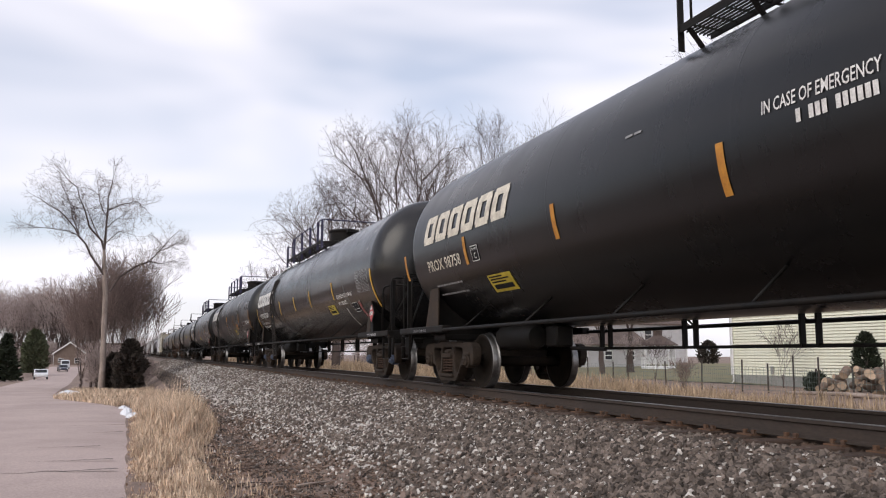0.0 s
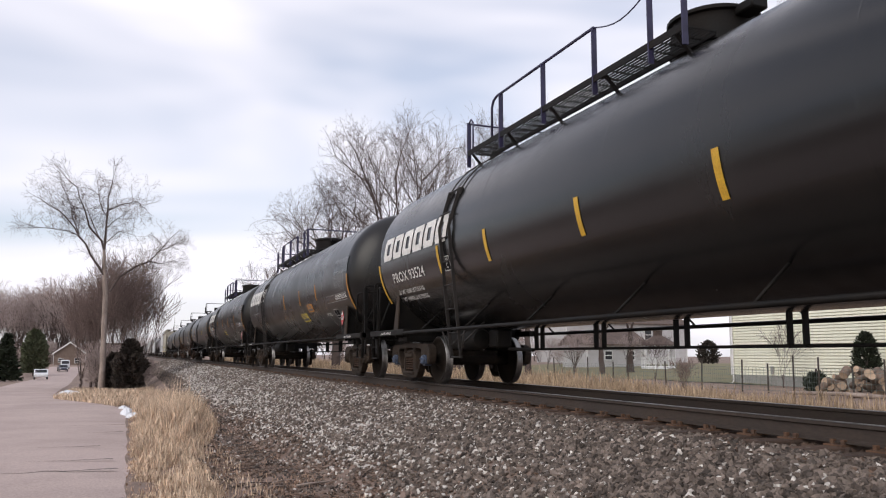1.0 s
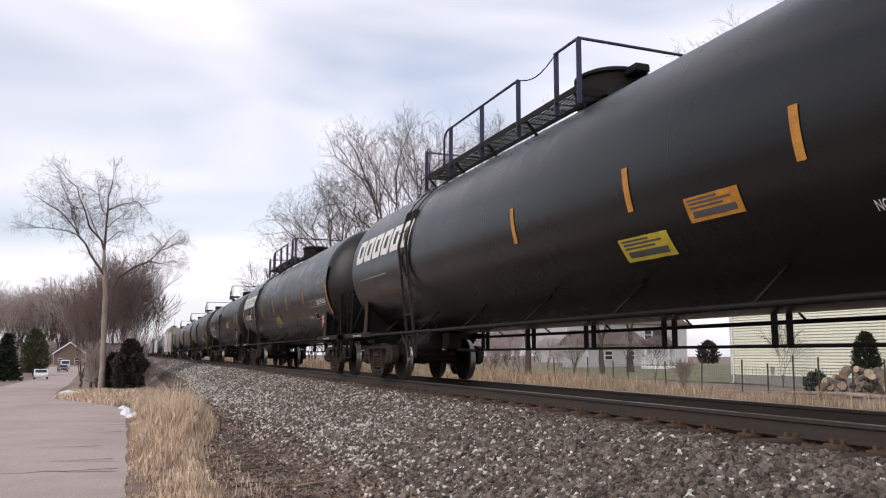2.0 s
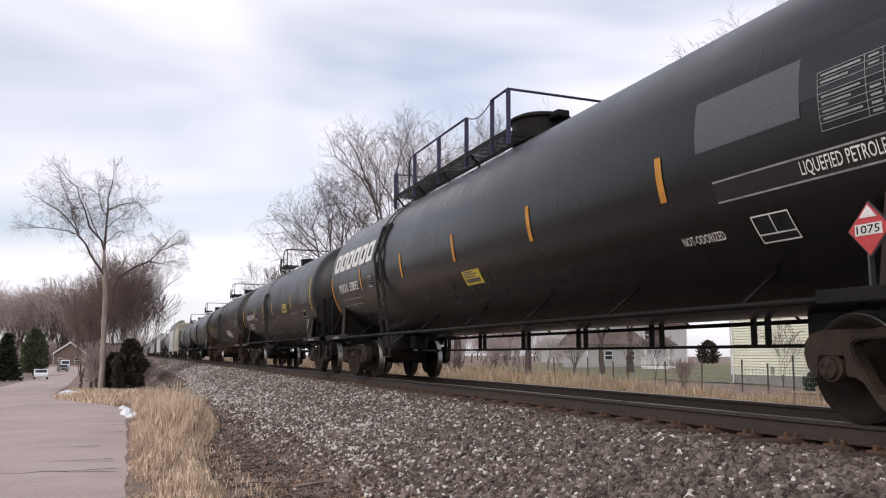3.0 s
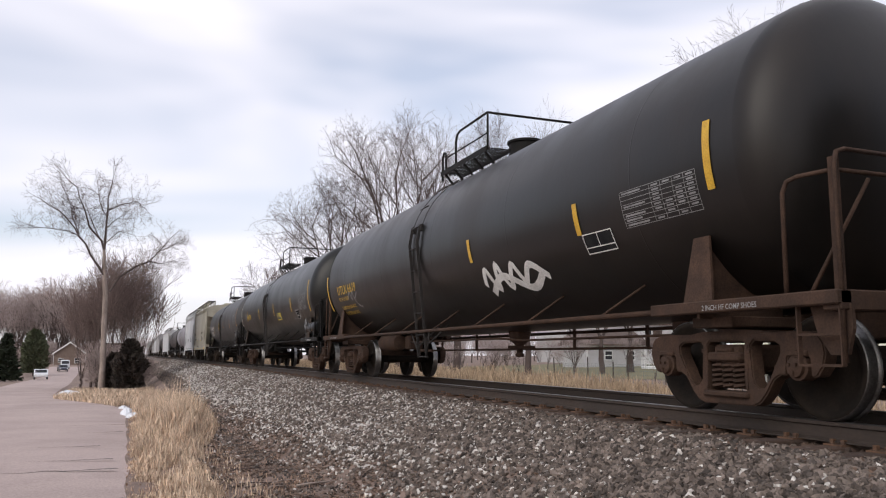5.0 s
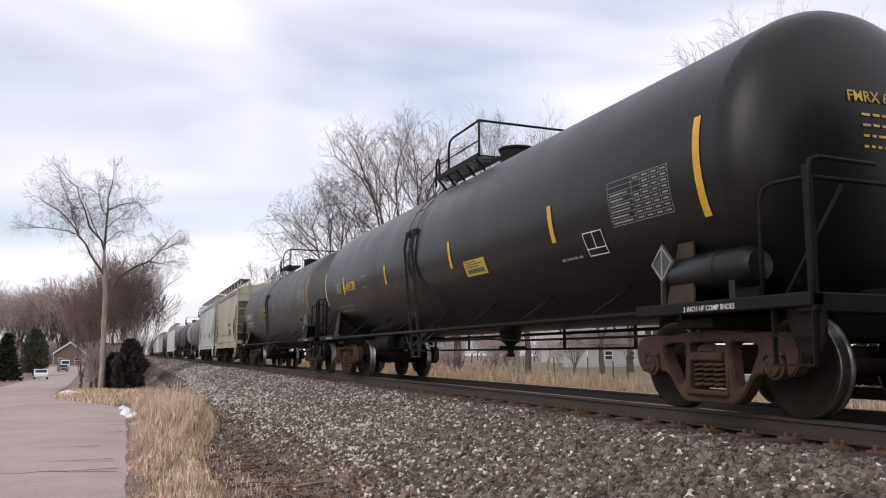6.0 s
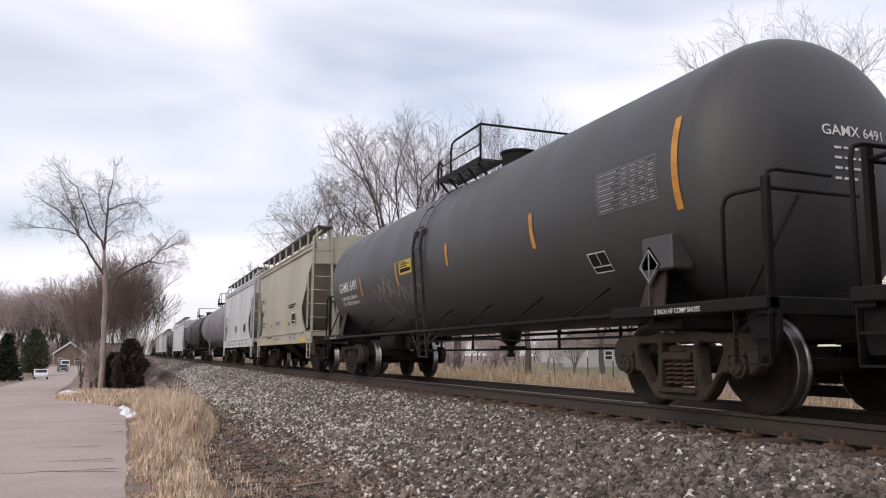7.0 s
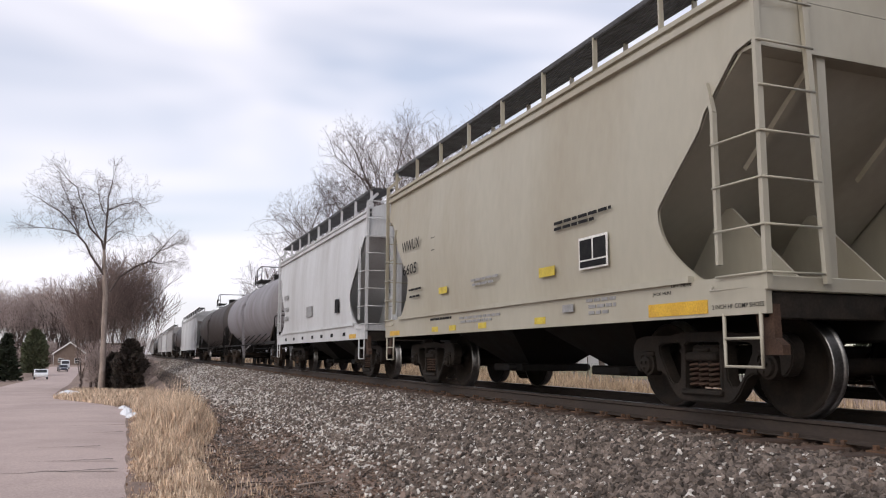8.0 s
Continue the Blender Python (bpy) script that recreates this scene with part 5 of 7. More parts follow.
bare_tree("tree", put(46.5, 46), 29, 28.0, 0.40, 9.0, up, "tall bare tree behind the pale house", top=5, spread=0.48, rise=0.26, kids=(6, 6, 5, 4, 3), thin=0.007)
bare_tree("tree", put(24.0, 150), 31, 20.0, 0.35, 6.0, up, "bare tree by the track in the distance", spread=0.55, rise=0.15, kids=(5, 6, 5, 4), thin=0.025)

# woods: a few kinds of bare tree, planted many times
rng = random.Random(77)
# their crowns carry the haze of the far woods in the twig colour
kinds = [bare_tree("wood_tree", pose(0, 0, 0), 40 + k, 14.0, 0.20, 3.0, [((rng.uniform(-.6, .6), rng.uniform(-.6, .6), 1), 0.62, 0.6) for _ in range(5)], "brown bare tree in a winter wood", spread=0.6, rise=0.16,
                   kids=(5, 5, 5, 3), thin=0.020, twig="twig_haze", group="trees of the wood") for k in range(3)]
spots = []
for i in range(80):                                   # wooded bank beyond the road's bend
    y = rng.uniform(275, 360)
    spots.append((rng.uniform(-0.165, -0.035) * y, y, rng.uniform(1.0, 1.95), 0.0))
for i in range(24):                                    # unseen roadside wood, added out of view to darken the tanks' reflections
    y = rng.uniform(-50, 150)
    spots.append((-26 - rng.random() * 14 - max(0, y) * 0.07, y, rng.uniform(0.8, 1.15), 0))
for i in range(40):                                    # behind the houses and along the far side of the track
    y = rng.uniform(110, 330)
    spots.append((16 + y * 0.05 + rng.random() ** 1.2 * 100, y, rng.uniform(0.45, 0.8), 0))
for i in range(10):
    spots.append((rng.uniform(2, 30) , rng.uniform(420, 520), rng.uniform(0.8, 1.2), 0))
for i in range(90):                                   # undergrowth before the woods and behind the track
    y = rng.uniform(258, 300)
    spots.append((rng.uniform(-0.18, -0.035) * y, y, rng.uniform(0.3, 0.65), -1.6))
for i in range(26):
    y = rng.uniform(45, 120)
    spots.append((y * rng.uniform(0.28, 0.62) + 4, y, rng.uniform(0.14, 0.3), -0.2))
for i in range(45):                                    # brown wood line behind the gardens
    y = rng.uniform(112, 175)
    spots.append((y * rng.uniform(0.20, 0.60), y, rng.uniform(0.55, 0.85), -0.8))
for i in range(26):
    y = rng.uniform(80, 112)
    spots.append((y * rng.uniform(0.24, 0.56), y, rng.uniform(0.26, 0.42), -1.0))
for i in range(26):
    spots.append((rng.uniform(-2.3, 0.7), rng.uniform(64, 68), rng.uniform(0.20, 0.36), -1.1))
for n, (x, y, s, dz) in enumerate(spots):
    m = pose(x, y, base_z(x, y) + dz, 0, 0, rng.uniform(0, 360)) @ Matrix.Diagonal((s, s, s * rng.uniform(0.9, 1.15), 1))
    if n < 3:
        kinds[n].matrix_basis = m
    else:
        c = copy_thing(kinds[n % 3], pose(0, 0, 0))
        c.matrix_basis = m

# thicket behind the lone tree, and the junipers at its foot
for k, (x, y, h) in enumerate(((-2.8, 67, 11.0), (-1.6, 66, 13.0), (-0.2, 68, 13.8), (0.5, 66, 11.0), (-3.6, 69, 9.5), (-1.0, 70, 12.5))):
    bare_tree("brush_tree", put(x, y), 90 + k, h, 0.10, 0.9, [((math.cos(a) * 0.26, math.sin(a) * 0.26, 1), 0.50, 0.7) for a in [j * 0.9 + k for j in range(7)]], "dense brown thicket of bare saplings", spread=0.42, rise=0.30,
              kids=(5, 6, 5, 4), thin=0.012, twig="twig_brown", group="thicket by the road")
leaf_mass("juniper_bush", put(-0.1, 60.3), 5, 5200, lump(1.45, 3.5), 0.22, "juniper", "dark brownish evergreen bush on the verge")
leaf_mass("juniper_bush", put(-1.1, 62.3), 6, 2600, lump(1.1, 2.6), 0.22, "juniper", "dark brownish evergreen bush on the verge")
leaf_mass("conifer", pose(-17.3, 170, -3.5), 7, 5200, lump(2.9, 8.4, 0.25), 0.5, "evergreen", "broad green conifer on a front lawn", "tree", 4)
leaf_mass("conifer", pose(-14.2, 110, -2.9), 8, 3600, cone(1.8, 5.4), 0.4, "evergreen_dark", "dark green conifer beside the road", "tree", 3)
leaf_mass("conifer", put(28.9, 24.9), 9, 3000, lump(0.62, 2.5, 0.2), 0.13, "evergreen_dark", "clipped upright evergreen beside the pale house", "shrub", 1.5)


def blades(name, label, count, seed, spot, height, mat, width=0.008):
    """Dry grass: bent tapering blades, as one piece of stuff. spot(rng) gives x, y and a height factor."""
    r = random.Random(seed)
    vs, fs = [], []
    for _ in range(count):
        x, y, k = spot(r)
        if k <= 0:
            continue
        h = height * k * r.uniform(0.45, 1.15)
        a = r.uniform(0, 6.283)
        b = r.uniform(0.05, 0.55) * h
        w = width * (1 + 0.03 * y) * r.uniform(0.7, 1.5)
        z = ground_z(x, y) - 0.02
        dx, dy = math.cos(a), math.sin(a)
        wx, wy = math.cos(a + 1.2) * w, math.sin(a + 1.2) * w
        i = len(vs)
        vs += [(x - wx, y - wy, z), (x + wx, y + wy, z), (x + dx * b * 0.3 + wx * .8, y + dy * b * 0.3 + wy * .8, z + h * 0.6), (x + dx * b * 0.3 - wx * .8, y + dy * b * 0.3 - wy * .8, z + h * 0.6), (x + dx * b, y + dy * b, z + h * 0.97)]
        fs += [(i, i + 1, i + 2, i + 3), (i + 3, i + 2, i + 4)]
    return tagged(new(name, mesh_of(name, vs, fs, M[mat])), label, "grass", kind="stuff")


def verge(r):
    y = 8.0 + 29 * r.random() ** 1.15
    edge = 0.05 + 0.12 * noise.noise(Vector((0, y * 0.8, 3)))
    wide = 1.15 + 1.35 * smooth01(13, 26, y) - 0.6 * smooth01(30, 37, y)
    x = edge + wide * r.random()
    k = min(1, 0.12 + (x - edge) * 1.0) * min(1, 0.22 + max(0, edge + wide - x) * 1.5)
    tuft = noise.noise(Vector((x * 2.2, y * 1.4, 2)))
    if tuft < -0.12 and r.random() < 0.8:
        return x, y, 0
    return x, y, k * (0.70 + 1.0 * tuft + (0.5 if r.random() < 0.06 else 0)) * (0.42 + 0.58 * smooth01(11, 20, y))


def verge_low(r):
    y = 7.5 + 60 * r.random() ** 1.4
    x = r.uniform(0.0, 2.9)
    k = noise.noise(Vector((x * 1.1, y * 0.8, 9)))
    return x, y, 0.35 + 0.6 * k if k > -0.15 else 0


def tree_foot(r):
    y = r.uniform(37, 64)
    x = r.uniform(-0.6 - 3.2 * smooth01(36, 48, y), 1.9)
    return x, y, 0.7


def far_field(r):
    y = 10 + 130 * r.random() ** 1.1
    x = 9.9 + 10.5 * r.random() ** 1.3 + 5 * smooth01(20, 40, y) * r.random()
    return x, y, (0.55 + 0.5 * noise.noise(Vector((x * 0.4, y * 0.3, 5)))) * (0.75 + 0.55 * smooth01(22, 50, y))


def far_edge(r):
    y = 3 + 60 * r.random() ** 1.1
    return 9.4 + 2.2 * r.random(), y, 0.65


blades("dry_grass", "tall tan dry grass on the road verge", 34000, 1, verge, 0.80, "straw", 0.004)
blades("loose_grass", "thin scattered straw blades on dirt", 900, 12, lambda r: (r.uniform(0.4, 1.7), 6.6 + 9 * r.random() ** 1.3, 0.5 if r.random() < 0.85 else 1.0), 0.30, "straw", 0.0035)
blades("old_grass", "bent brown dead grass among the tan", 9000, 11, verge, 0.60, "straw_brown", 0.006)
blades("dead_grass", "short brown dead grass on dirt", 15000, 2, verge_low, 0.18, "straw_brown", 0.006)
blades("verge_grass", "tan dry grass round the tree foot", 7000, 3, tree_foot, 0.45, "straw", 0.008)
blades("field_grass", "tall tan dry grass behind the track", 46000, 4, far_field, 1.20, "straw_field", 0.007)
blades("edge_grass", "pale dry grass along the far ballast edge", 9000, 5, far_edge, 0.40, "straw_field", 0.006)
stones("ballast_stones", "grey crushed railway stone", 60000, 1, M["stone"], 0.028, (3.25, 5.3), (2.5, 46), power=1.6, fade=0.45)
stones("loose_stones", "grey stone thinning out onto the dirt", 8000, 8, M["stone"], 0.022, (3.6, 1.9), (2.5, 46), power=1.5, slope=2.0)
stones("pale_stones", "scattered pale crushed railway stone", 15000, 2, M["stone_pale"], 0.026, (5.0, 2.9), (3.0, 46), power=0.75, slope=1.3, fade=0.4)
stones("far_stones", "grey crushed railway stone in the distance", 9000, 3, M["stone"], 0.03, (2.2, 5.2), (40, 120), power=0.9)
stones("far_pale_stones", "pale crushed railway stone in the distance", 15000, 4, M["stone_pale"], 0.024, (3.0, 5.2), (11, 110), power=1.35)
stones("shoulder_stones", "rust-dusted crushed stone between sleepers", 11000, 5, M["stone_rust"], 0.026, (4.75, 7.9), (4, 40), power=1.3)
stones("dirt_stones", "small stones strewn on bare dirt", 2600, 6, M["stone"], 0.022, (0.9, 3.05), (6.5, 40), zfun=top_z, power=1.3)
stones("dirt_pale_stones", "small pale stones strewn on bare dirt", 900, 7, M["stone_pale"], 0.018, (1.0, 3.1), (6.5, 36), zfun=top_z, power=1.2)


def litter(name, label, count, seed):
    """Dead leaves and bark flakes lying flat on the dirt, as one piece of stuff."""
    r = random.Random(seed)
    vs, fs = [], []
    for _ in range(count):
        y = 6.0 + 20 * r.random() ** 1.5
        x = r.uniform(0.9, 3.85 - 0.03 * y) + r.gauss(0, 0.15)
        if noise.noise(Vector((x * 1.6, y * 0.9, 14))) < -0.25:
            continue
        z = top_z(x, y) + 0.006
        a, k, tl = r.uniform(0, 6.283), r.uniform(0.018, 0.05), r.uniform(0, 0.022)
        c, q = math.cos(a) * k, math.sin(a) * k
        i = len(vs)
        vs += [(x - c, y - q, z), (x + q * 0.55, y - c * 0.55, z + tl), (x + c * 1.1, y + q * 1.1, z + tl * 0.4), (x - q * 0.5, y + c * 0.5, z + tl * 1.3)]
        fs.append((i, i + 1, i + 2, i + 3))
    return tagged(new(name, mesh_of(name, vs, fs, M["leaf"])), label, "leaves", kind="stuff")


litter("leaf_litter", "dead brown leaves and bark flakes on dirt", 22000, 21)


def snow_patch(x, y, w, d, h, seed):
    r = random.Random(seed)
    bm = bmesh.new()
    n = 14
    top = bm.verts.new((0, 0, h))
    rings = []
    for j in (1, 2, 3):
        rings.append([bm.verts.new((w / 2 * j / 3 * math.cos(t) * r.uniform(0.75, 1.1), d / 2 * j / 3 * math.sin(t) * r.uniform(0.75, 1.1), h * (1 - (j / 3) ** 2) * r.uniform(0.7, 1.2) - 0.03 * (j == 3))) for t in [2 * math.pi * k / n for k in range(n)]])
    for k in range(n):
        bm.faces.new((top, rings[0][k], rings[0][(k + 1) % n]))
        for r0, r1 in zip(rings, rings[1:]):
            bm.faces.new((r0[k], r1[k], r1[(k + 1) % n], r0[(k + 1) % n]))
    ob = part("snow_patch", bm, M["snow"], None, "last white snow melting on the road edge", put(x, y, 0.03), smooth=True)
    return tagged(ob, category="snow", group="snow patches")


for i, s in enumerate(((-3.4, 53.5, 1.6, 4.5, 0.22), (-0.05, 31.0, 0.5, 3.6, 0.15), (0.15, 28.2, 0.45, 1.5, 0.13), (0.75, 25.0, 0.5, 1.3, 0.15), (-0.2, 34.6, 0.4, 0.6, 0.08))):
    snow_patch(*s, i)

rng = random.Random(9)
for i in range(14):                                    # broken branches and bark on the dirt
    x, y = rng.uniform(1.0, 2.9), rng.uniform(8.3, 15)
    bm = bmesh.new()
    ln = rng.uniform(0.12, 0.45)
    tube(bm, [(-ln, 0, 0.02), (-ln * 0.3, rng.uniform(-.04, .04), 0.035), (ln * 0.4, rng.uniform(-.05, .05), 0.03), (ln, 0, 0.015)], rng.uniform(0.008, 0.022), 6, 0.006)
    ob = part("fallen_stick", bm, M["bark" if i % 3 else "bark_pale"], None, "broken dead stick on bare dirt", pose(x, y, ground_z(x, y) + 0.01, 0, 0, rng.uniform(-40, 40)))
    tagged(ob, category="stick", group="fallen sticks")


def road_cracks():
    r = random.Random(4)
    for y, x0, x1 in ((13.7, -2.2, -0.1), (15.2, -1.6, -0.2), (17.8, -1.7, -0.5), (24.2, -1.5, 0.0), (21.5, -0.9, -0.1), (10.6, -0.9, 0.0)):
        bm = bmesh.new()
        n = 14
        pts = [(x0 + (x1 - x0) * i / n, y + 0.12 * noise.noise(Vector((i * 0.5, y, 0))) + r.uniform(-.015, .015)) for i in range(n + 1)]
        wid = [0.004 + 0.035 * (i / n) ** 1.5 * r.uniform(0.6, 1.2) for i in range(n + 1)]
        lo = [bm.verts.new((x, yy - w, base_z(x, yy) + 0.040)) for (x, yy), w in zip(pts, wid)]
        hi = [bm.verts.new((x, yy + w * 1.6, base_z(x, yy) + 0.040)) for (x, yy), w in zip(pts, wid)]
        for k in range(n):
            bm.faces.new((lo[k], lo[k + 1], hi[k + 1], hi[k]))
        tagged(part("road_crack", bm, M["crack"], None, "dark crack in worn asphalt"), category="crack", kind="structure")


M["crack"] = surface("dark_crack_filler", (0.075, 0.062, 0.056), (0.05, 0.042, 0.04), 0.95, scale=6, fine=60, bump=0.3)
road_cracks()


# ---- houses, fence and vehicles ----
M.update({
    "siding": surface("pale_yellow_vinyl_siding", (0.82, 0.82, 0.67), (0.77, 0.77, 0.62), 0.55, scale=0.5, fine=30, bump=0.02, vary=0.03),
    "white_siding": surface("white_siding", (0.52, 0.51, 0.51), (0.44, 0.43, 0.42), 0.6, scale=0.5, fine=30, bump=0.02),
    "trim": surface("white_trim_paint", (0.76, 0.76, 0.74), (0.68, 0.67, 0.65), 0.5, scale=2, fine=30, bump=0.02),
    "shingle": surface("brown_roof_shingle", (0.125, 0.090, 0.075), (0.085, 0.064, 0.056), 0.95, scale=2, fine=20, bump=0.3),
    "concrete": surface("grey_foundation_concrete", (0.33, 0.33, 0.31), (0.26, 0.26, 0.24), 0.9, scale=2, fine=20, bump=0.2),
    "brick": surface("tan_brick", (0.20, 0.150, 0.122), (0.15, 0.110, 0.09), 0.9, scale=2, fine=20, bump=0.2),
    "glass_dark": surface("dark_window_glass", (0.02, 0.022, 0.026), (0.03, 0.03, 0.034), 0.08, scale=1, fine=5, bump=0),
    "car_white": surface("white_car_paint", (0.72, 0.73, 0.75), (0.66, 0.67, 0.69), 0.25, scale=1, fine=10, bump=0, coat=0.5),
    "car_blue": surface("dark_blue_car_paint", (0.025, 0.032, 0.055), (0.03, 0.036, 0.06), 0.28, scale=1, fine=10, bump=0, coat=0.5),
    "rubber": surface("black_tyre_rubber", (0.022, 0.022, 0.022), (0.03, 0.03, 0.03), 0.85, scale=4, fine=40, bump=0.1),
    "post": surface("dark_steel_fence_post", (0.075, 0.06, 0.05), (0.05, 0.045, 0.04), 0.8, scale=6, fine=40, bump=0.1),
    "wire": surface("greenish_fence_wire", (0.17, 0.21, 0.19), (0.13, 0.16, 0.15), 0.6, scale=6, fine=40, bump=0),
    "log_end": surface("cut_log_wood", (0.50, 0.37, 0.26), (0.36, 0.26, 0.18), 0.9, scale=6, fine=40, bump=0.2, vary=0.2),
    "log_bark": surface("firewood_bark", (0.20, 0.145, 0.11), (0.12, 0.088, 0.07), 0.95, scale=6, fine=40, bump=0.4, vary=0.25),
})


def window(parent, x, y, z, w, h, normal_y=False):
    """A window on a wall that faces -x (or -y): frame, pane and sill."""
    bm = bmesh.new()
    t = 0.09
    for a, b, c, d in ((-w / 2, w / 2, -h / 2, -h / 2 + t), (-w / 2, w / 2, h / 2 - t, h / 2), (-w / 2, -w / 2 + t, -h / 2, h / 2), (w / 2 - t, w / 2, -h / 2, h / 2), (-w / 2, w / 2, -t / 2, t / 2)):
        box(bm, -0.06, 0.03, a, b, c, d)
    m = pose(x, y, z, 0, 0, 90 if normal_y else 0)
    win = part("window", bm, M["trim"], parent, "", m)
    bm = bmesh.new()
    box(bm, -0.02, 0.0, -w / 2 + t, w / 2 - t, -h / 2 + t, h / 2 - t)
    part("pane", bm, M["glass_dark"], win, "dark glass pane")
    return win


def gable_roof(bm, x0, x1, y0, y1, z, rise, along="y", over=0.4):
    if along == "y":
        pts = [(x0 - over, z - 0.1), ((x0 + x1) / 2, z + rise), (x1 + over, z - 0.1), (x1 + over, z + 0.06), ((x0 + x1) / 2, z + rise + 0.18), (x0 - over, z + 0.06)]
        a, b = [bm.verts.new((x, y0 - over, q)) for x, q in pts], [bm.verts.new((x, y1 + over, q)) for x, q in pts]
    else:
        pts = [(y0 - over, z - 0.1), ((y0 + y1) / 2, z + rise), (y1 + over, z - 0.1), (y1 + over, z + 0.06), ((y0 + y1) / 2, z + rise + 0.18), (y0 - over, z + 0.06)]
        a, b = [bm.verts.new((x0 - over, y, q)) for y, q in pts], [bm.verts.new((x1 + over, y, q)) for y, q in pts]
    for k in range(6):
        bm.faces.new((a[k], a[(k + 1) % 6], b[(k + 1) % 6], b[k]))
    bm.faces.new(a), bm.faces.new(b)
    bmesh.ops.recalc_face_normals(bm, faces=bm.faces[:])


def pale_house():
    """The near house: a long wall of lap siding that runs along the track."""
    X, Y0, Y1, Z0 = 30.6, 17.0, 35.0, -0.98
    h = thing("house", pose(X, 0, 0), "pale yellow house with horizontal lap siding", "house")
    bm = bmesh.new()
    box(bm, 0.02, 9.0, Y0, Y1, Z0 - 0.3, 5.2)
    wall = part("wall", bm, M["siding"], h)
    bm = bmesh.new()
    box(bm, 0.0, 0.015, Y0, Y1 - 0.02, Z0 - 0.3, -0.44)
    part("foundation", bm, M["concrete"], h, "grey concrete foundation")
    me = None
    z, step = -0.44, 0.145
    while z < 5.1:                     # each board of the siding
        if me is None:
            vs = [(0.015, Y0, 0), (0.015, Y1, 0), (-0.036, Y1, 0.034), (-0.036, Y0, 0.034), (-0.004, Y1, step), (-0.004, Y0, step)]
            me = mesh_of("board", vs, [(0, 3, 2, 1), (3, 5, 4, 2), (0, 5, 3), (1, 2, 4)], M["siding"])
        part("board", me, None, wall, "", pose(0, 0, z))
        z += step
    bm = bmesh.new()
    box(bm, -0.045, 0.06, Y1 - 0.10, Y1 + 0.02, -0.46, 5.2)
    part("corner_trim", bm, M["trim"], h, "white corner trim")
    bm = bmesh.new()
    tube(bm, [(-0.09, Y1 - 0.22, 5.1), (-0.09, Y1 - 0.22, -0.75), (-0.16, Y1 - 0.26, -0.85), (-0.5, Y1 - 0.4, -0.92)], 0.045, 8)
    part("downspout", bm, M["trim"], h, "white downspout")
    bm = bmesh.new()
    gable_roof(bm, 0, 9.0, Y0, Y1, 5.2, 2.4)
    part("roof", bm, M["shingle"], h)
    bm = bmesh.new()
    box(bm, -0.12, -0.02, Y1 - 3.1, Y1 - 2.95, -0.35, 0.05, 0.01)
    part("meter_box", bm, M["concrete"], h, "grey meter box")


def plain_house(name, x, y, w, d, wall_h, rise, z, wall_mat, label, along="y", windows=()):
    h = thing(name, pose(x, y, z), label, "house")
    bm = bmesh.new()
    box(bm, 0, w, 0, d, -0.6, wall_h)
    if along == "y":
        for yy in (0.0, d):
            a = [bm.verts.new((q, yy, r)) for q, r in ((0, wall_h), (w, wall_h), (w / 2, wall_h + rise))]
            bm.faces.new(a)
    part("wall", bm, M[wall_mat], h)
    bm = bmesh.new()
    gable_roof(bm, 0, w, 0, d, wall_h, rise, along)
    part("roof", bm, M["shingle"], h)
    for wx, wy, wz, ww, wh, front in windows:
        window(h, wx, wy, wz, ww, wh, front)
    bm = bmesh.new()
    for q in (0, w):
        box(bm, q - 0.06, q + 0.06, -0.06, 0.06, -0.3, wall_h)
    part("corner_trim", bm, M["trim"], h)
    return h


def gazebo(x, y, z):
    g = thing("gazebo", pose(x, y, z), "white garden gazebo with brown hipped roof", "gazebo")
    R0, n = 1.5, 8
    bm = bmesh.new()
    lathe(bm, [(2.15, 1.85), (2.22, 1.85), (3.05, 0.45), (3.12, 0.42), (3.45, 0.42), (3.5, 0.5), (3.85, 0.0)], 8, "z")
    for f in bm.faces:
        f.smooth = False
    part("roof", bm, M["shingle"], g)
    bm = bmesh.new()
    lathe(bm, [(-0.3, 1.6), (0.25, 1.6)], 8, "z")
    part("floor", bm, M["trim"], g)
    for k in range(n):
        a, b = 2 * math.pi * k / n, 2 * math.pi * (k + 1) / n
        p, q = Vector((math.cos(a), math.sin(a), 0)) * R0, Vector((math.cos(b), math.sin(b), 0)) * R0
        bm = bmesh.new()
        bar(bm, p + Vector((0, 0, 0.2)), p + Vector((0, 0, 2.2)), 0.12)
        part("post", bm, M["trim"], g)
        for zz in (0.45, 1.05, 2.0):
            part("rail", bar(bmesh.new(), p + Vector((0, 0, zz)), q + Vector((0, 0, zz)), 0.06), M["trim"], g)
        for j in range(1, 7):
            r = p.lerp(q, j / 7)
            part("baluster", bar(bmesh.new(), r + Vector((0, 0, 0.45)), r + Vector((0, 0, 1.05)), 0.045), M["trim"], g)


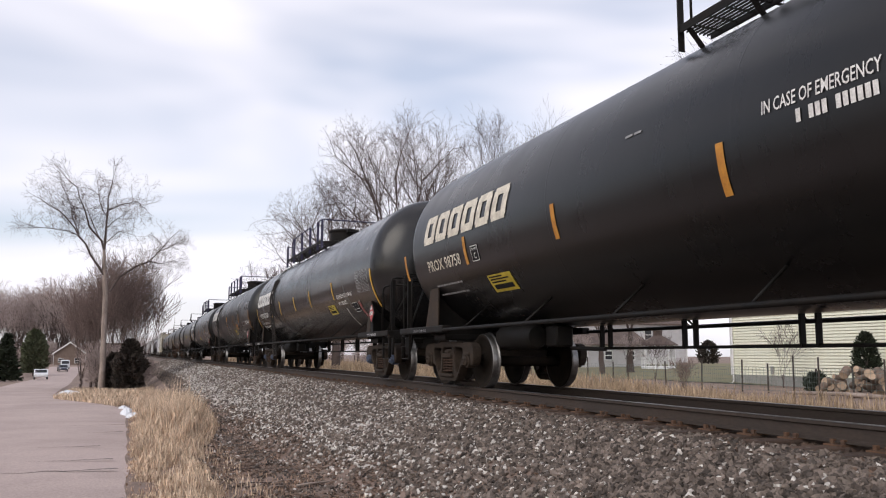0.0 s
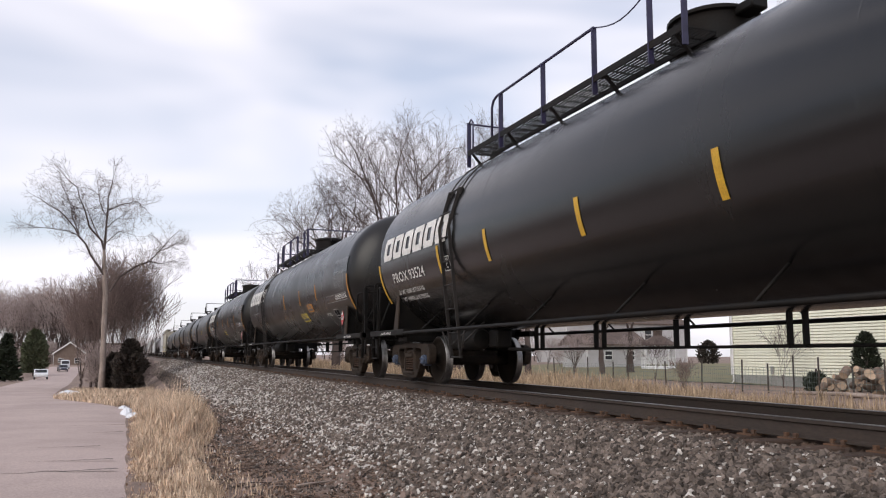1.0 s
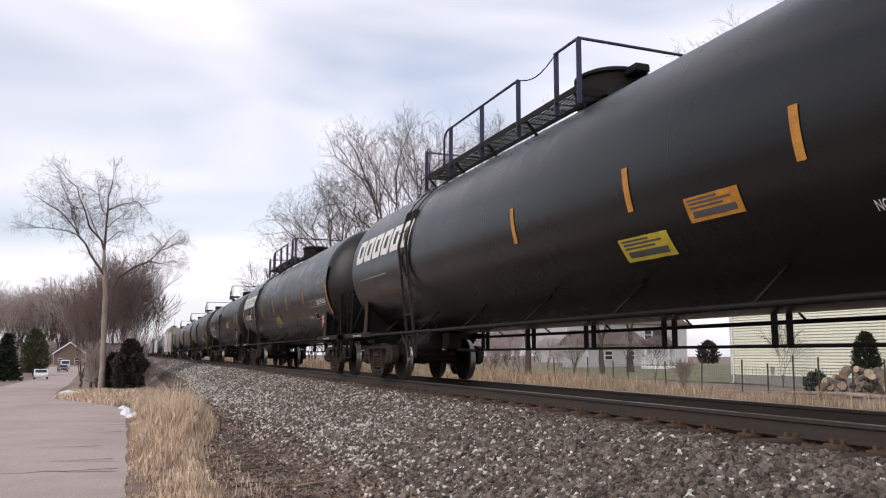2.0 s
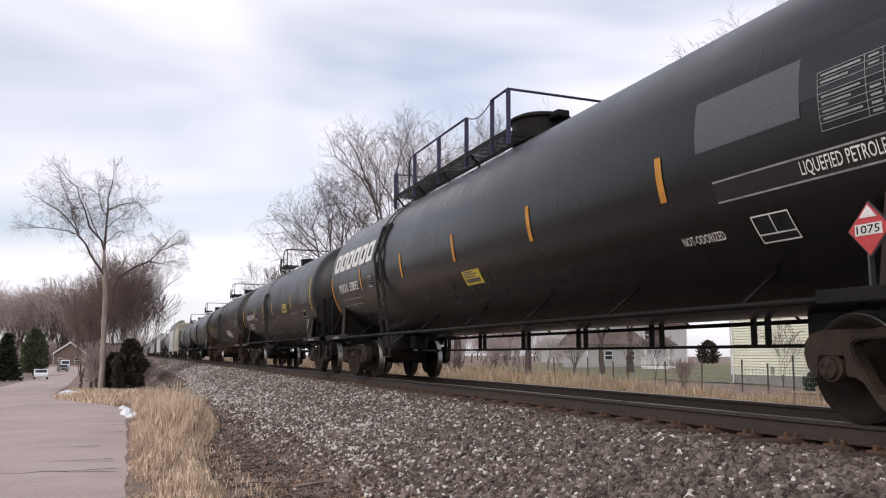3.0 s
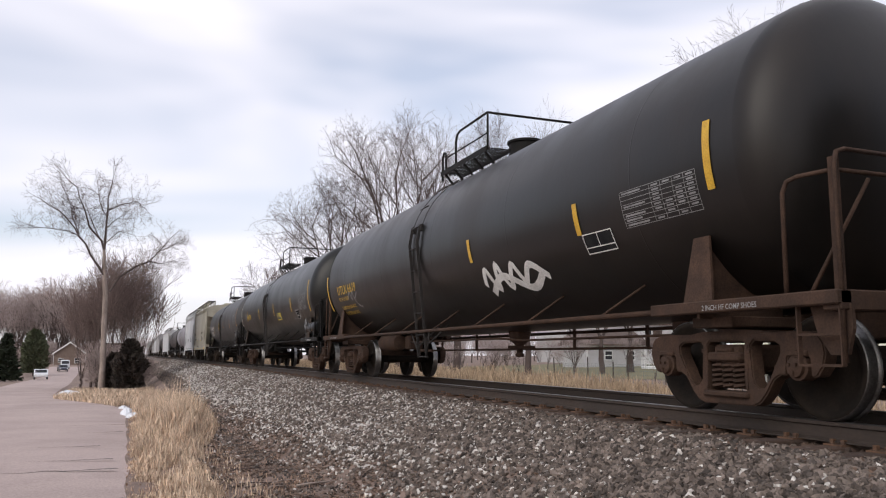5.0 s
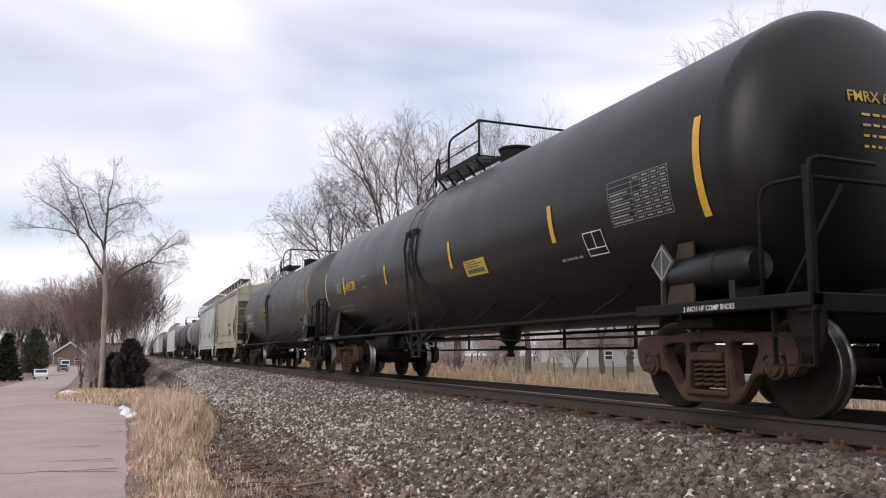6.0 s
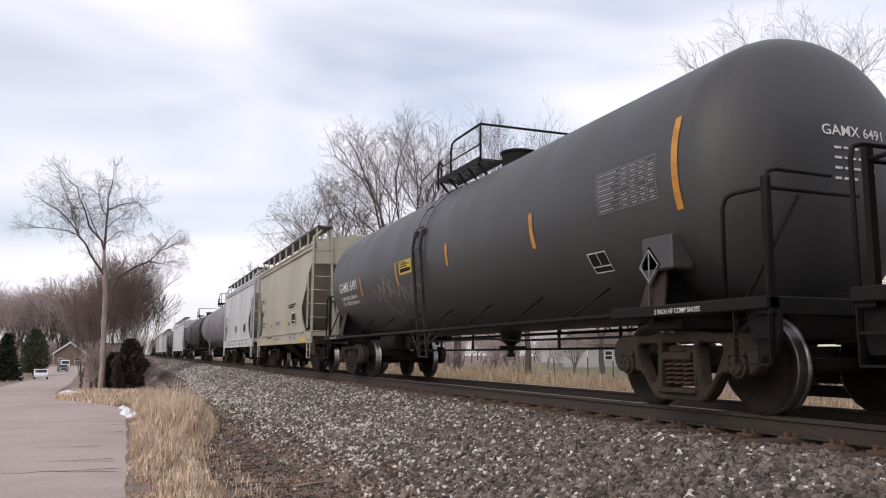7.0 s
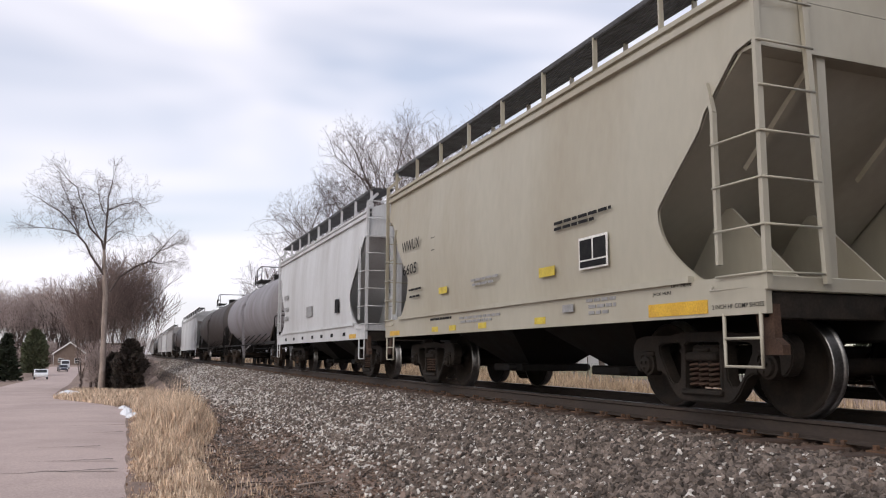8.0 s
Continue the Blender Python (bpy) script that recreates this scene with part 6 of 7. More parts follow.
def fence():
    f = thing("wire_fence", pose(0, 0, 0), "low wire fence on thin dark steel posts", "fence")
    line = []
    for k, ratio in enumerate((0.56, 0.615, 0.657, 0.684, 0.75, 0.815, 0.893, 0.945, 0.998, 1.052, 1.126, 1.20)):
        x = 24.2 + 0.25 * (k % 3)
        line.append((x, x / ratio))
    rr = random.Random(3)
    for k, (x, y) in enumerate(line):
        bm = bmesh.new()
        ln = rr.uniform(-0.12, 0.12)
        z = base_z(x, y)
        bar(bm, (x, y, z - 0.3), (x + ln, y + ln * 0.5, z + rr.uniform(1.15, 1.6)), 0.055, 0.05)
        part("fence_post", bm, M["post"], f)
    for (xa, ya), (xb, yb) in zip(line, line[1:]):
        bm = bmesh.new()
        za, zb = base_z(xa, ya), base_z(xb, yb)
        for h in (0.12, 0.32, 0.52, 0.72, 0.92, 1.05):
            bar(bm, (xa, ya, za + h), (xb, yb, zb + h), 0.010)
        n = max(2, int(math.hypot(xb - xa, yb - ya) / 0.16))
        for j in range(n):
            t = j / n
            bar(bm, (xa + (xb - xa) * t, ya + (yb - ya) * t, za + (zb - za) * t + 0.1), (xa + (xb - xa) * t, ya + (yb - ya) * t, za + (zb - za) * t + 1.05), 0.007)
        tagged(part("wire_panel", bm, M["wire"], f), kind="stuff")


def firewood():
    rr = random.Random(12)
    me = []
    for k in range(3):
        bm = bmesh.new()
        r = 0.10 + 0.035 * k
        lathe(bm, [(-0.22, r * 0.96), (-0.2, r), (0.2, r * 1.02), (0.22, r * 0.98)], 12, "x", mats=[0, 0, 0])
        for f in bm.faces:
            if len(f.verts) > 4:
                f.material_index = 1
        o = part("log", bm, [M["log_bark"], M["log_end"]])
        me.append(o.data)
        bpy.data.objects.remove(o)
    for i in range(46):
        t = rr.random()
        y = 20.6 + 3.4 * t
        x = 25.6 + rr.uniform(-0.45, 0.45)
        hmax = 0.95 * math.sin(math.pi * min(1, 0.15 + 0.8 * (1 - t))) ** 0.8
        z = base_z(x, y) + 0.10 + rr.random() * hmax
        ob = tagged(new("firewood_log", me[i % 3]), "cut firewood log in a heap behind the fence", "log", "heap of firewood")
        ob.matrix_basis = pose(x, y, z, rr.uniform(0, 360), rr.uniform(-35, 35), rr.uniform(-60, 60) + 15)
    bm = bmesh.new()
    tube(bm, [(24.6, 20.0, -0.88), (24.3, 22.2, -0.80), (24.2, 24.6, -0.86)], 0.10, 9, 0.06)
    tagged(part("felled_log", bm, M["bark_pale"], None, "pale fallen tree trunk lying in dry grass"), category="log")


def vehicle(name, m, paint, label, van=False):
    v = thing(name, m, label, "van" if van else "car")
    bm = bmesh.new()
    if van:
        prof = [(-2.4, 0.35), (2.5, 0.35), (2.55, 0.9), (1.75, 1.05), (1.15, 1.85), (0.9, 2.0), (-2.4, 2.0)]
    else:
        prof = [(-2.2, 0.35), (2.2, 0.35), (2.25, 0.62), (2.1, 0.80), (1.05, 0.92), (0.35, 1.38), (-0.95, 1.42), (-1.65, 1.0), (-2.2, 0.95)]
    prism(bm, [(x, z) for x, z in prof], -0.88, 0.88)
    bmesh.ops.bevel(bm, geom=bm.edges[:], offset=0.06, segments=2, affect="EDGES")
    part("body", bm, M[paint], v, smooth=True)
    bm = bmesh.new()
    if van:
        bar(bm, (0, 1.80, 1.12), (0, 1.26, 1.80), 1.5, 0.03)
        part("windscreen", bm, M["glass_dark"], v)
        for s in (-1, 1):
            bm = bmesh.new()
            prism(bm, [(1.55, 1.12), (1.10, 1.72), (0.3, 1.72), (0.3, 1.12)], s * 0.875, s * 0.89)
            part("side_window", bm, M["glass_dark"], v)
    else:
        bar(bm, (0, 1.02, 0.97), (0, 0.42, 1.34), 1.45, 0.03)
        part("windscreen", bm, M["glass_dark"], v)
        bm = bmesh.new()
        bar(bm, (0, -1.60, 1.04), (0, -1.02, 1.38), 1.40, 0.03)
        part("rear_window", bm, M["glass_dark"], v)
        for s in (-1, 1):
            bm = bmesh.new()
            prism(bm, [(0.85, 0.97), (0.32, 1.32), (-0.9, 1.34), (-1.4, 1.0)], s * 0.875, s * 0.89)
            part("side_window", bm, M["glass_dark"], v)
    for s in (-1, 1):
        bm = bmesh.new()
        box(bm, s * 0.55, s * 0.80, 2.18, 2.26, 0.58, 0.74)
        part("headlight", bm, M["trim"], v)
        for y in (-1.4, 1.4):
            bm = bmesh.new()
            lathe(bm, [(-0.1, 0.0), (-0.1, 0.2), (-0.09, 0.30), (-0.06, 0.33), (0.06, 0.33), (0.09, 0.30), (0.1, 0.2), (0.1, 0.0)], 20, "x", (s * 0.80, y, 0.33))
            part("wheel", bm, M["rubber"], v, smooth=True)
    return v


pale_house()
fence()
firewood()
gazebo(45.7, 62.0, -0.62)
plain_house("garden_house", 43.0, 70.0, 7.0, 5.0, 2.3, 1.3, -0.6, "white_siding", "low white outbuilding with brown roof", "x", ((2.5, 0, 1.2, 1.0, 1.0, True), (5.2, 0, 1.2, 1.0, 1.0, True)))
plain_house("two_storey_house", 58.0, 100.0, 21.0, 9.0, 5.8, 2.2, -0.5, "white_siding", "white two-storey house with dark windows", "x", ((5.0, 0, 4.2, 1.4, 1.5, True), (9.0, 0, 4.2, 1.4, 1.5, True), (14.0, 0, 4.2, 1.4, 1.5, True), (9, 0, 1.3, 1.6, 1.6, True)))
plain_house("suburban_house", -20.9, 255, 8.4, 10.0, 3.4, 3.2, -2.9, "brick", "tan brick house with a white-trimmed gable", "y", ((1.9, 0, 1.5, 1.4, 1.3, True), (6.3, 0, 1.5, 1.6, 1.5, True)))
plain_house("neighbour_house", -12.2, 268, 9.0, 9.0, 3.2, 3.4, -2.8, "brick", "brown low house with wide roof", "x", ((2.4, 0, 1.4, 1.8, 1.4, True),))
for s in (-1, 1):
    bm = bmesh.new()
    bar(bm, (-16.7, 254.5, 3.85), (-16.7 + s * 4.6, 254.5, 0.42), 0.12, 0.36)
    tagged(part("gable_trim", bm, M["trim"], None, "white sloping gable board of a brick house"), category="trim", kind="structure")
vehicle("parked_car", pose(-11.7, 125, base_z(-11.7, 125) + 0.03, 0, 0, 186), "car_white", "white sedan car on the road")
vehicle("parked_car", pose(-13.5, 188, base_z(-13.5, 188) + 0.03, 0, 0, 190), "car_blue", "dark blue car on the road")
vehicle("delivery_van", pose(-14.2, 203, base_z(-14.2, 203) + 0.3, 0, 0, 188), "car_white", "white box van parked before a house", True)
bare_tree("brush", put(24.6, 31.5), 15, 1.9, 0.03, 0.25, [((math.cos(a) * 0.5, math.sin(a) * 0.5, 1), 0.62, 0.7) for a in (0, 0.9, 1.8, 2.7, 3.6, 4.5, 5.4)], "low brown bare brush in dry grass", top=4, thin=0.005, kids=(5, 5, 4, 3), twig="twig_brown")
leaf_mass("shrub", put(27.0, 25.8), 16, 1200, lump(0.7, 0.8), 0.13, "evergreen_dark", "low green shrub beside the firewood")
leaf_mass("shrub", put(66, 79.5), 17, 1500, lump(1.7, 2.8), 0.3, "juniper", "dark round shrub in a back garden")
bare_tree("sapling", put(29.2, 29.9), 61, 3.6, 0.03, 0.6, [((-0.3, 0, 1), 0.6, 0.7), ((0.3, 0.2, 1), 0.6, 0.7), ((0, -0.3, 1), 0.65, 0.7)], "thin bare sapling before the pale house", top=4, thin=0.006, kids=(5, 5, 4, 3))
bare_tree("sapling", put(26.6, 36.4), 62, 3.4, 0.03, 0.6, [((-0.3, 0, 1), 0.6, 0.7), ((0.3, 0.2, 1), 0.6, 0.7), ((0, -0.3, 1), 0.65, 0.7)], "thin bare sapling in dry grass", top=4, thin=0.006, kids=(5, 5, 4, 3))
bare_tree("yard_tree", put(33.5, 52.5), 63, 9.0, 0.20, 3.0, up[:4], "bare yard tree behind the track", top=4, thin=0.012, kids=(4, 5, 4, 3))
bare_tree("yard_tree", put(37.5, 54.5), 64, 10.0, 0.24, 3.5, up[:4], "bare yard tree behind the track", top=4, thin=0.012, kids=(4, 5, 4, 3))
bm = bmesh.new()
bmesh.ops.create_grid(bm, x_segments=30, y_segments=30, size=1, matrix=Matrix.Translation((56, 60, 0)) @ Matrix.Diagonal((26, 28, 1, 1)))
for vt in bm.verts:
    vt.co.z = ground_z(vt.co.x, vt.co.y) + 0.05
tagged(part("lawn", bm, M["lawn"], None, "patchy green and tan winter lawn", smooth=True), category="lawn", kind="structure")


# ---- lettering and tape on the cars: places along the car and heights, in metres ----
DECALS = {
    0: (("logo", 7.93, 4.49, 2.5, 2.99),
        ("text", "PROX 98758", 7.88, 6.39, 2.02, 2.21),
        ("stripe", 6.15, 1.99, 2.43),
        ("stripe", 9.04, 1.97, 2.44),
        ("box", 5.92, 5.66, 2.01, 2.25),
        ("line", 7.8, 6.58, 1.77),
        ("line", 7.81, 6.58, 1.62),
        ("sign", 5.67, 4.88, 1.52, 1.77),
        ("stripe", 3.25, 2.01, 2.45),
        ("stripe", 0.16, 1.98, 2.46),
        ("line", 1.66, 1.37, 2.9),
        ("text", "IN CASE OF EMERGENCY", -0.38, -1.54, 2.56, 2.68),
        ("number", -0.74, -1.52, 2.40, 2.51),),
    1: (("logo", 8.28, 4.68, 2.47, 2.93),
        ("text", "PROX 93524", 7.87, 6.04, 2.0, 2.19),
        ("line", 7.84, 6.36, 1.81),
        ("line", 7.95, 6.34, 1.67),
        ("stripe", 8.66, 1.64, 2.43),
        ("stripe", 5.23, 1.96, 2.44),
        ("stripe", 3.24, 1.96, 2.44),
        ("stripe", 0.56, 1.97, 2.43),
        ("stripe", -1.89, 1.96, 2.43),
        ("box", 5.04, 4.75, 1.98, 2.22),
        ("sign", -3.86, -4.6, 1.64, 1.88),
        ("stripe", -4.8, 2.0, 2.45),
        ("text", "LIQUEFIED PETROLEUM GAS", -5.13, -6.66, 1.98, 2.09),
        ("text", "NOT-ODORIZED", -5.12, -5.99, 1.83, 1.92),
        ("box", -6.33, -6.8, 1.61, 1.83),
        ("table", -7.2, -8.26, 2.01, 2.5),
        ("stripe", -8.5, 1.6, 2.46),
        ("redtape", -6.96, 1.4, 1.85),
        ("placard", -8.21),
        ("tape2", -5.67, 1.32, 1.75),),
    2: (("table", -7.36, -8.38, 2.19, 2.67),
        ("patch", -6.08, -7.27, 2.41, 2.96),
        ("patch2", -7.28, -8.71, 2.6, 2.99),
        ("band", -6.22, -8.41, 1.94, 2.12),
        ("stripe", -8.69, 1.66, 2.54),
        ("stripe", -5.05, 2.1, 2.55),
        ("stripe", -2.7, 2.08, 2.55),
        ("stripe", 0.03, 2.09, 2.58),
        ("sign", -3.55, -4.29, 1.83, 2.06),
        ("sign", -2.27, -3.14, 1.59, 1.83),
        ("box", -6.54, -7.02, 1.54, 1.77),
        ("text", "NOT-ODORIZED", -5.52, -6.12, 1.63, 1.71),
        ("placard", -7.76),
        ("logo", 8.27, 4.4, 2.64, 3.16),
        ("line", 8.02, 5.99, 2.25),),
    3: (("logo", 8.23, 4.7, 2.62, 3.08),
        ("text", "PROX 33892", 7.78, 6.04, 2.08, 2.29),
        ("line", 7.7, 6.12, 1.91),
        ("line", 7.71, 6.11, 1.77),
        ("stripe", 8.5, 1.66, 2.52),
        ("stripe", 5.78, 2.06, 2.53),
        ("box", 5.17, 4.89, 2.06, 2.29),
        ("stripe", 2.81, 2.06, 2.53),
        ("stripe", 0.07, 2.08, 2.53),
        ("stripe", -2.63, 2.06, 2.53),
        ("sign", -0.04, -0.72, 1.68, 1.9),
        ("table", -7.5, -8.52, 2.26, 2.72),
        ("patch", -6.05, -7.31, 2.42, 2.91),
        ("band", -6.21, -8.35, 1.94, 2.12),
        ("patch2", -7.29, -8.71, 2.54, 2.96),
        ("stripe", -8.62, 1.64, 2.52),
        ("stripe", -5.48, 2.07, 2.52),
        ("box", -6.51, -6.94, 1.54, 1.77),
        ("text", "NOT-ODORIZED", -5.52, -6.12, 1.63, 1.71),
        ("placard", -7.73),),
    4: (("text", "FHRX 250760", 6.65, 4.46, 2.08, 2.29),
        ("line", 6.65, 4.9, 1.86),
        ("line", 6.65, 4.91, 1.73),
        ("stripe", 7.91, 1.85, 2.8),
        ("stripe", 4.2, 2.05, 2.53),
        ("stripe", 1.88, 2.04, 2.53),
        ("box", 3.96, 3.67, 2.03, 2.29),
        ("line", 2.89, 2.19, 1.89),
        ("line", 2.91, 2.31, 1.83),
        ("table", -6.06, -7.14, 2.15, 2.67),
        ("stripe", -7.33, 1.89, 2.84),
        ("stripe", -4.18, 2.08, 2.56),
        ("stripe", -0.35, 2.07, 2.53),
        ("sign", -2.53, -3.31, 2.02, 2.31),
        ("box", -5.84, -6.29, 1.66, 1.93),
        ("placard", -6.69),
        ("line", -3.9, -4.82, 1.92),
        ("line", -1.09, -1.96, 1.9),
        ("line", 0.08, -0.72, 1.81),),
    5: (("text", "UTLX 6619", 6.94, 5.2, 2.07, 2.29),
        ("stripe", 7.96, 1.72, 2.63),
        ("line", 6.93, 6.01, 1.96),
        ("line", 6.95, 5.63, 1.75),
        ("line", 6.85, 5.64, 1.61),
        ("stripe", -7.38, 2.08, 2.73),
        ("stripe", -4.99, 1.98, 2.36),
        ("stripe", -1.73, 2.0, 2.36),
        ("box", -5.04, -5.65, 1.75, 1.98),
        ("table", -5.95, -7.2, 1.93, 2.31),),
    6: (("table", -6.06, -7.14, 1.98, 2.46),
        ("stripe", -7.58, 1.86, 2.82),
        ("stripe", -4.71, 1.98, 2.45),
        ("stripe", -1.22, 2.0, 2.45),
        ("stripe", 2.45, 2.02, 2.43),
        ("sign", -1.74, -2.54, 1.81, 2.05),
        ("box", -5.39, -5.8, 1.73, 2.0),
        ("placard", -6.86),
        ("text", "FMRX", 6.8, 6.17, 2.11, 2.37),
        ("text", "649570", 5.9, 4.87, 2.1, 2.32),
        ("stripe", 7.92, 1.88, 2.77),
        ("stripe", 5.96, 2.05, 2.49),
        ("line", 4.28, 3.88, 2.35),
        ("line", 4.32, 3.89, 2.1),
        ("line", 6.92, 5.64, 1.78),
        ("line", 6.82, 5.73, 1.67),
        ("line", -4.74, -5.23, 1.75),),
    7: (("text", "GAMX 6491", 6.53, 4.9, 2.11, 2.35),
        ("line", 6.5, 5.03, 1.96),
        ("line", 6.45, 5.0, 1.83),
        ("stripe", 4.53, 1.93, 2.36),
        ("stripe", 1.81, 1.95, 2.42),
        ("sign", 1.6, 0.85, 2.14, 2.41),
        ("table", -5.76, -6.88, 2.16, 2.62),
        ("stripe", -7.19, 1.99, 2.93),
        ("stripe", -4.11, 1.98, 2.45),
        ("stripe", -0.99, 2.07, 2.45),
        ("placard", -6.63),
        ("box", -5.28, -5.67, 1.54, 1.77),
        ("box2", -6.50, -7.0, 1.52, 1.78),),
}


def letters(s):
    """The built-in font as a mesh, fitted to a unit box."""
    cu = bpy.data.curves.new("letters", "FONT")
    cu.body = s
    cu.resolution_u = 2
    cu.offset = 0.009
    ob = bpy.data.objects.new("letters", cu)
    scene.collection.objects.link(ob)
    me = bpy.data.meshes.new_from_object(ob)
    bpy.data.objects.remove(ob)
    bpy.data.curves.remove(cu)
    co = np.array([q.co for q in me.vertices])
    lo, hi = co.min(0), co.max(0)
    polys = [tuple(p.vertices) for p in me.polygons]
    bpy.data.meshes.remove(me)
    return (co[:, 0] - lo[0]) / (hi[0] - lo[0]), (co[:, 1] - lo[1]) / (hi[1] - lo[1]), polys


def write_flank(car, s, y0, y1, z0, z1, R, zc, mat, lift=0.010, label=""):
    u, w, polys = letters(s)
    a0, a1 = math.asin((z0 - zc) / R), math.asin((z1 - zc) / R)
    vs = [on_tank(y0 + (y1 - y0) * p, a0 + (a1 - a0) * q, R, zc, lift) for p, q in zip(u, w)]
    return part("lettering", mesh_of("lettering", vs, polys, mat), None, car, label)


def write_plane(car, s, x, y0, y1, z0, z1, mat):
    u, w, polys = letters(s)
    return part("lettering", mesh_of("lettering", [(x, y0 + (y1 - y0) * p, z0 + (z1 - z0) * q) for p, q in zip(u, w)], polys, mat), None, car)


def write_head(car, s, x0, x1, z0, z1, half, R, zc, depth, mat):
    """Lettering on the dished head at the lead end."""
    u, w, polys = letters(s)
    vs = []
    for p, q in zip(u, w):
        x, z = x0 + (x1 - x0) * p, z0 + (z1 - z0) * q
        k = min(0.999, (x * x + (z - zc) ** 2) / (R * R))
        vs.append((x, -half + depth - depth * math.sqrt(1 - k) - 0.012, z))
    return part("lettering", mesh_of("lettering", vs, polys, mat), None, car)


def block_mark(car, y0, y1, z0, z1, R, zc, mat):
    """The big painted mark: six slanted hollow blocks in a row, plain shapes."""
    a0, a1 = math.asin((z0 - zc) / R), math.asin(min(1, (z1 - zc) / R))
    w = (y1 - y0) / 6.0
    for k in range(6):
        bm = bmesh.new()
        wide, n = 0.88, 8

        def at(u, q):
            return on_tank(y0 + w * (k + u * wide + 0.16 * q - 0.06), a0 + (a1 - a0) * q, R, zc, 0.010)

        def quad(u0, u1, q0, q1):
            m = max(1, int(round(abs(q1 - q0) * n)))
            for i in range(m):
                qa, qb = q0 + (q1 - q0) * i / m, q0 + (q1 - q0) * (i + 1) / m
                bm.faces.new([bm.verts.new(at(u, q)) for u, q in ((u0, qa), (u1, qa), (u1, qb), (u0, qb))])
        t, e = 0.33, 0.25
        quad(0.0, t, 0.10, 0.90)
        quad(1 - t, 1.0, 0.10, 0.90)
        quad(0.05, 0.95, 1 - e, 1.0)
        quad(0.05, 0.95, 0.0, e)
        bmesh.ops.recalc_face_normals(bm, faces=bm.faces[:])
        part("painted_mark", bm, mat, car, "plain slanted white painted block")


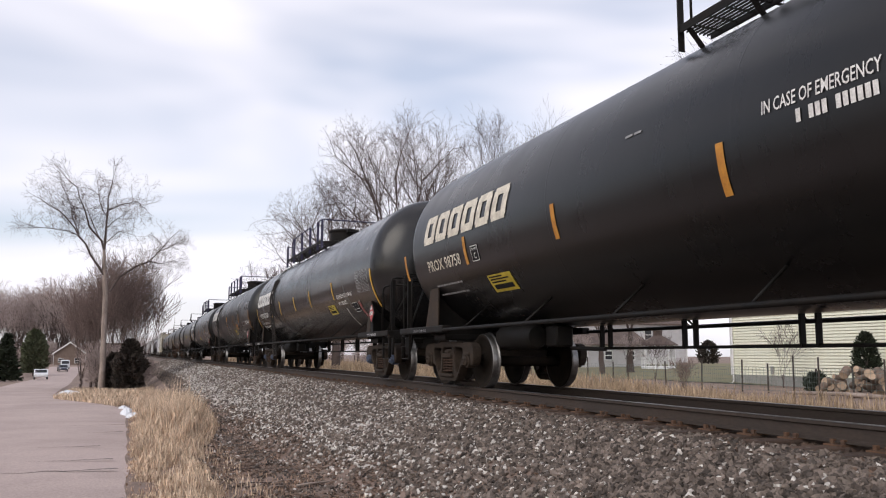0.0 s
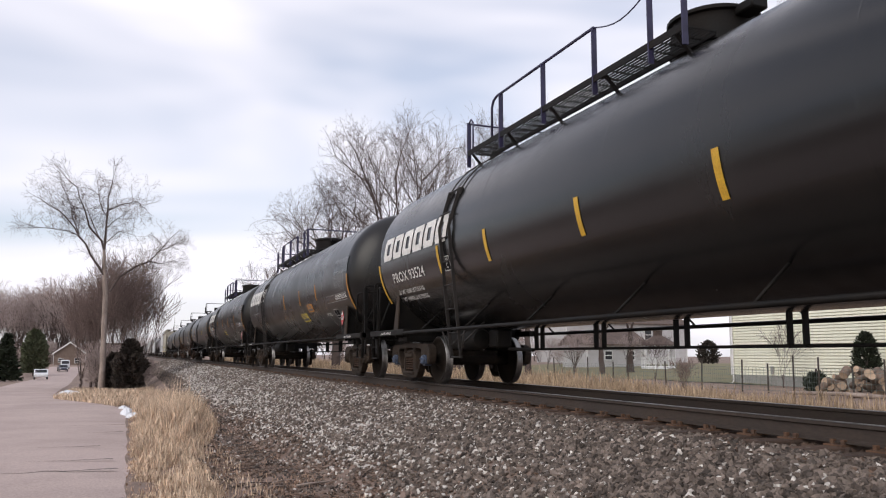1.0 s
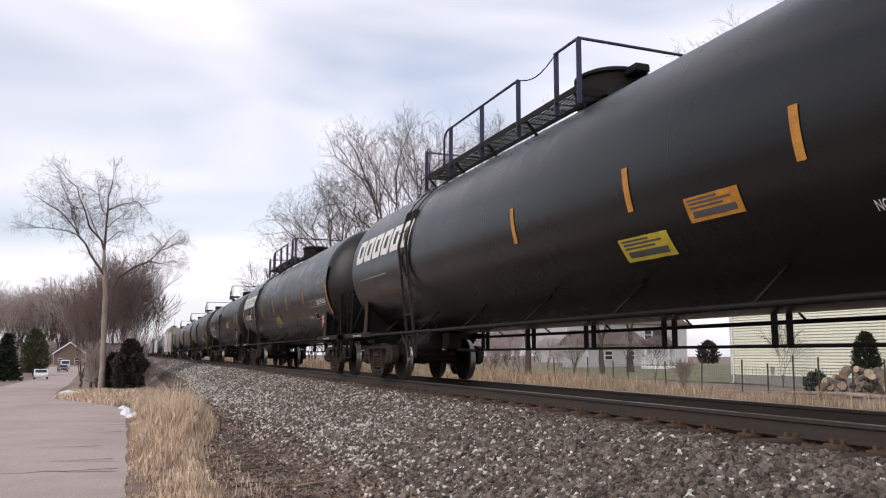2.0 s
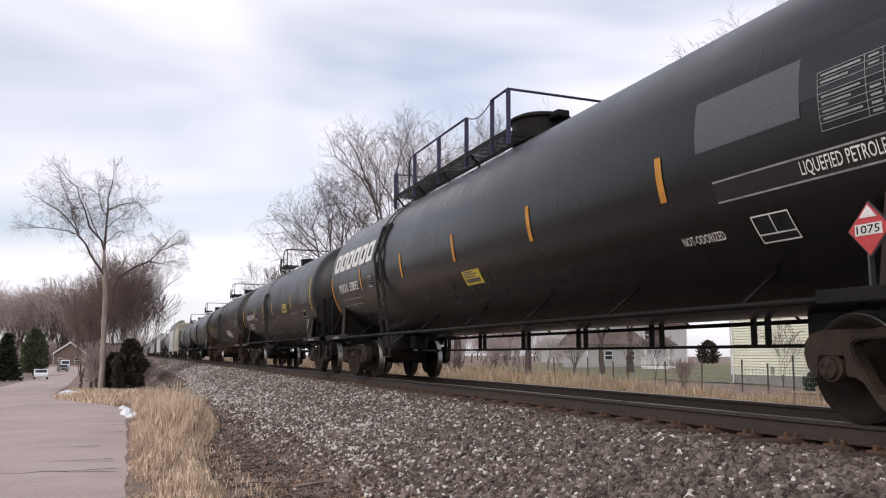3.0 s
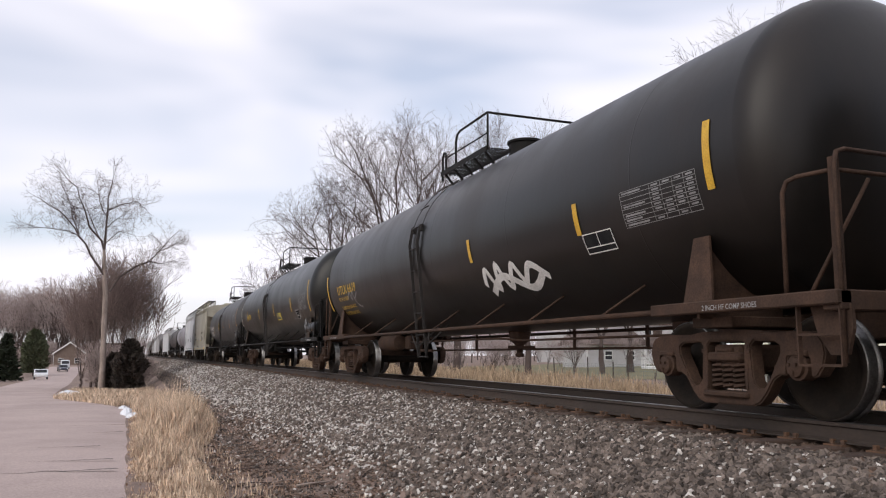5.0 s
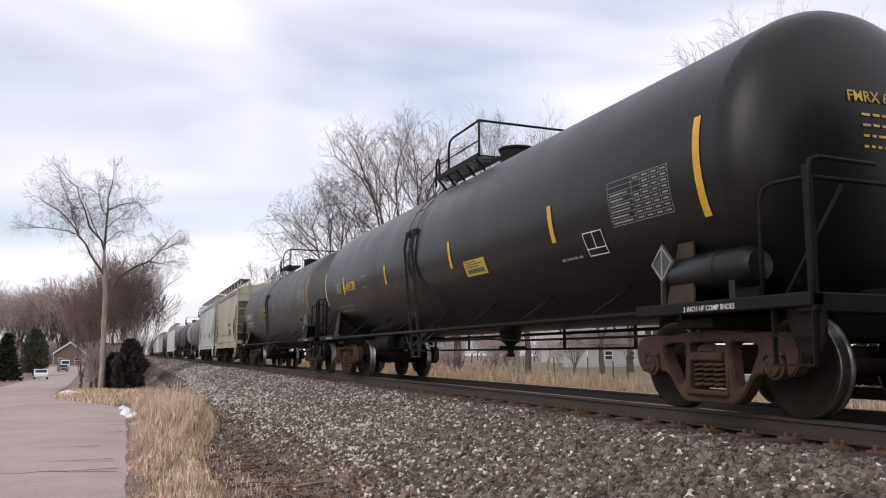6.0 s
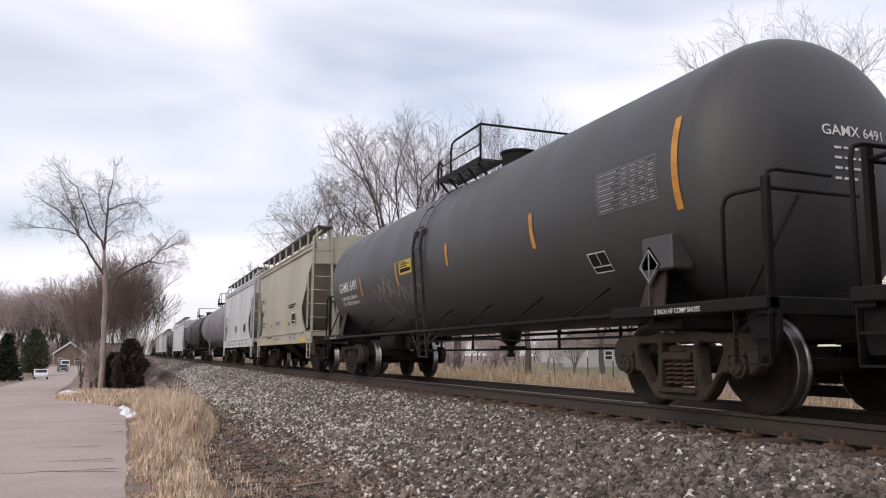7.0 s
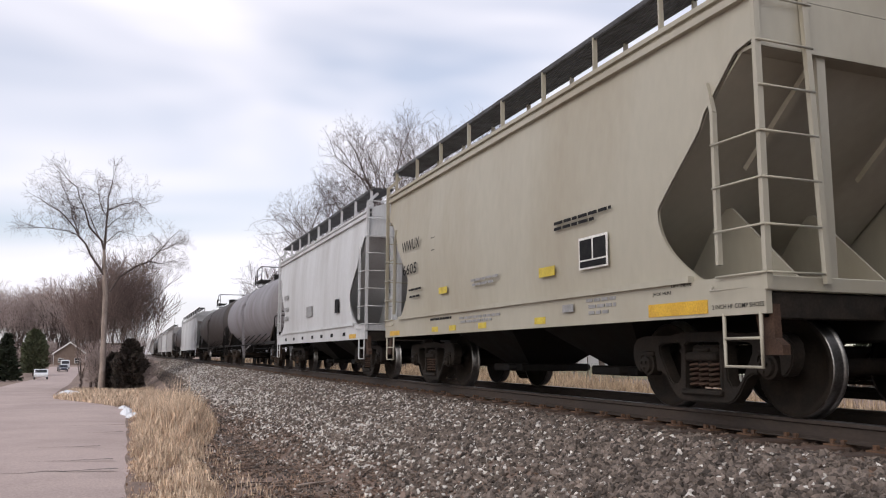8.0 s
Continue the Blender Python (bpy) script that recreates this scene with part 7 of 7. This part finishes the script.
def add_decals(n, car, spec):
    R, zc, H = spec["R"], spec["zc"], spec["L"] / 2
    half = H - spec.get("gap", 0.72)
    stripe = M[{0: "orange", 1: "yellow", 2: "orange", 3: "orange", 4: "yellow", 5: "yellow", 6: "yellow", 7: "orange"}[n]]
    ink = M[{0: "cream_paint", 5: "yellow_paint", 6: "yellow_paint", 7: "white_paint"}.get(n, "white_paint")]
    small = {1: ["LD LMT 162100 LB 73 550 KG", "LT WT 100900 LB 45 750 KG"], 4: ["LD LMT 188000 LB 85300 KG", "LT WT 75000 LB 34000 KG"], 7: ["LD LMT 188300 LBS 85400 KG", "LT WT 74700 LBS 33900 KG"], 5: ["THE TANK CAR PEOPLE", "LD LMT 187000 LB 84 800 KG", "LT WT 76000 LB 34 500 KG"]}.get(n, [])
    rr = random.Random(n)
    for kind, *q in DECALS[n]:
        if kind == "stripe":
            y, z0, z1 = q
            bm = patch(bmesh.new(), y - 0.05, y + 0.05, z0, z1, R, zc, lift=0.008, n=8)
            part("reflective_stripe", bm, M["white_tape"] if n == 6 and y > 7 else stripe, car, "")
        elif kind == "logo":
            block_mark(car, *q, R, zc, M["cream_paint"] if n == 0 else M["white_paint"])
        elif kind == "text":
            write_flank(car, *q, R, zc, M["grey_paint"] if q[0] == "FMRX" else (M["white_paint"] if n == 0 and q[1] < 1 else ink))
        elif kind == "number":         # digits as plain bars
            y0, y1, z0, z1 = q
            for k in range(12):
                if k not in (1, 5):
                    a = y0 + (y1 - y0) * k / 12
                    part("text_bar", patch(bmesh.new(), a, a + (y1 - y0) / 12 * 0.72, z0, z1, R, zc, lift=0.008, n=3), M["white_paint"], car)
        elif kind == "line":
            y0, y1, z = q
            if small and y0 > 6:
                write_flank(car, small.pop(0), y0, y1, z - 0.04, z + 0.04, R, zc, ink)
                continue
            y = y0
            while y > y1 + 0.05:       # unreadable words as plain bars
                w = min(rr.uniform(0.05, 0.15), y - y1)
                bm = patch(bmesh.new(), y - w, y, z - 0.014, z + 0.014, R, zc, lift=0.007, n=2)
                part("text_bar", bm, M["grey_paint"], car)
                y -= w + 0.028
        elif kind == "sign":
            y0, y1, z0, z1 = q
            mat = M["orange"] if n == 2 and z0 > 1.7 else M["yellow_sign"]
            bm = patch(bmesh.new(), y0, y1, z0, z1, R, zc, lift=0.008, n=5)
            part("emergency_sign", bm, mat, car, "yellow emergency notice")
            for f0, f1, a, b in ((0.10, 0.90, 0.16, 0.42), (0.08, 0.70, 0.52, 0.60), (0.08, 0.85, 0.68, 0.76), (0.06, 0.62, 0.83, 0.91)):
                bm = patch(bmesh.new(), y0 + (y1 - y0) * f0, y0 + (y1 - y0) * f1, z0 + (z1 - z0) * a, z0 + (z1 - z0) * b, R, zc, lift=0.012, n=2)
                part("text_bar", bm, M["black_paint"] if n in (0, 1, 7) else M["grey_block"], car)
        elif kind == "table":
            y0, y1, z0, z1 = q
            rows, cols = 8, 5
            for i in range(rows + 1):
                z = z0 + (z1 - z0) * i / rows
                part("table_rule", patch(bmesh.new(), y0, y1, z - 0.003, z + 0.003, R, zc, lift=0.008, n=1), M["grey_paint"], car)
            for j in (0, 0.42, 0.57, 0.72, 0.86, 1.0):
                y = y0 + (y1 - y0) * j
                part("table_rule", patch(bmesh.new(), y - 0.003, y + 0.003, z0, z1, R, zc, lift=0.008, n=6), M["grey_paint"], car)
            for i in range(rows):
                z = z0 + (z1 - z0) * (i + 0.5) / rows
                for c0, c1 in ((0.03, rr.uniform(0.25, 0.39)), (0.45, 0.54), (0.60, 0.69), (0.75, 0.83), (0.89, 0.97)):
                    if rr.random() < 0.85:
                        part("text_bar", patch(bmesh.new(), y0 + (y1 - y0) * c0, y0 + (y1 - y0) * c1, z - 0.009, z + 0.009, R, zc, lift=0.008, n=1), M["grey_paint"], car)
        elif kind in ("box", "box2"):
            y0, y1, z0, z1 = q
            if kind == "box2":
                bm = bmesh.new()
                box(bm, -1.40, -1.12, y1, y0, z0 - 0.1, z1, 0.02)
                part("valve_box", bm, M["dark_grey"], car, "dark grey steel box")
                continue
            part("stencil_panel", patch(bmesh.new(), y0, y1, z0, z1, R, zc, lift=0.007, n=4), M["black_paint"], car)
            t = 0.012
            cells = [(y0, y0 + math.copysign(t, y1 - y0), z0, z1), (y1 - math.copysign(t, y1 - y0), y1, z0, z1), (y0, y1, z0, z0 + t), (y0, y1, z1 - t, z1)]
            if abs(y1 - y0) > 0.35:
                cells += [((y0 + y1) / 2 - t / 2, (y0 + y1) / 2 + t / 2, z0 + (z1 - z0) * 0.28, z1), (y0, y1, z0 + (z1 - z0) * 0.28, z0 + (z1 - z0) * 0.28 + t)]
            for a, b, c, d in cells:
                part("stencil_frame", patch(bmesh.new(), a, b, c, d, R, zc, lift=0.011, n=4 if d - c > 0.1 else 1), M["white_paint"], car)
            if abs(y1 - y0) < 0.35:
                write_flank(car, "C", (y0 + y1) / 2 + 0.035, (y0 + y1) / 2 - 0.035, z0 + 0.04, z0 + 0.13, R, zc, M["white_paint"])
                write_flank(car, "PLATE", (y0 + y1) / 2 + 0.08, (y0 + y1) / 2 - 0.08, z1 - 0.07, z1 - 0.035, R, zc, M["white_paint"])
        elif kind in ("patch", "patch2"):
            y0, y1, z0, z1 = q
            part("paint_patch", patch(bmesh.new(), y0, y1, z0, z1, R, zc, lift=0.004 if kind == "patch" else 0.003, n=8), M["grey_block"] if kind == "patch" else M["black_gloss"], car, "repainted patch")
        elif kind == "band":
            y0, y1, z0, z1 = q
            part("paint_patch", patch(bmesh.new(), y0, y1, z0, z1, R, zc, lift=0.005, n=4), M["black_gloss"], car, "repainted black band")
            for z in (z0, z1):
                part("band_rule", patch(bmesh.new(), y0, y1, z - 0.008, z + 0.008, R, zc, lift=0.008, n=1), M["grey_paint"], car)
            write_flank(car, "LIQUEFIED PETROLEUM GAS", y0 + (y1 - y0) * 0.47, y0 + (y1 - y0) * 0.99, z0 + 0.025, z1 - 0.025, R, zc, M["white_paint"], 0.011)
        elif kind == "placard":
            y = q[0]
            bm = bmesh.new()
            bar(bm, (-1.38, y + 0.02, 1.05), (-1.38, y + 0.02, 1.30), 0.05, 0.02, up=(0, 1, 0))
            red = n in (1, 2, 3)
            prism(bm, [(y, 1.27), (y + 0.19, 1.48), (y, 1.69), (y - 0.19, 1.48)], -1.40, -1.385)
            hold = part("placard_holder", bm, M["dark_grey"], car, "diamond placard holder on the end sill")
            if red:
                bm = bmesh.new()
                prism(bm, [(y, 1.285), (y + 0.175, 1.48), (y, 1.675), (y - 0.175, 1.48)], -1.408, -1.402)
                part("placard", bm, M["red_sign"], hold, "red and white hazard diamond")
                bm = bmesh.new()
                box(bm, -1.414, -1.409, y - 0.115, y + 0.115, 1.435, 1.52)
                part("number_field", bm, M["white_paint"], hold)
                u, w, polys = letters("1075")
                part("lettering", mesh_of("lettering", [(-1.417, y + 0.10 - 0.20 * a, 1.447 + 0.062 * b) for a, b in zip(u, w)], polys, M["black_paint"]), None, hold)
                bm = bmesh.new()
                prism(bm, [(y, 1.655), (y + 0.075, 1.565), (y - 0.075, 1.565)], -1.414, -1.409)
                part("flame_field", bm, M["white_paint"], hold)
            else:
                bm = bmesh.new()
                for a, b in (((y, 1.31), (y + 0.155, 1.48)), ((y + 0.155, 1.48), (y, 1.65)), ((y, 1.65), (y - 0.155, 1.48)), ((y - 0.155, 1.48), (y, 1.31)), ((y, 1.33), (y, 1.63))):
                    bar(bm, (-1.405, a[0], a[1]), (-1.405, b[0], b[1]), 0.012)
                part("placard_frame", bm, M["grey_paint"], hold)
        elif kind in ("redtape", "tape2"):
            y, z0, z1 = q
            for k in (0, 1) if kind == "redtape" else (0,):
                part("warning_tape", patch(bmesh.new(), y - 0.03 - 0.10 * k, y + 0.03 - 0.10 * k, z0, z1, R, zc, lift=0.008, n=6), M["white_tape"], car, "")
                if kind == "redtape":
                    part("text_bar", patch(bmesh.new(), y - 0.016 - 0.10 * k, y + 0.016 - 0.10 * k, z0 + 0.03, z1 - 0.03, R, zc, lift=0.011, n=6), M["red_sign"], car)
    # lettering on the dished lead end and along the end sill
    depth = R * spec.get("dish", 0.5)
    name = {1: "PROX 93524", 2: "PROX 33987", 3: "PROX 33892", 4: "FHRX 250760", 6: "FMRX 649570", 7: "GAMX 6491"}.get(n)
    if name:
        x0 = -0.36 if n != 6 else -0.5
        drop = {6: 0.18, 7: 0.36}.get(n, 0.0)
        write_head(car, name, x0, x0 + 0.80, 3.02 - drop, 3.13 - drop, half, R, zc, depth, ink)
        for k, w in enumerate((0.46, 0.40, 0.5, 0.3)):
            a = x0 + 0.12
            while a < x0 + 0.12 + w:
                d = rr.uniform(0.04, 0.10)
                bm = bmesh.new()
                z = 2.90 - drop - 0.10 * k
                vs = []
                for xx, zz in ((a, z - 0.012), (a + d, z - 0.012), (a + d, z + 0.012), (a, z + 0.012)):
                    kk = (xx * xx + (zz - zc) ** 2) / (R * R)
                    vs.append(bm.verts.new((xx, -half + depth - depth * math.sqrt(1 - kk) - 0.010, zz)))
                bm.faces.new(vs)
                part("text_bar", bm, M["grey_block"] if n in (1, 2, 3, 4) else ink, car)
                a += d + 0.03
    for e in (-1, 1):
        write_plane(car, "2 INCH HF COMP SHOES", -1.463, e * (H - 1.6) + 0.35, e * (H - 1.6) - 0.35, 0.965, 1.015, M["grey_paint"] if n in (0, 5) else M["white_paint"])


for n in range(8):
    add_decals(n, *TRAIN[n])


def graffiti(car, spec, strokes, mat, wide=0.016):
    """Sprayed loops on the near flank, each stroke a thin ribbon."""
    R, zc = spec["R"], spec["zc"]
    for pts in strokes:
        bm = bmesh.new()
        fine = []
        for i in range(len(pts) - 1):
            p0, p1, p2, p3 = pts[max(0, i - 1)], pts[i], pts[i + 1], pts[min(len(pts) - 1, i + 2)]
            for k in range(5):
                t = k / 5
                fine.append(tuple(0.5 * (2 * b + (c - a) * t + (2 * a - 5 * b + 4 * c - d) * t * t + (3 * b - a - 3 * c + d) * t ** 3) for a, b, c, d in zip(p0, p1, p2, p3)))
        fine.append(pts[-1])
        prev = None
        for i, (y, z) in enumerate(fine):
            a, b = fine[max(0, i - 1)], fine[min(len(fine) - 1, i + 1)]
            d = Vector((b[0] - a[0], b[1] - a[1]))
            d = d.normalized() if d.length > 1e-6 else Vector((1, 0))
            nx, nz = -d.y * wide, d.x * wide
            row = [bm.verts.new(on_tank(y + s * nx, math.asin(max(-1, min(1, (z + s * nz - zc) / R))), R, zc, 0.007)) for s in (-1, 1)]
            if prev:
                bm.faces.new((prev[0], prev[1], row[1], row[0]))
            prev = row
        part("graffiti_stroke", bm, mat, car, "pale sprayed graffiti line")


graffiti(*TRAIN[7], [[(3.55, 2.02), (3.35, 1.72), (3.1, 2.05), (3.0, 1.6), (2.95, 1.45)], [(3.2, 2.1), (2.95, 1.85), (2.75, 2.2), (2.85, 1.75), (2.68, 1.40), (2.60, 1.52)],
                     [(2.62, 2.12), (2.45, 1.90), (2.30, 2.15), (2.60, 1.78), (2.30, 1.90), (2.25, 1.55), (2.45, 1.42)], [(2.2, 2.10), (2.0, 1.75), (1.75, 2.0), (1.72, 1.55), (1.62, 1.95), (1.45, 1.55)],
                     [(1.5, 1.9), (1.32, 1.65), (1.15, 1.92), (1.02, 1.66), (0.85, 1.90), (0.55, 1.84), (0.45, 1.92)]], M["grey_paint"], 0.014)
graffiti(*TRAIN[5], [[(-1.9, 1.62), (-2.1, 1.85), (-2.3, 1.55), (-2.5, 1.9), (-2.7, 1.55), (-3.0, 1.85), (-3.2, 1.6), (-3.5, 1.8), (-3.9, 1.6)], [(-2.0, 1.5), (-2.6, 1.72), (-3.3, 1.5), (-3.8, 1.68)]], M["white_paint"], 0.05)
graffiti(*TRAIN[5], [[(6.1, 1.92), (5.85, 2.08), (5.75, 1.9), (5.6, 2.1), (5.5, 1.92), (5.2, 2.05)], [(5.55, 1.95), (5.35, 1.75), (5.1, 1.7)]], M["grey_paint"], 0.02)


def hopper_marks(car, beige):
    """Stencils and yellow tape on the near side of a hopper car."""
    X = -1.595

    def plate(name, mat, y0, y1, z0, z1, x=X, label=""):
        bm = bmesh.new()
        box(bm, x - 0.004, x + 0.004, min(y0, y1), max(y0, y1), z0, z1)
        part(name, bm, mat, car, label)
    if beige:
        for y0, y1 in ((-3.68, -4.56),):
            plate("reflective_tape", M["yellow"], y0, y1, 0.93, 1.055, -1.576, "yellow reflective tape")
        for y in (-1.38, 0.42, 1.6, 2.4):
            plate("reflective_tape", M["yellow_sign"], y - 0.14, y + 0.14, 0.945, 1.03, -1.576)
        plate("reflective_tape", M["yellow"], 4.35, 4.95, 0.93, 1.02, -1.576)
        for s, y0, y1, z0, z1 in (("WWUX", 4.12, 3.12, 2.50, 2.70), ("6605", 4.05, 3.27, 2.05, 2.25)):
            write_plane(car, s, -1.617, y0, y1, z0, z1, M["black_paint"])
        for s, y0, y1, z0, z1 in (("JACK HERE", -3.75, -4.05, 1.13, 1.17), ("LIFT HERE", -4.05, -4.35, 1.20, 1.235), ("2 INCH HF COMP SHOES", -4.62, -5.25, 0.96, 1.0)):
            write_plane(car, s, -1.577, y0, y1, z0, z1, M["black_paint"])
        plate("stencil_panel", M["white_paint"], -2.40, -3.00, 1.53, 1.90, -1.600)
        plate("stencil_field", M["black_paint"], -2.43, -2.68, 1.64, 1.87, -1.606)
        plate("stencil_field", M["black_paint"], -2.72, -2.97, 1.64, 1.87, -1.606)
        plate("stencil_field", M["black_paint"], -2.43, -2.97, 1.55, 1.62, -1.606)
        plate("notice", M["yellow_sign"], -1.42, -1.82, 1.53, 1.65, -1.602)
        plate("notice", M["yellow_sign"], 2.15, 1.78, 1.57, 1.68, -1.602)
        plate("routing_board", M["grey_paint"], -2.0, -2.25, 1.06, 1.15, -1.60)
        bars = [(2.62, 1.65, 1.16), (1.3, -0.2, 1.13), (1.25, 0.05, 1.07), (-2.5, -3.1, 1.17), (-2.55, -3.1, 1.10), (-2.55, -2.95, 1.03), (-1.85, -3.1, 2.16), (-1.85, -2.75, 2.09), (3.7, 3.0, 1.75), (3.65, 3.05, 1.62), (0.75, -0.25, 1.68), (0.7, -0.1, 1.61)]
        rr = random.Random(2)
        for y0, y1, z in bars:
            y = y0
            while y > y1 + 0.04:
                w = min(rr.uniform(0.08, 0.2), y - y1)
                plate("text_bar", M["black_paint"] if y0 > 2 or z > 2 else M["grey_paint"], y - w, y, z - 0.018, z + 0.018, -1.577 if z < 1.3 else -1.614)
                y -= w + 0.035
        plate("stencil_frame", M["black_paint"], 2.52, 2.36, 2.36, 2.37, -1.612)
        plate("stencil_frame", M["black_paint"], 2.52, 2.36, 2.58, 2.59, -1.612)
    else:
        for y in (-3.9, -2.6, -1.4, -0.2, 1.2, 2.6, 4.0):
            plate("text_bar", M["black_paint"], y - 0.12, y + 0.12, 1.0, 1.09, -1.576)
        plate("stencil_panel", M["black_paint"], -3.0, -3.4, 1.6, 1.95, -1.604)
        for z in (2.45, 2.05, 1.75):
            plate("text_bar", M["grey_paint"], 4.3, 3.6, z - 0.06, z + 0.06, -1.618)
        plate("text_bar", M["grey_paint"], 0.6, -0.2, 1.65, 1.95, -1.606)
        plate("reflective_tape", M["yellow"], -4.4, -5.0, 0.93, 1.03, -1.576)


hopper_marks(TRAIN[8][0], True)
hopper_marks(TRAIN[9][0], False)


# ---- what moves ----
def motions():
    """The train rolls towards the camera at a steady speed; every wheelset turns with it."""
    times = [k / FPS for k in range(8 * FPS + 1)]
    for car, spec in TRAIN:
        walk(car, [(t, pose(TRACK_X, spec["y"] - SPEED * t, 0)) for t in times])
    turn = math.degrees(SPEED / WHEEL_R)
    for place in (-BASE / 2, BASE / 2):
        rows = [(t, pose(0, place, WHEEL_R, turn * t)) for t in times]
        for wheel, y in WHEELS:
            if y == place:
                walk(wheel, rows)


motions()
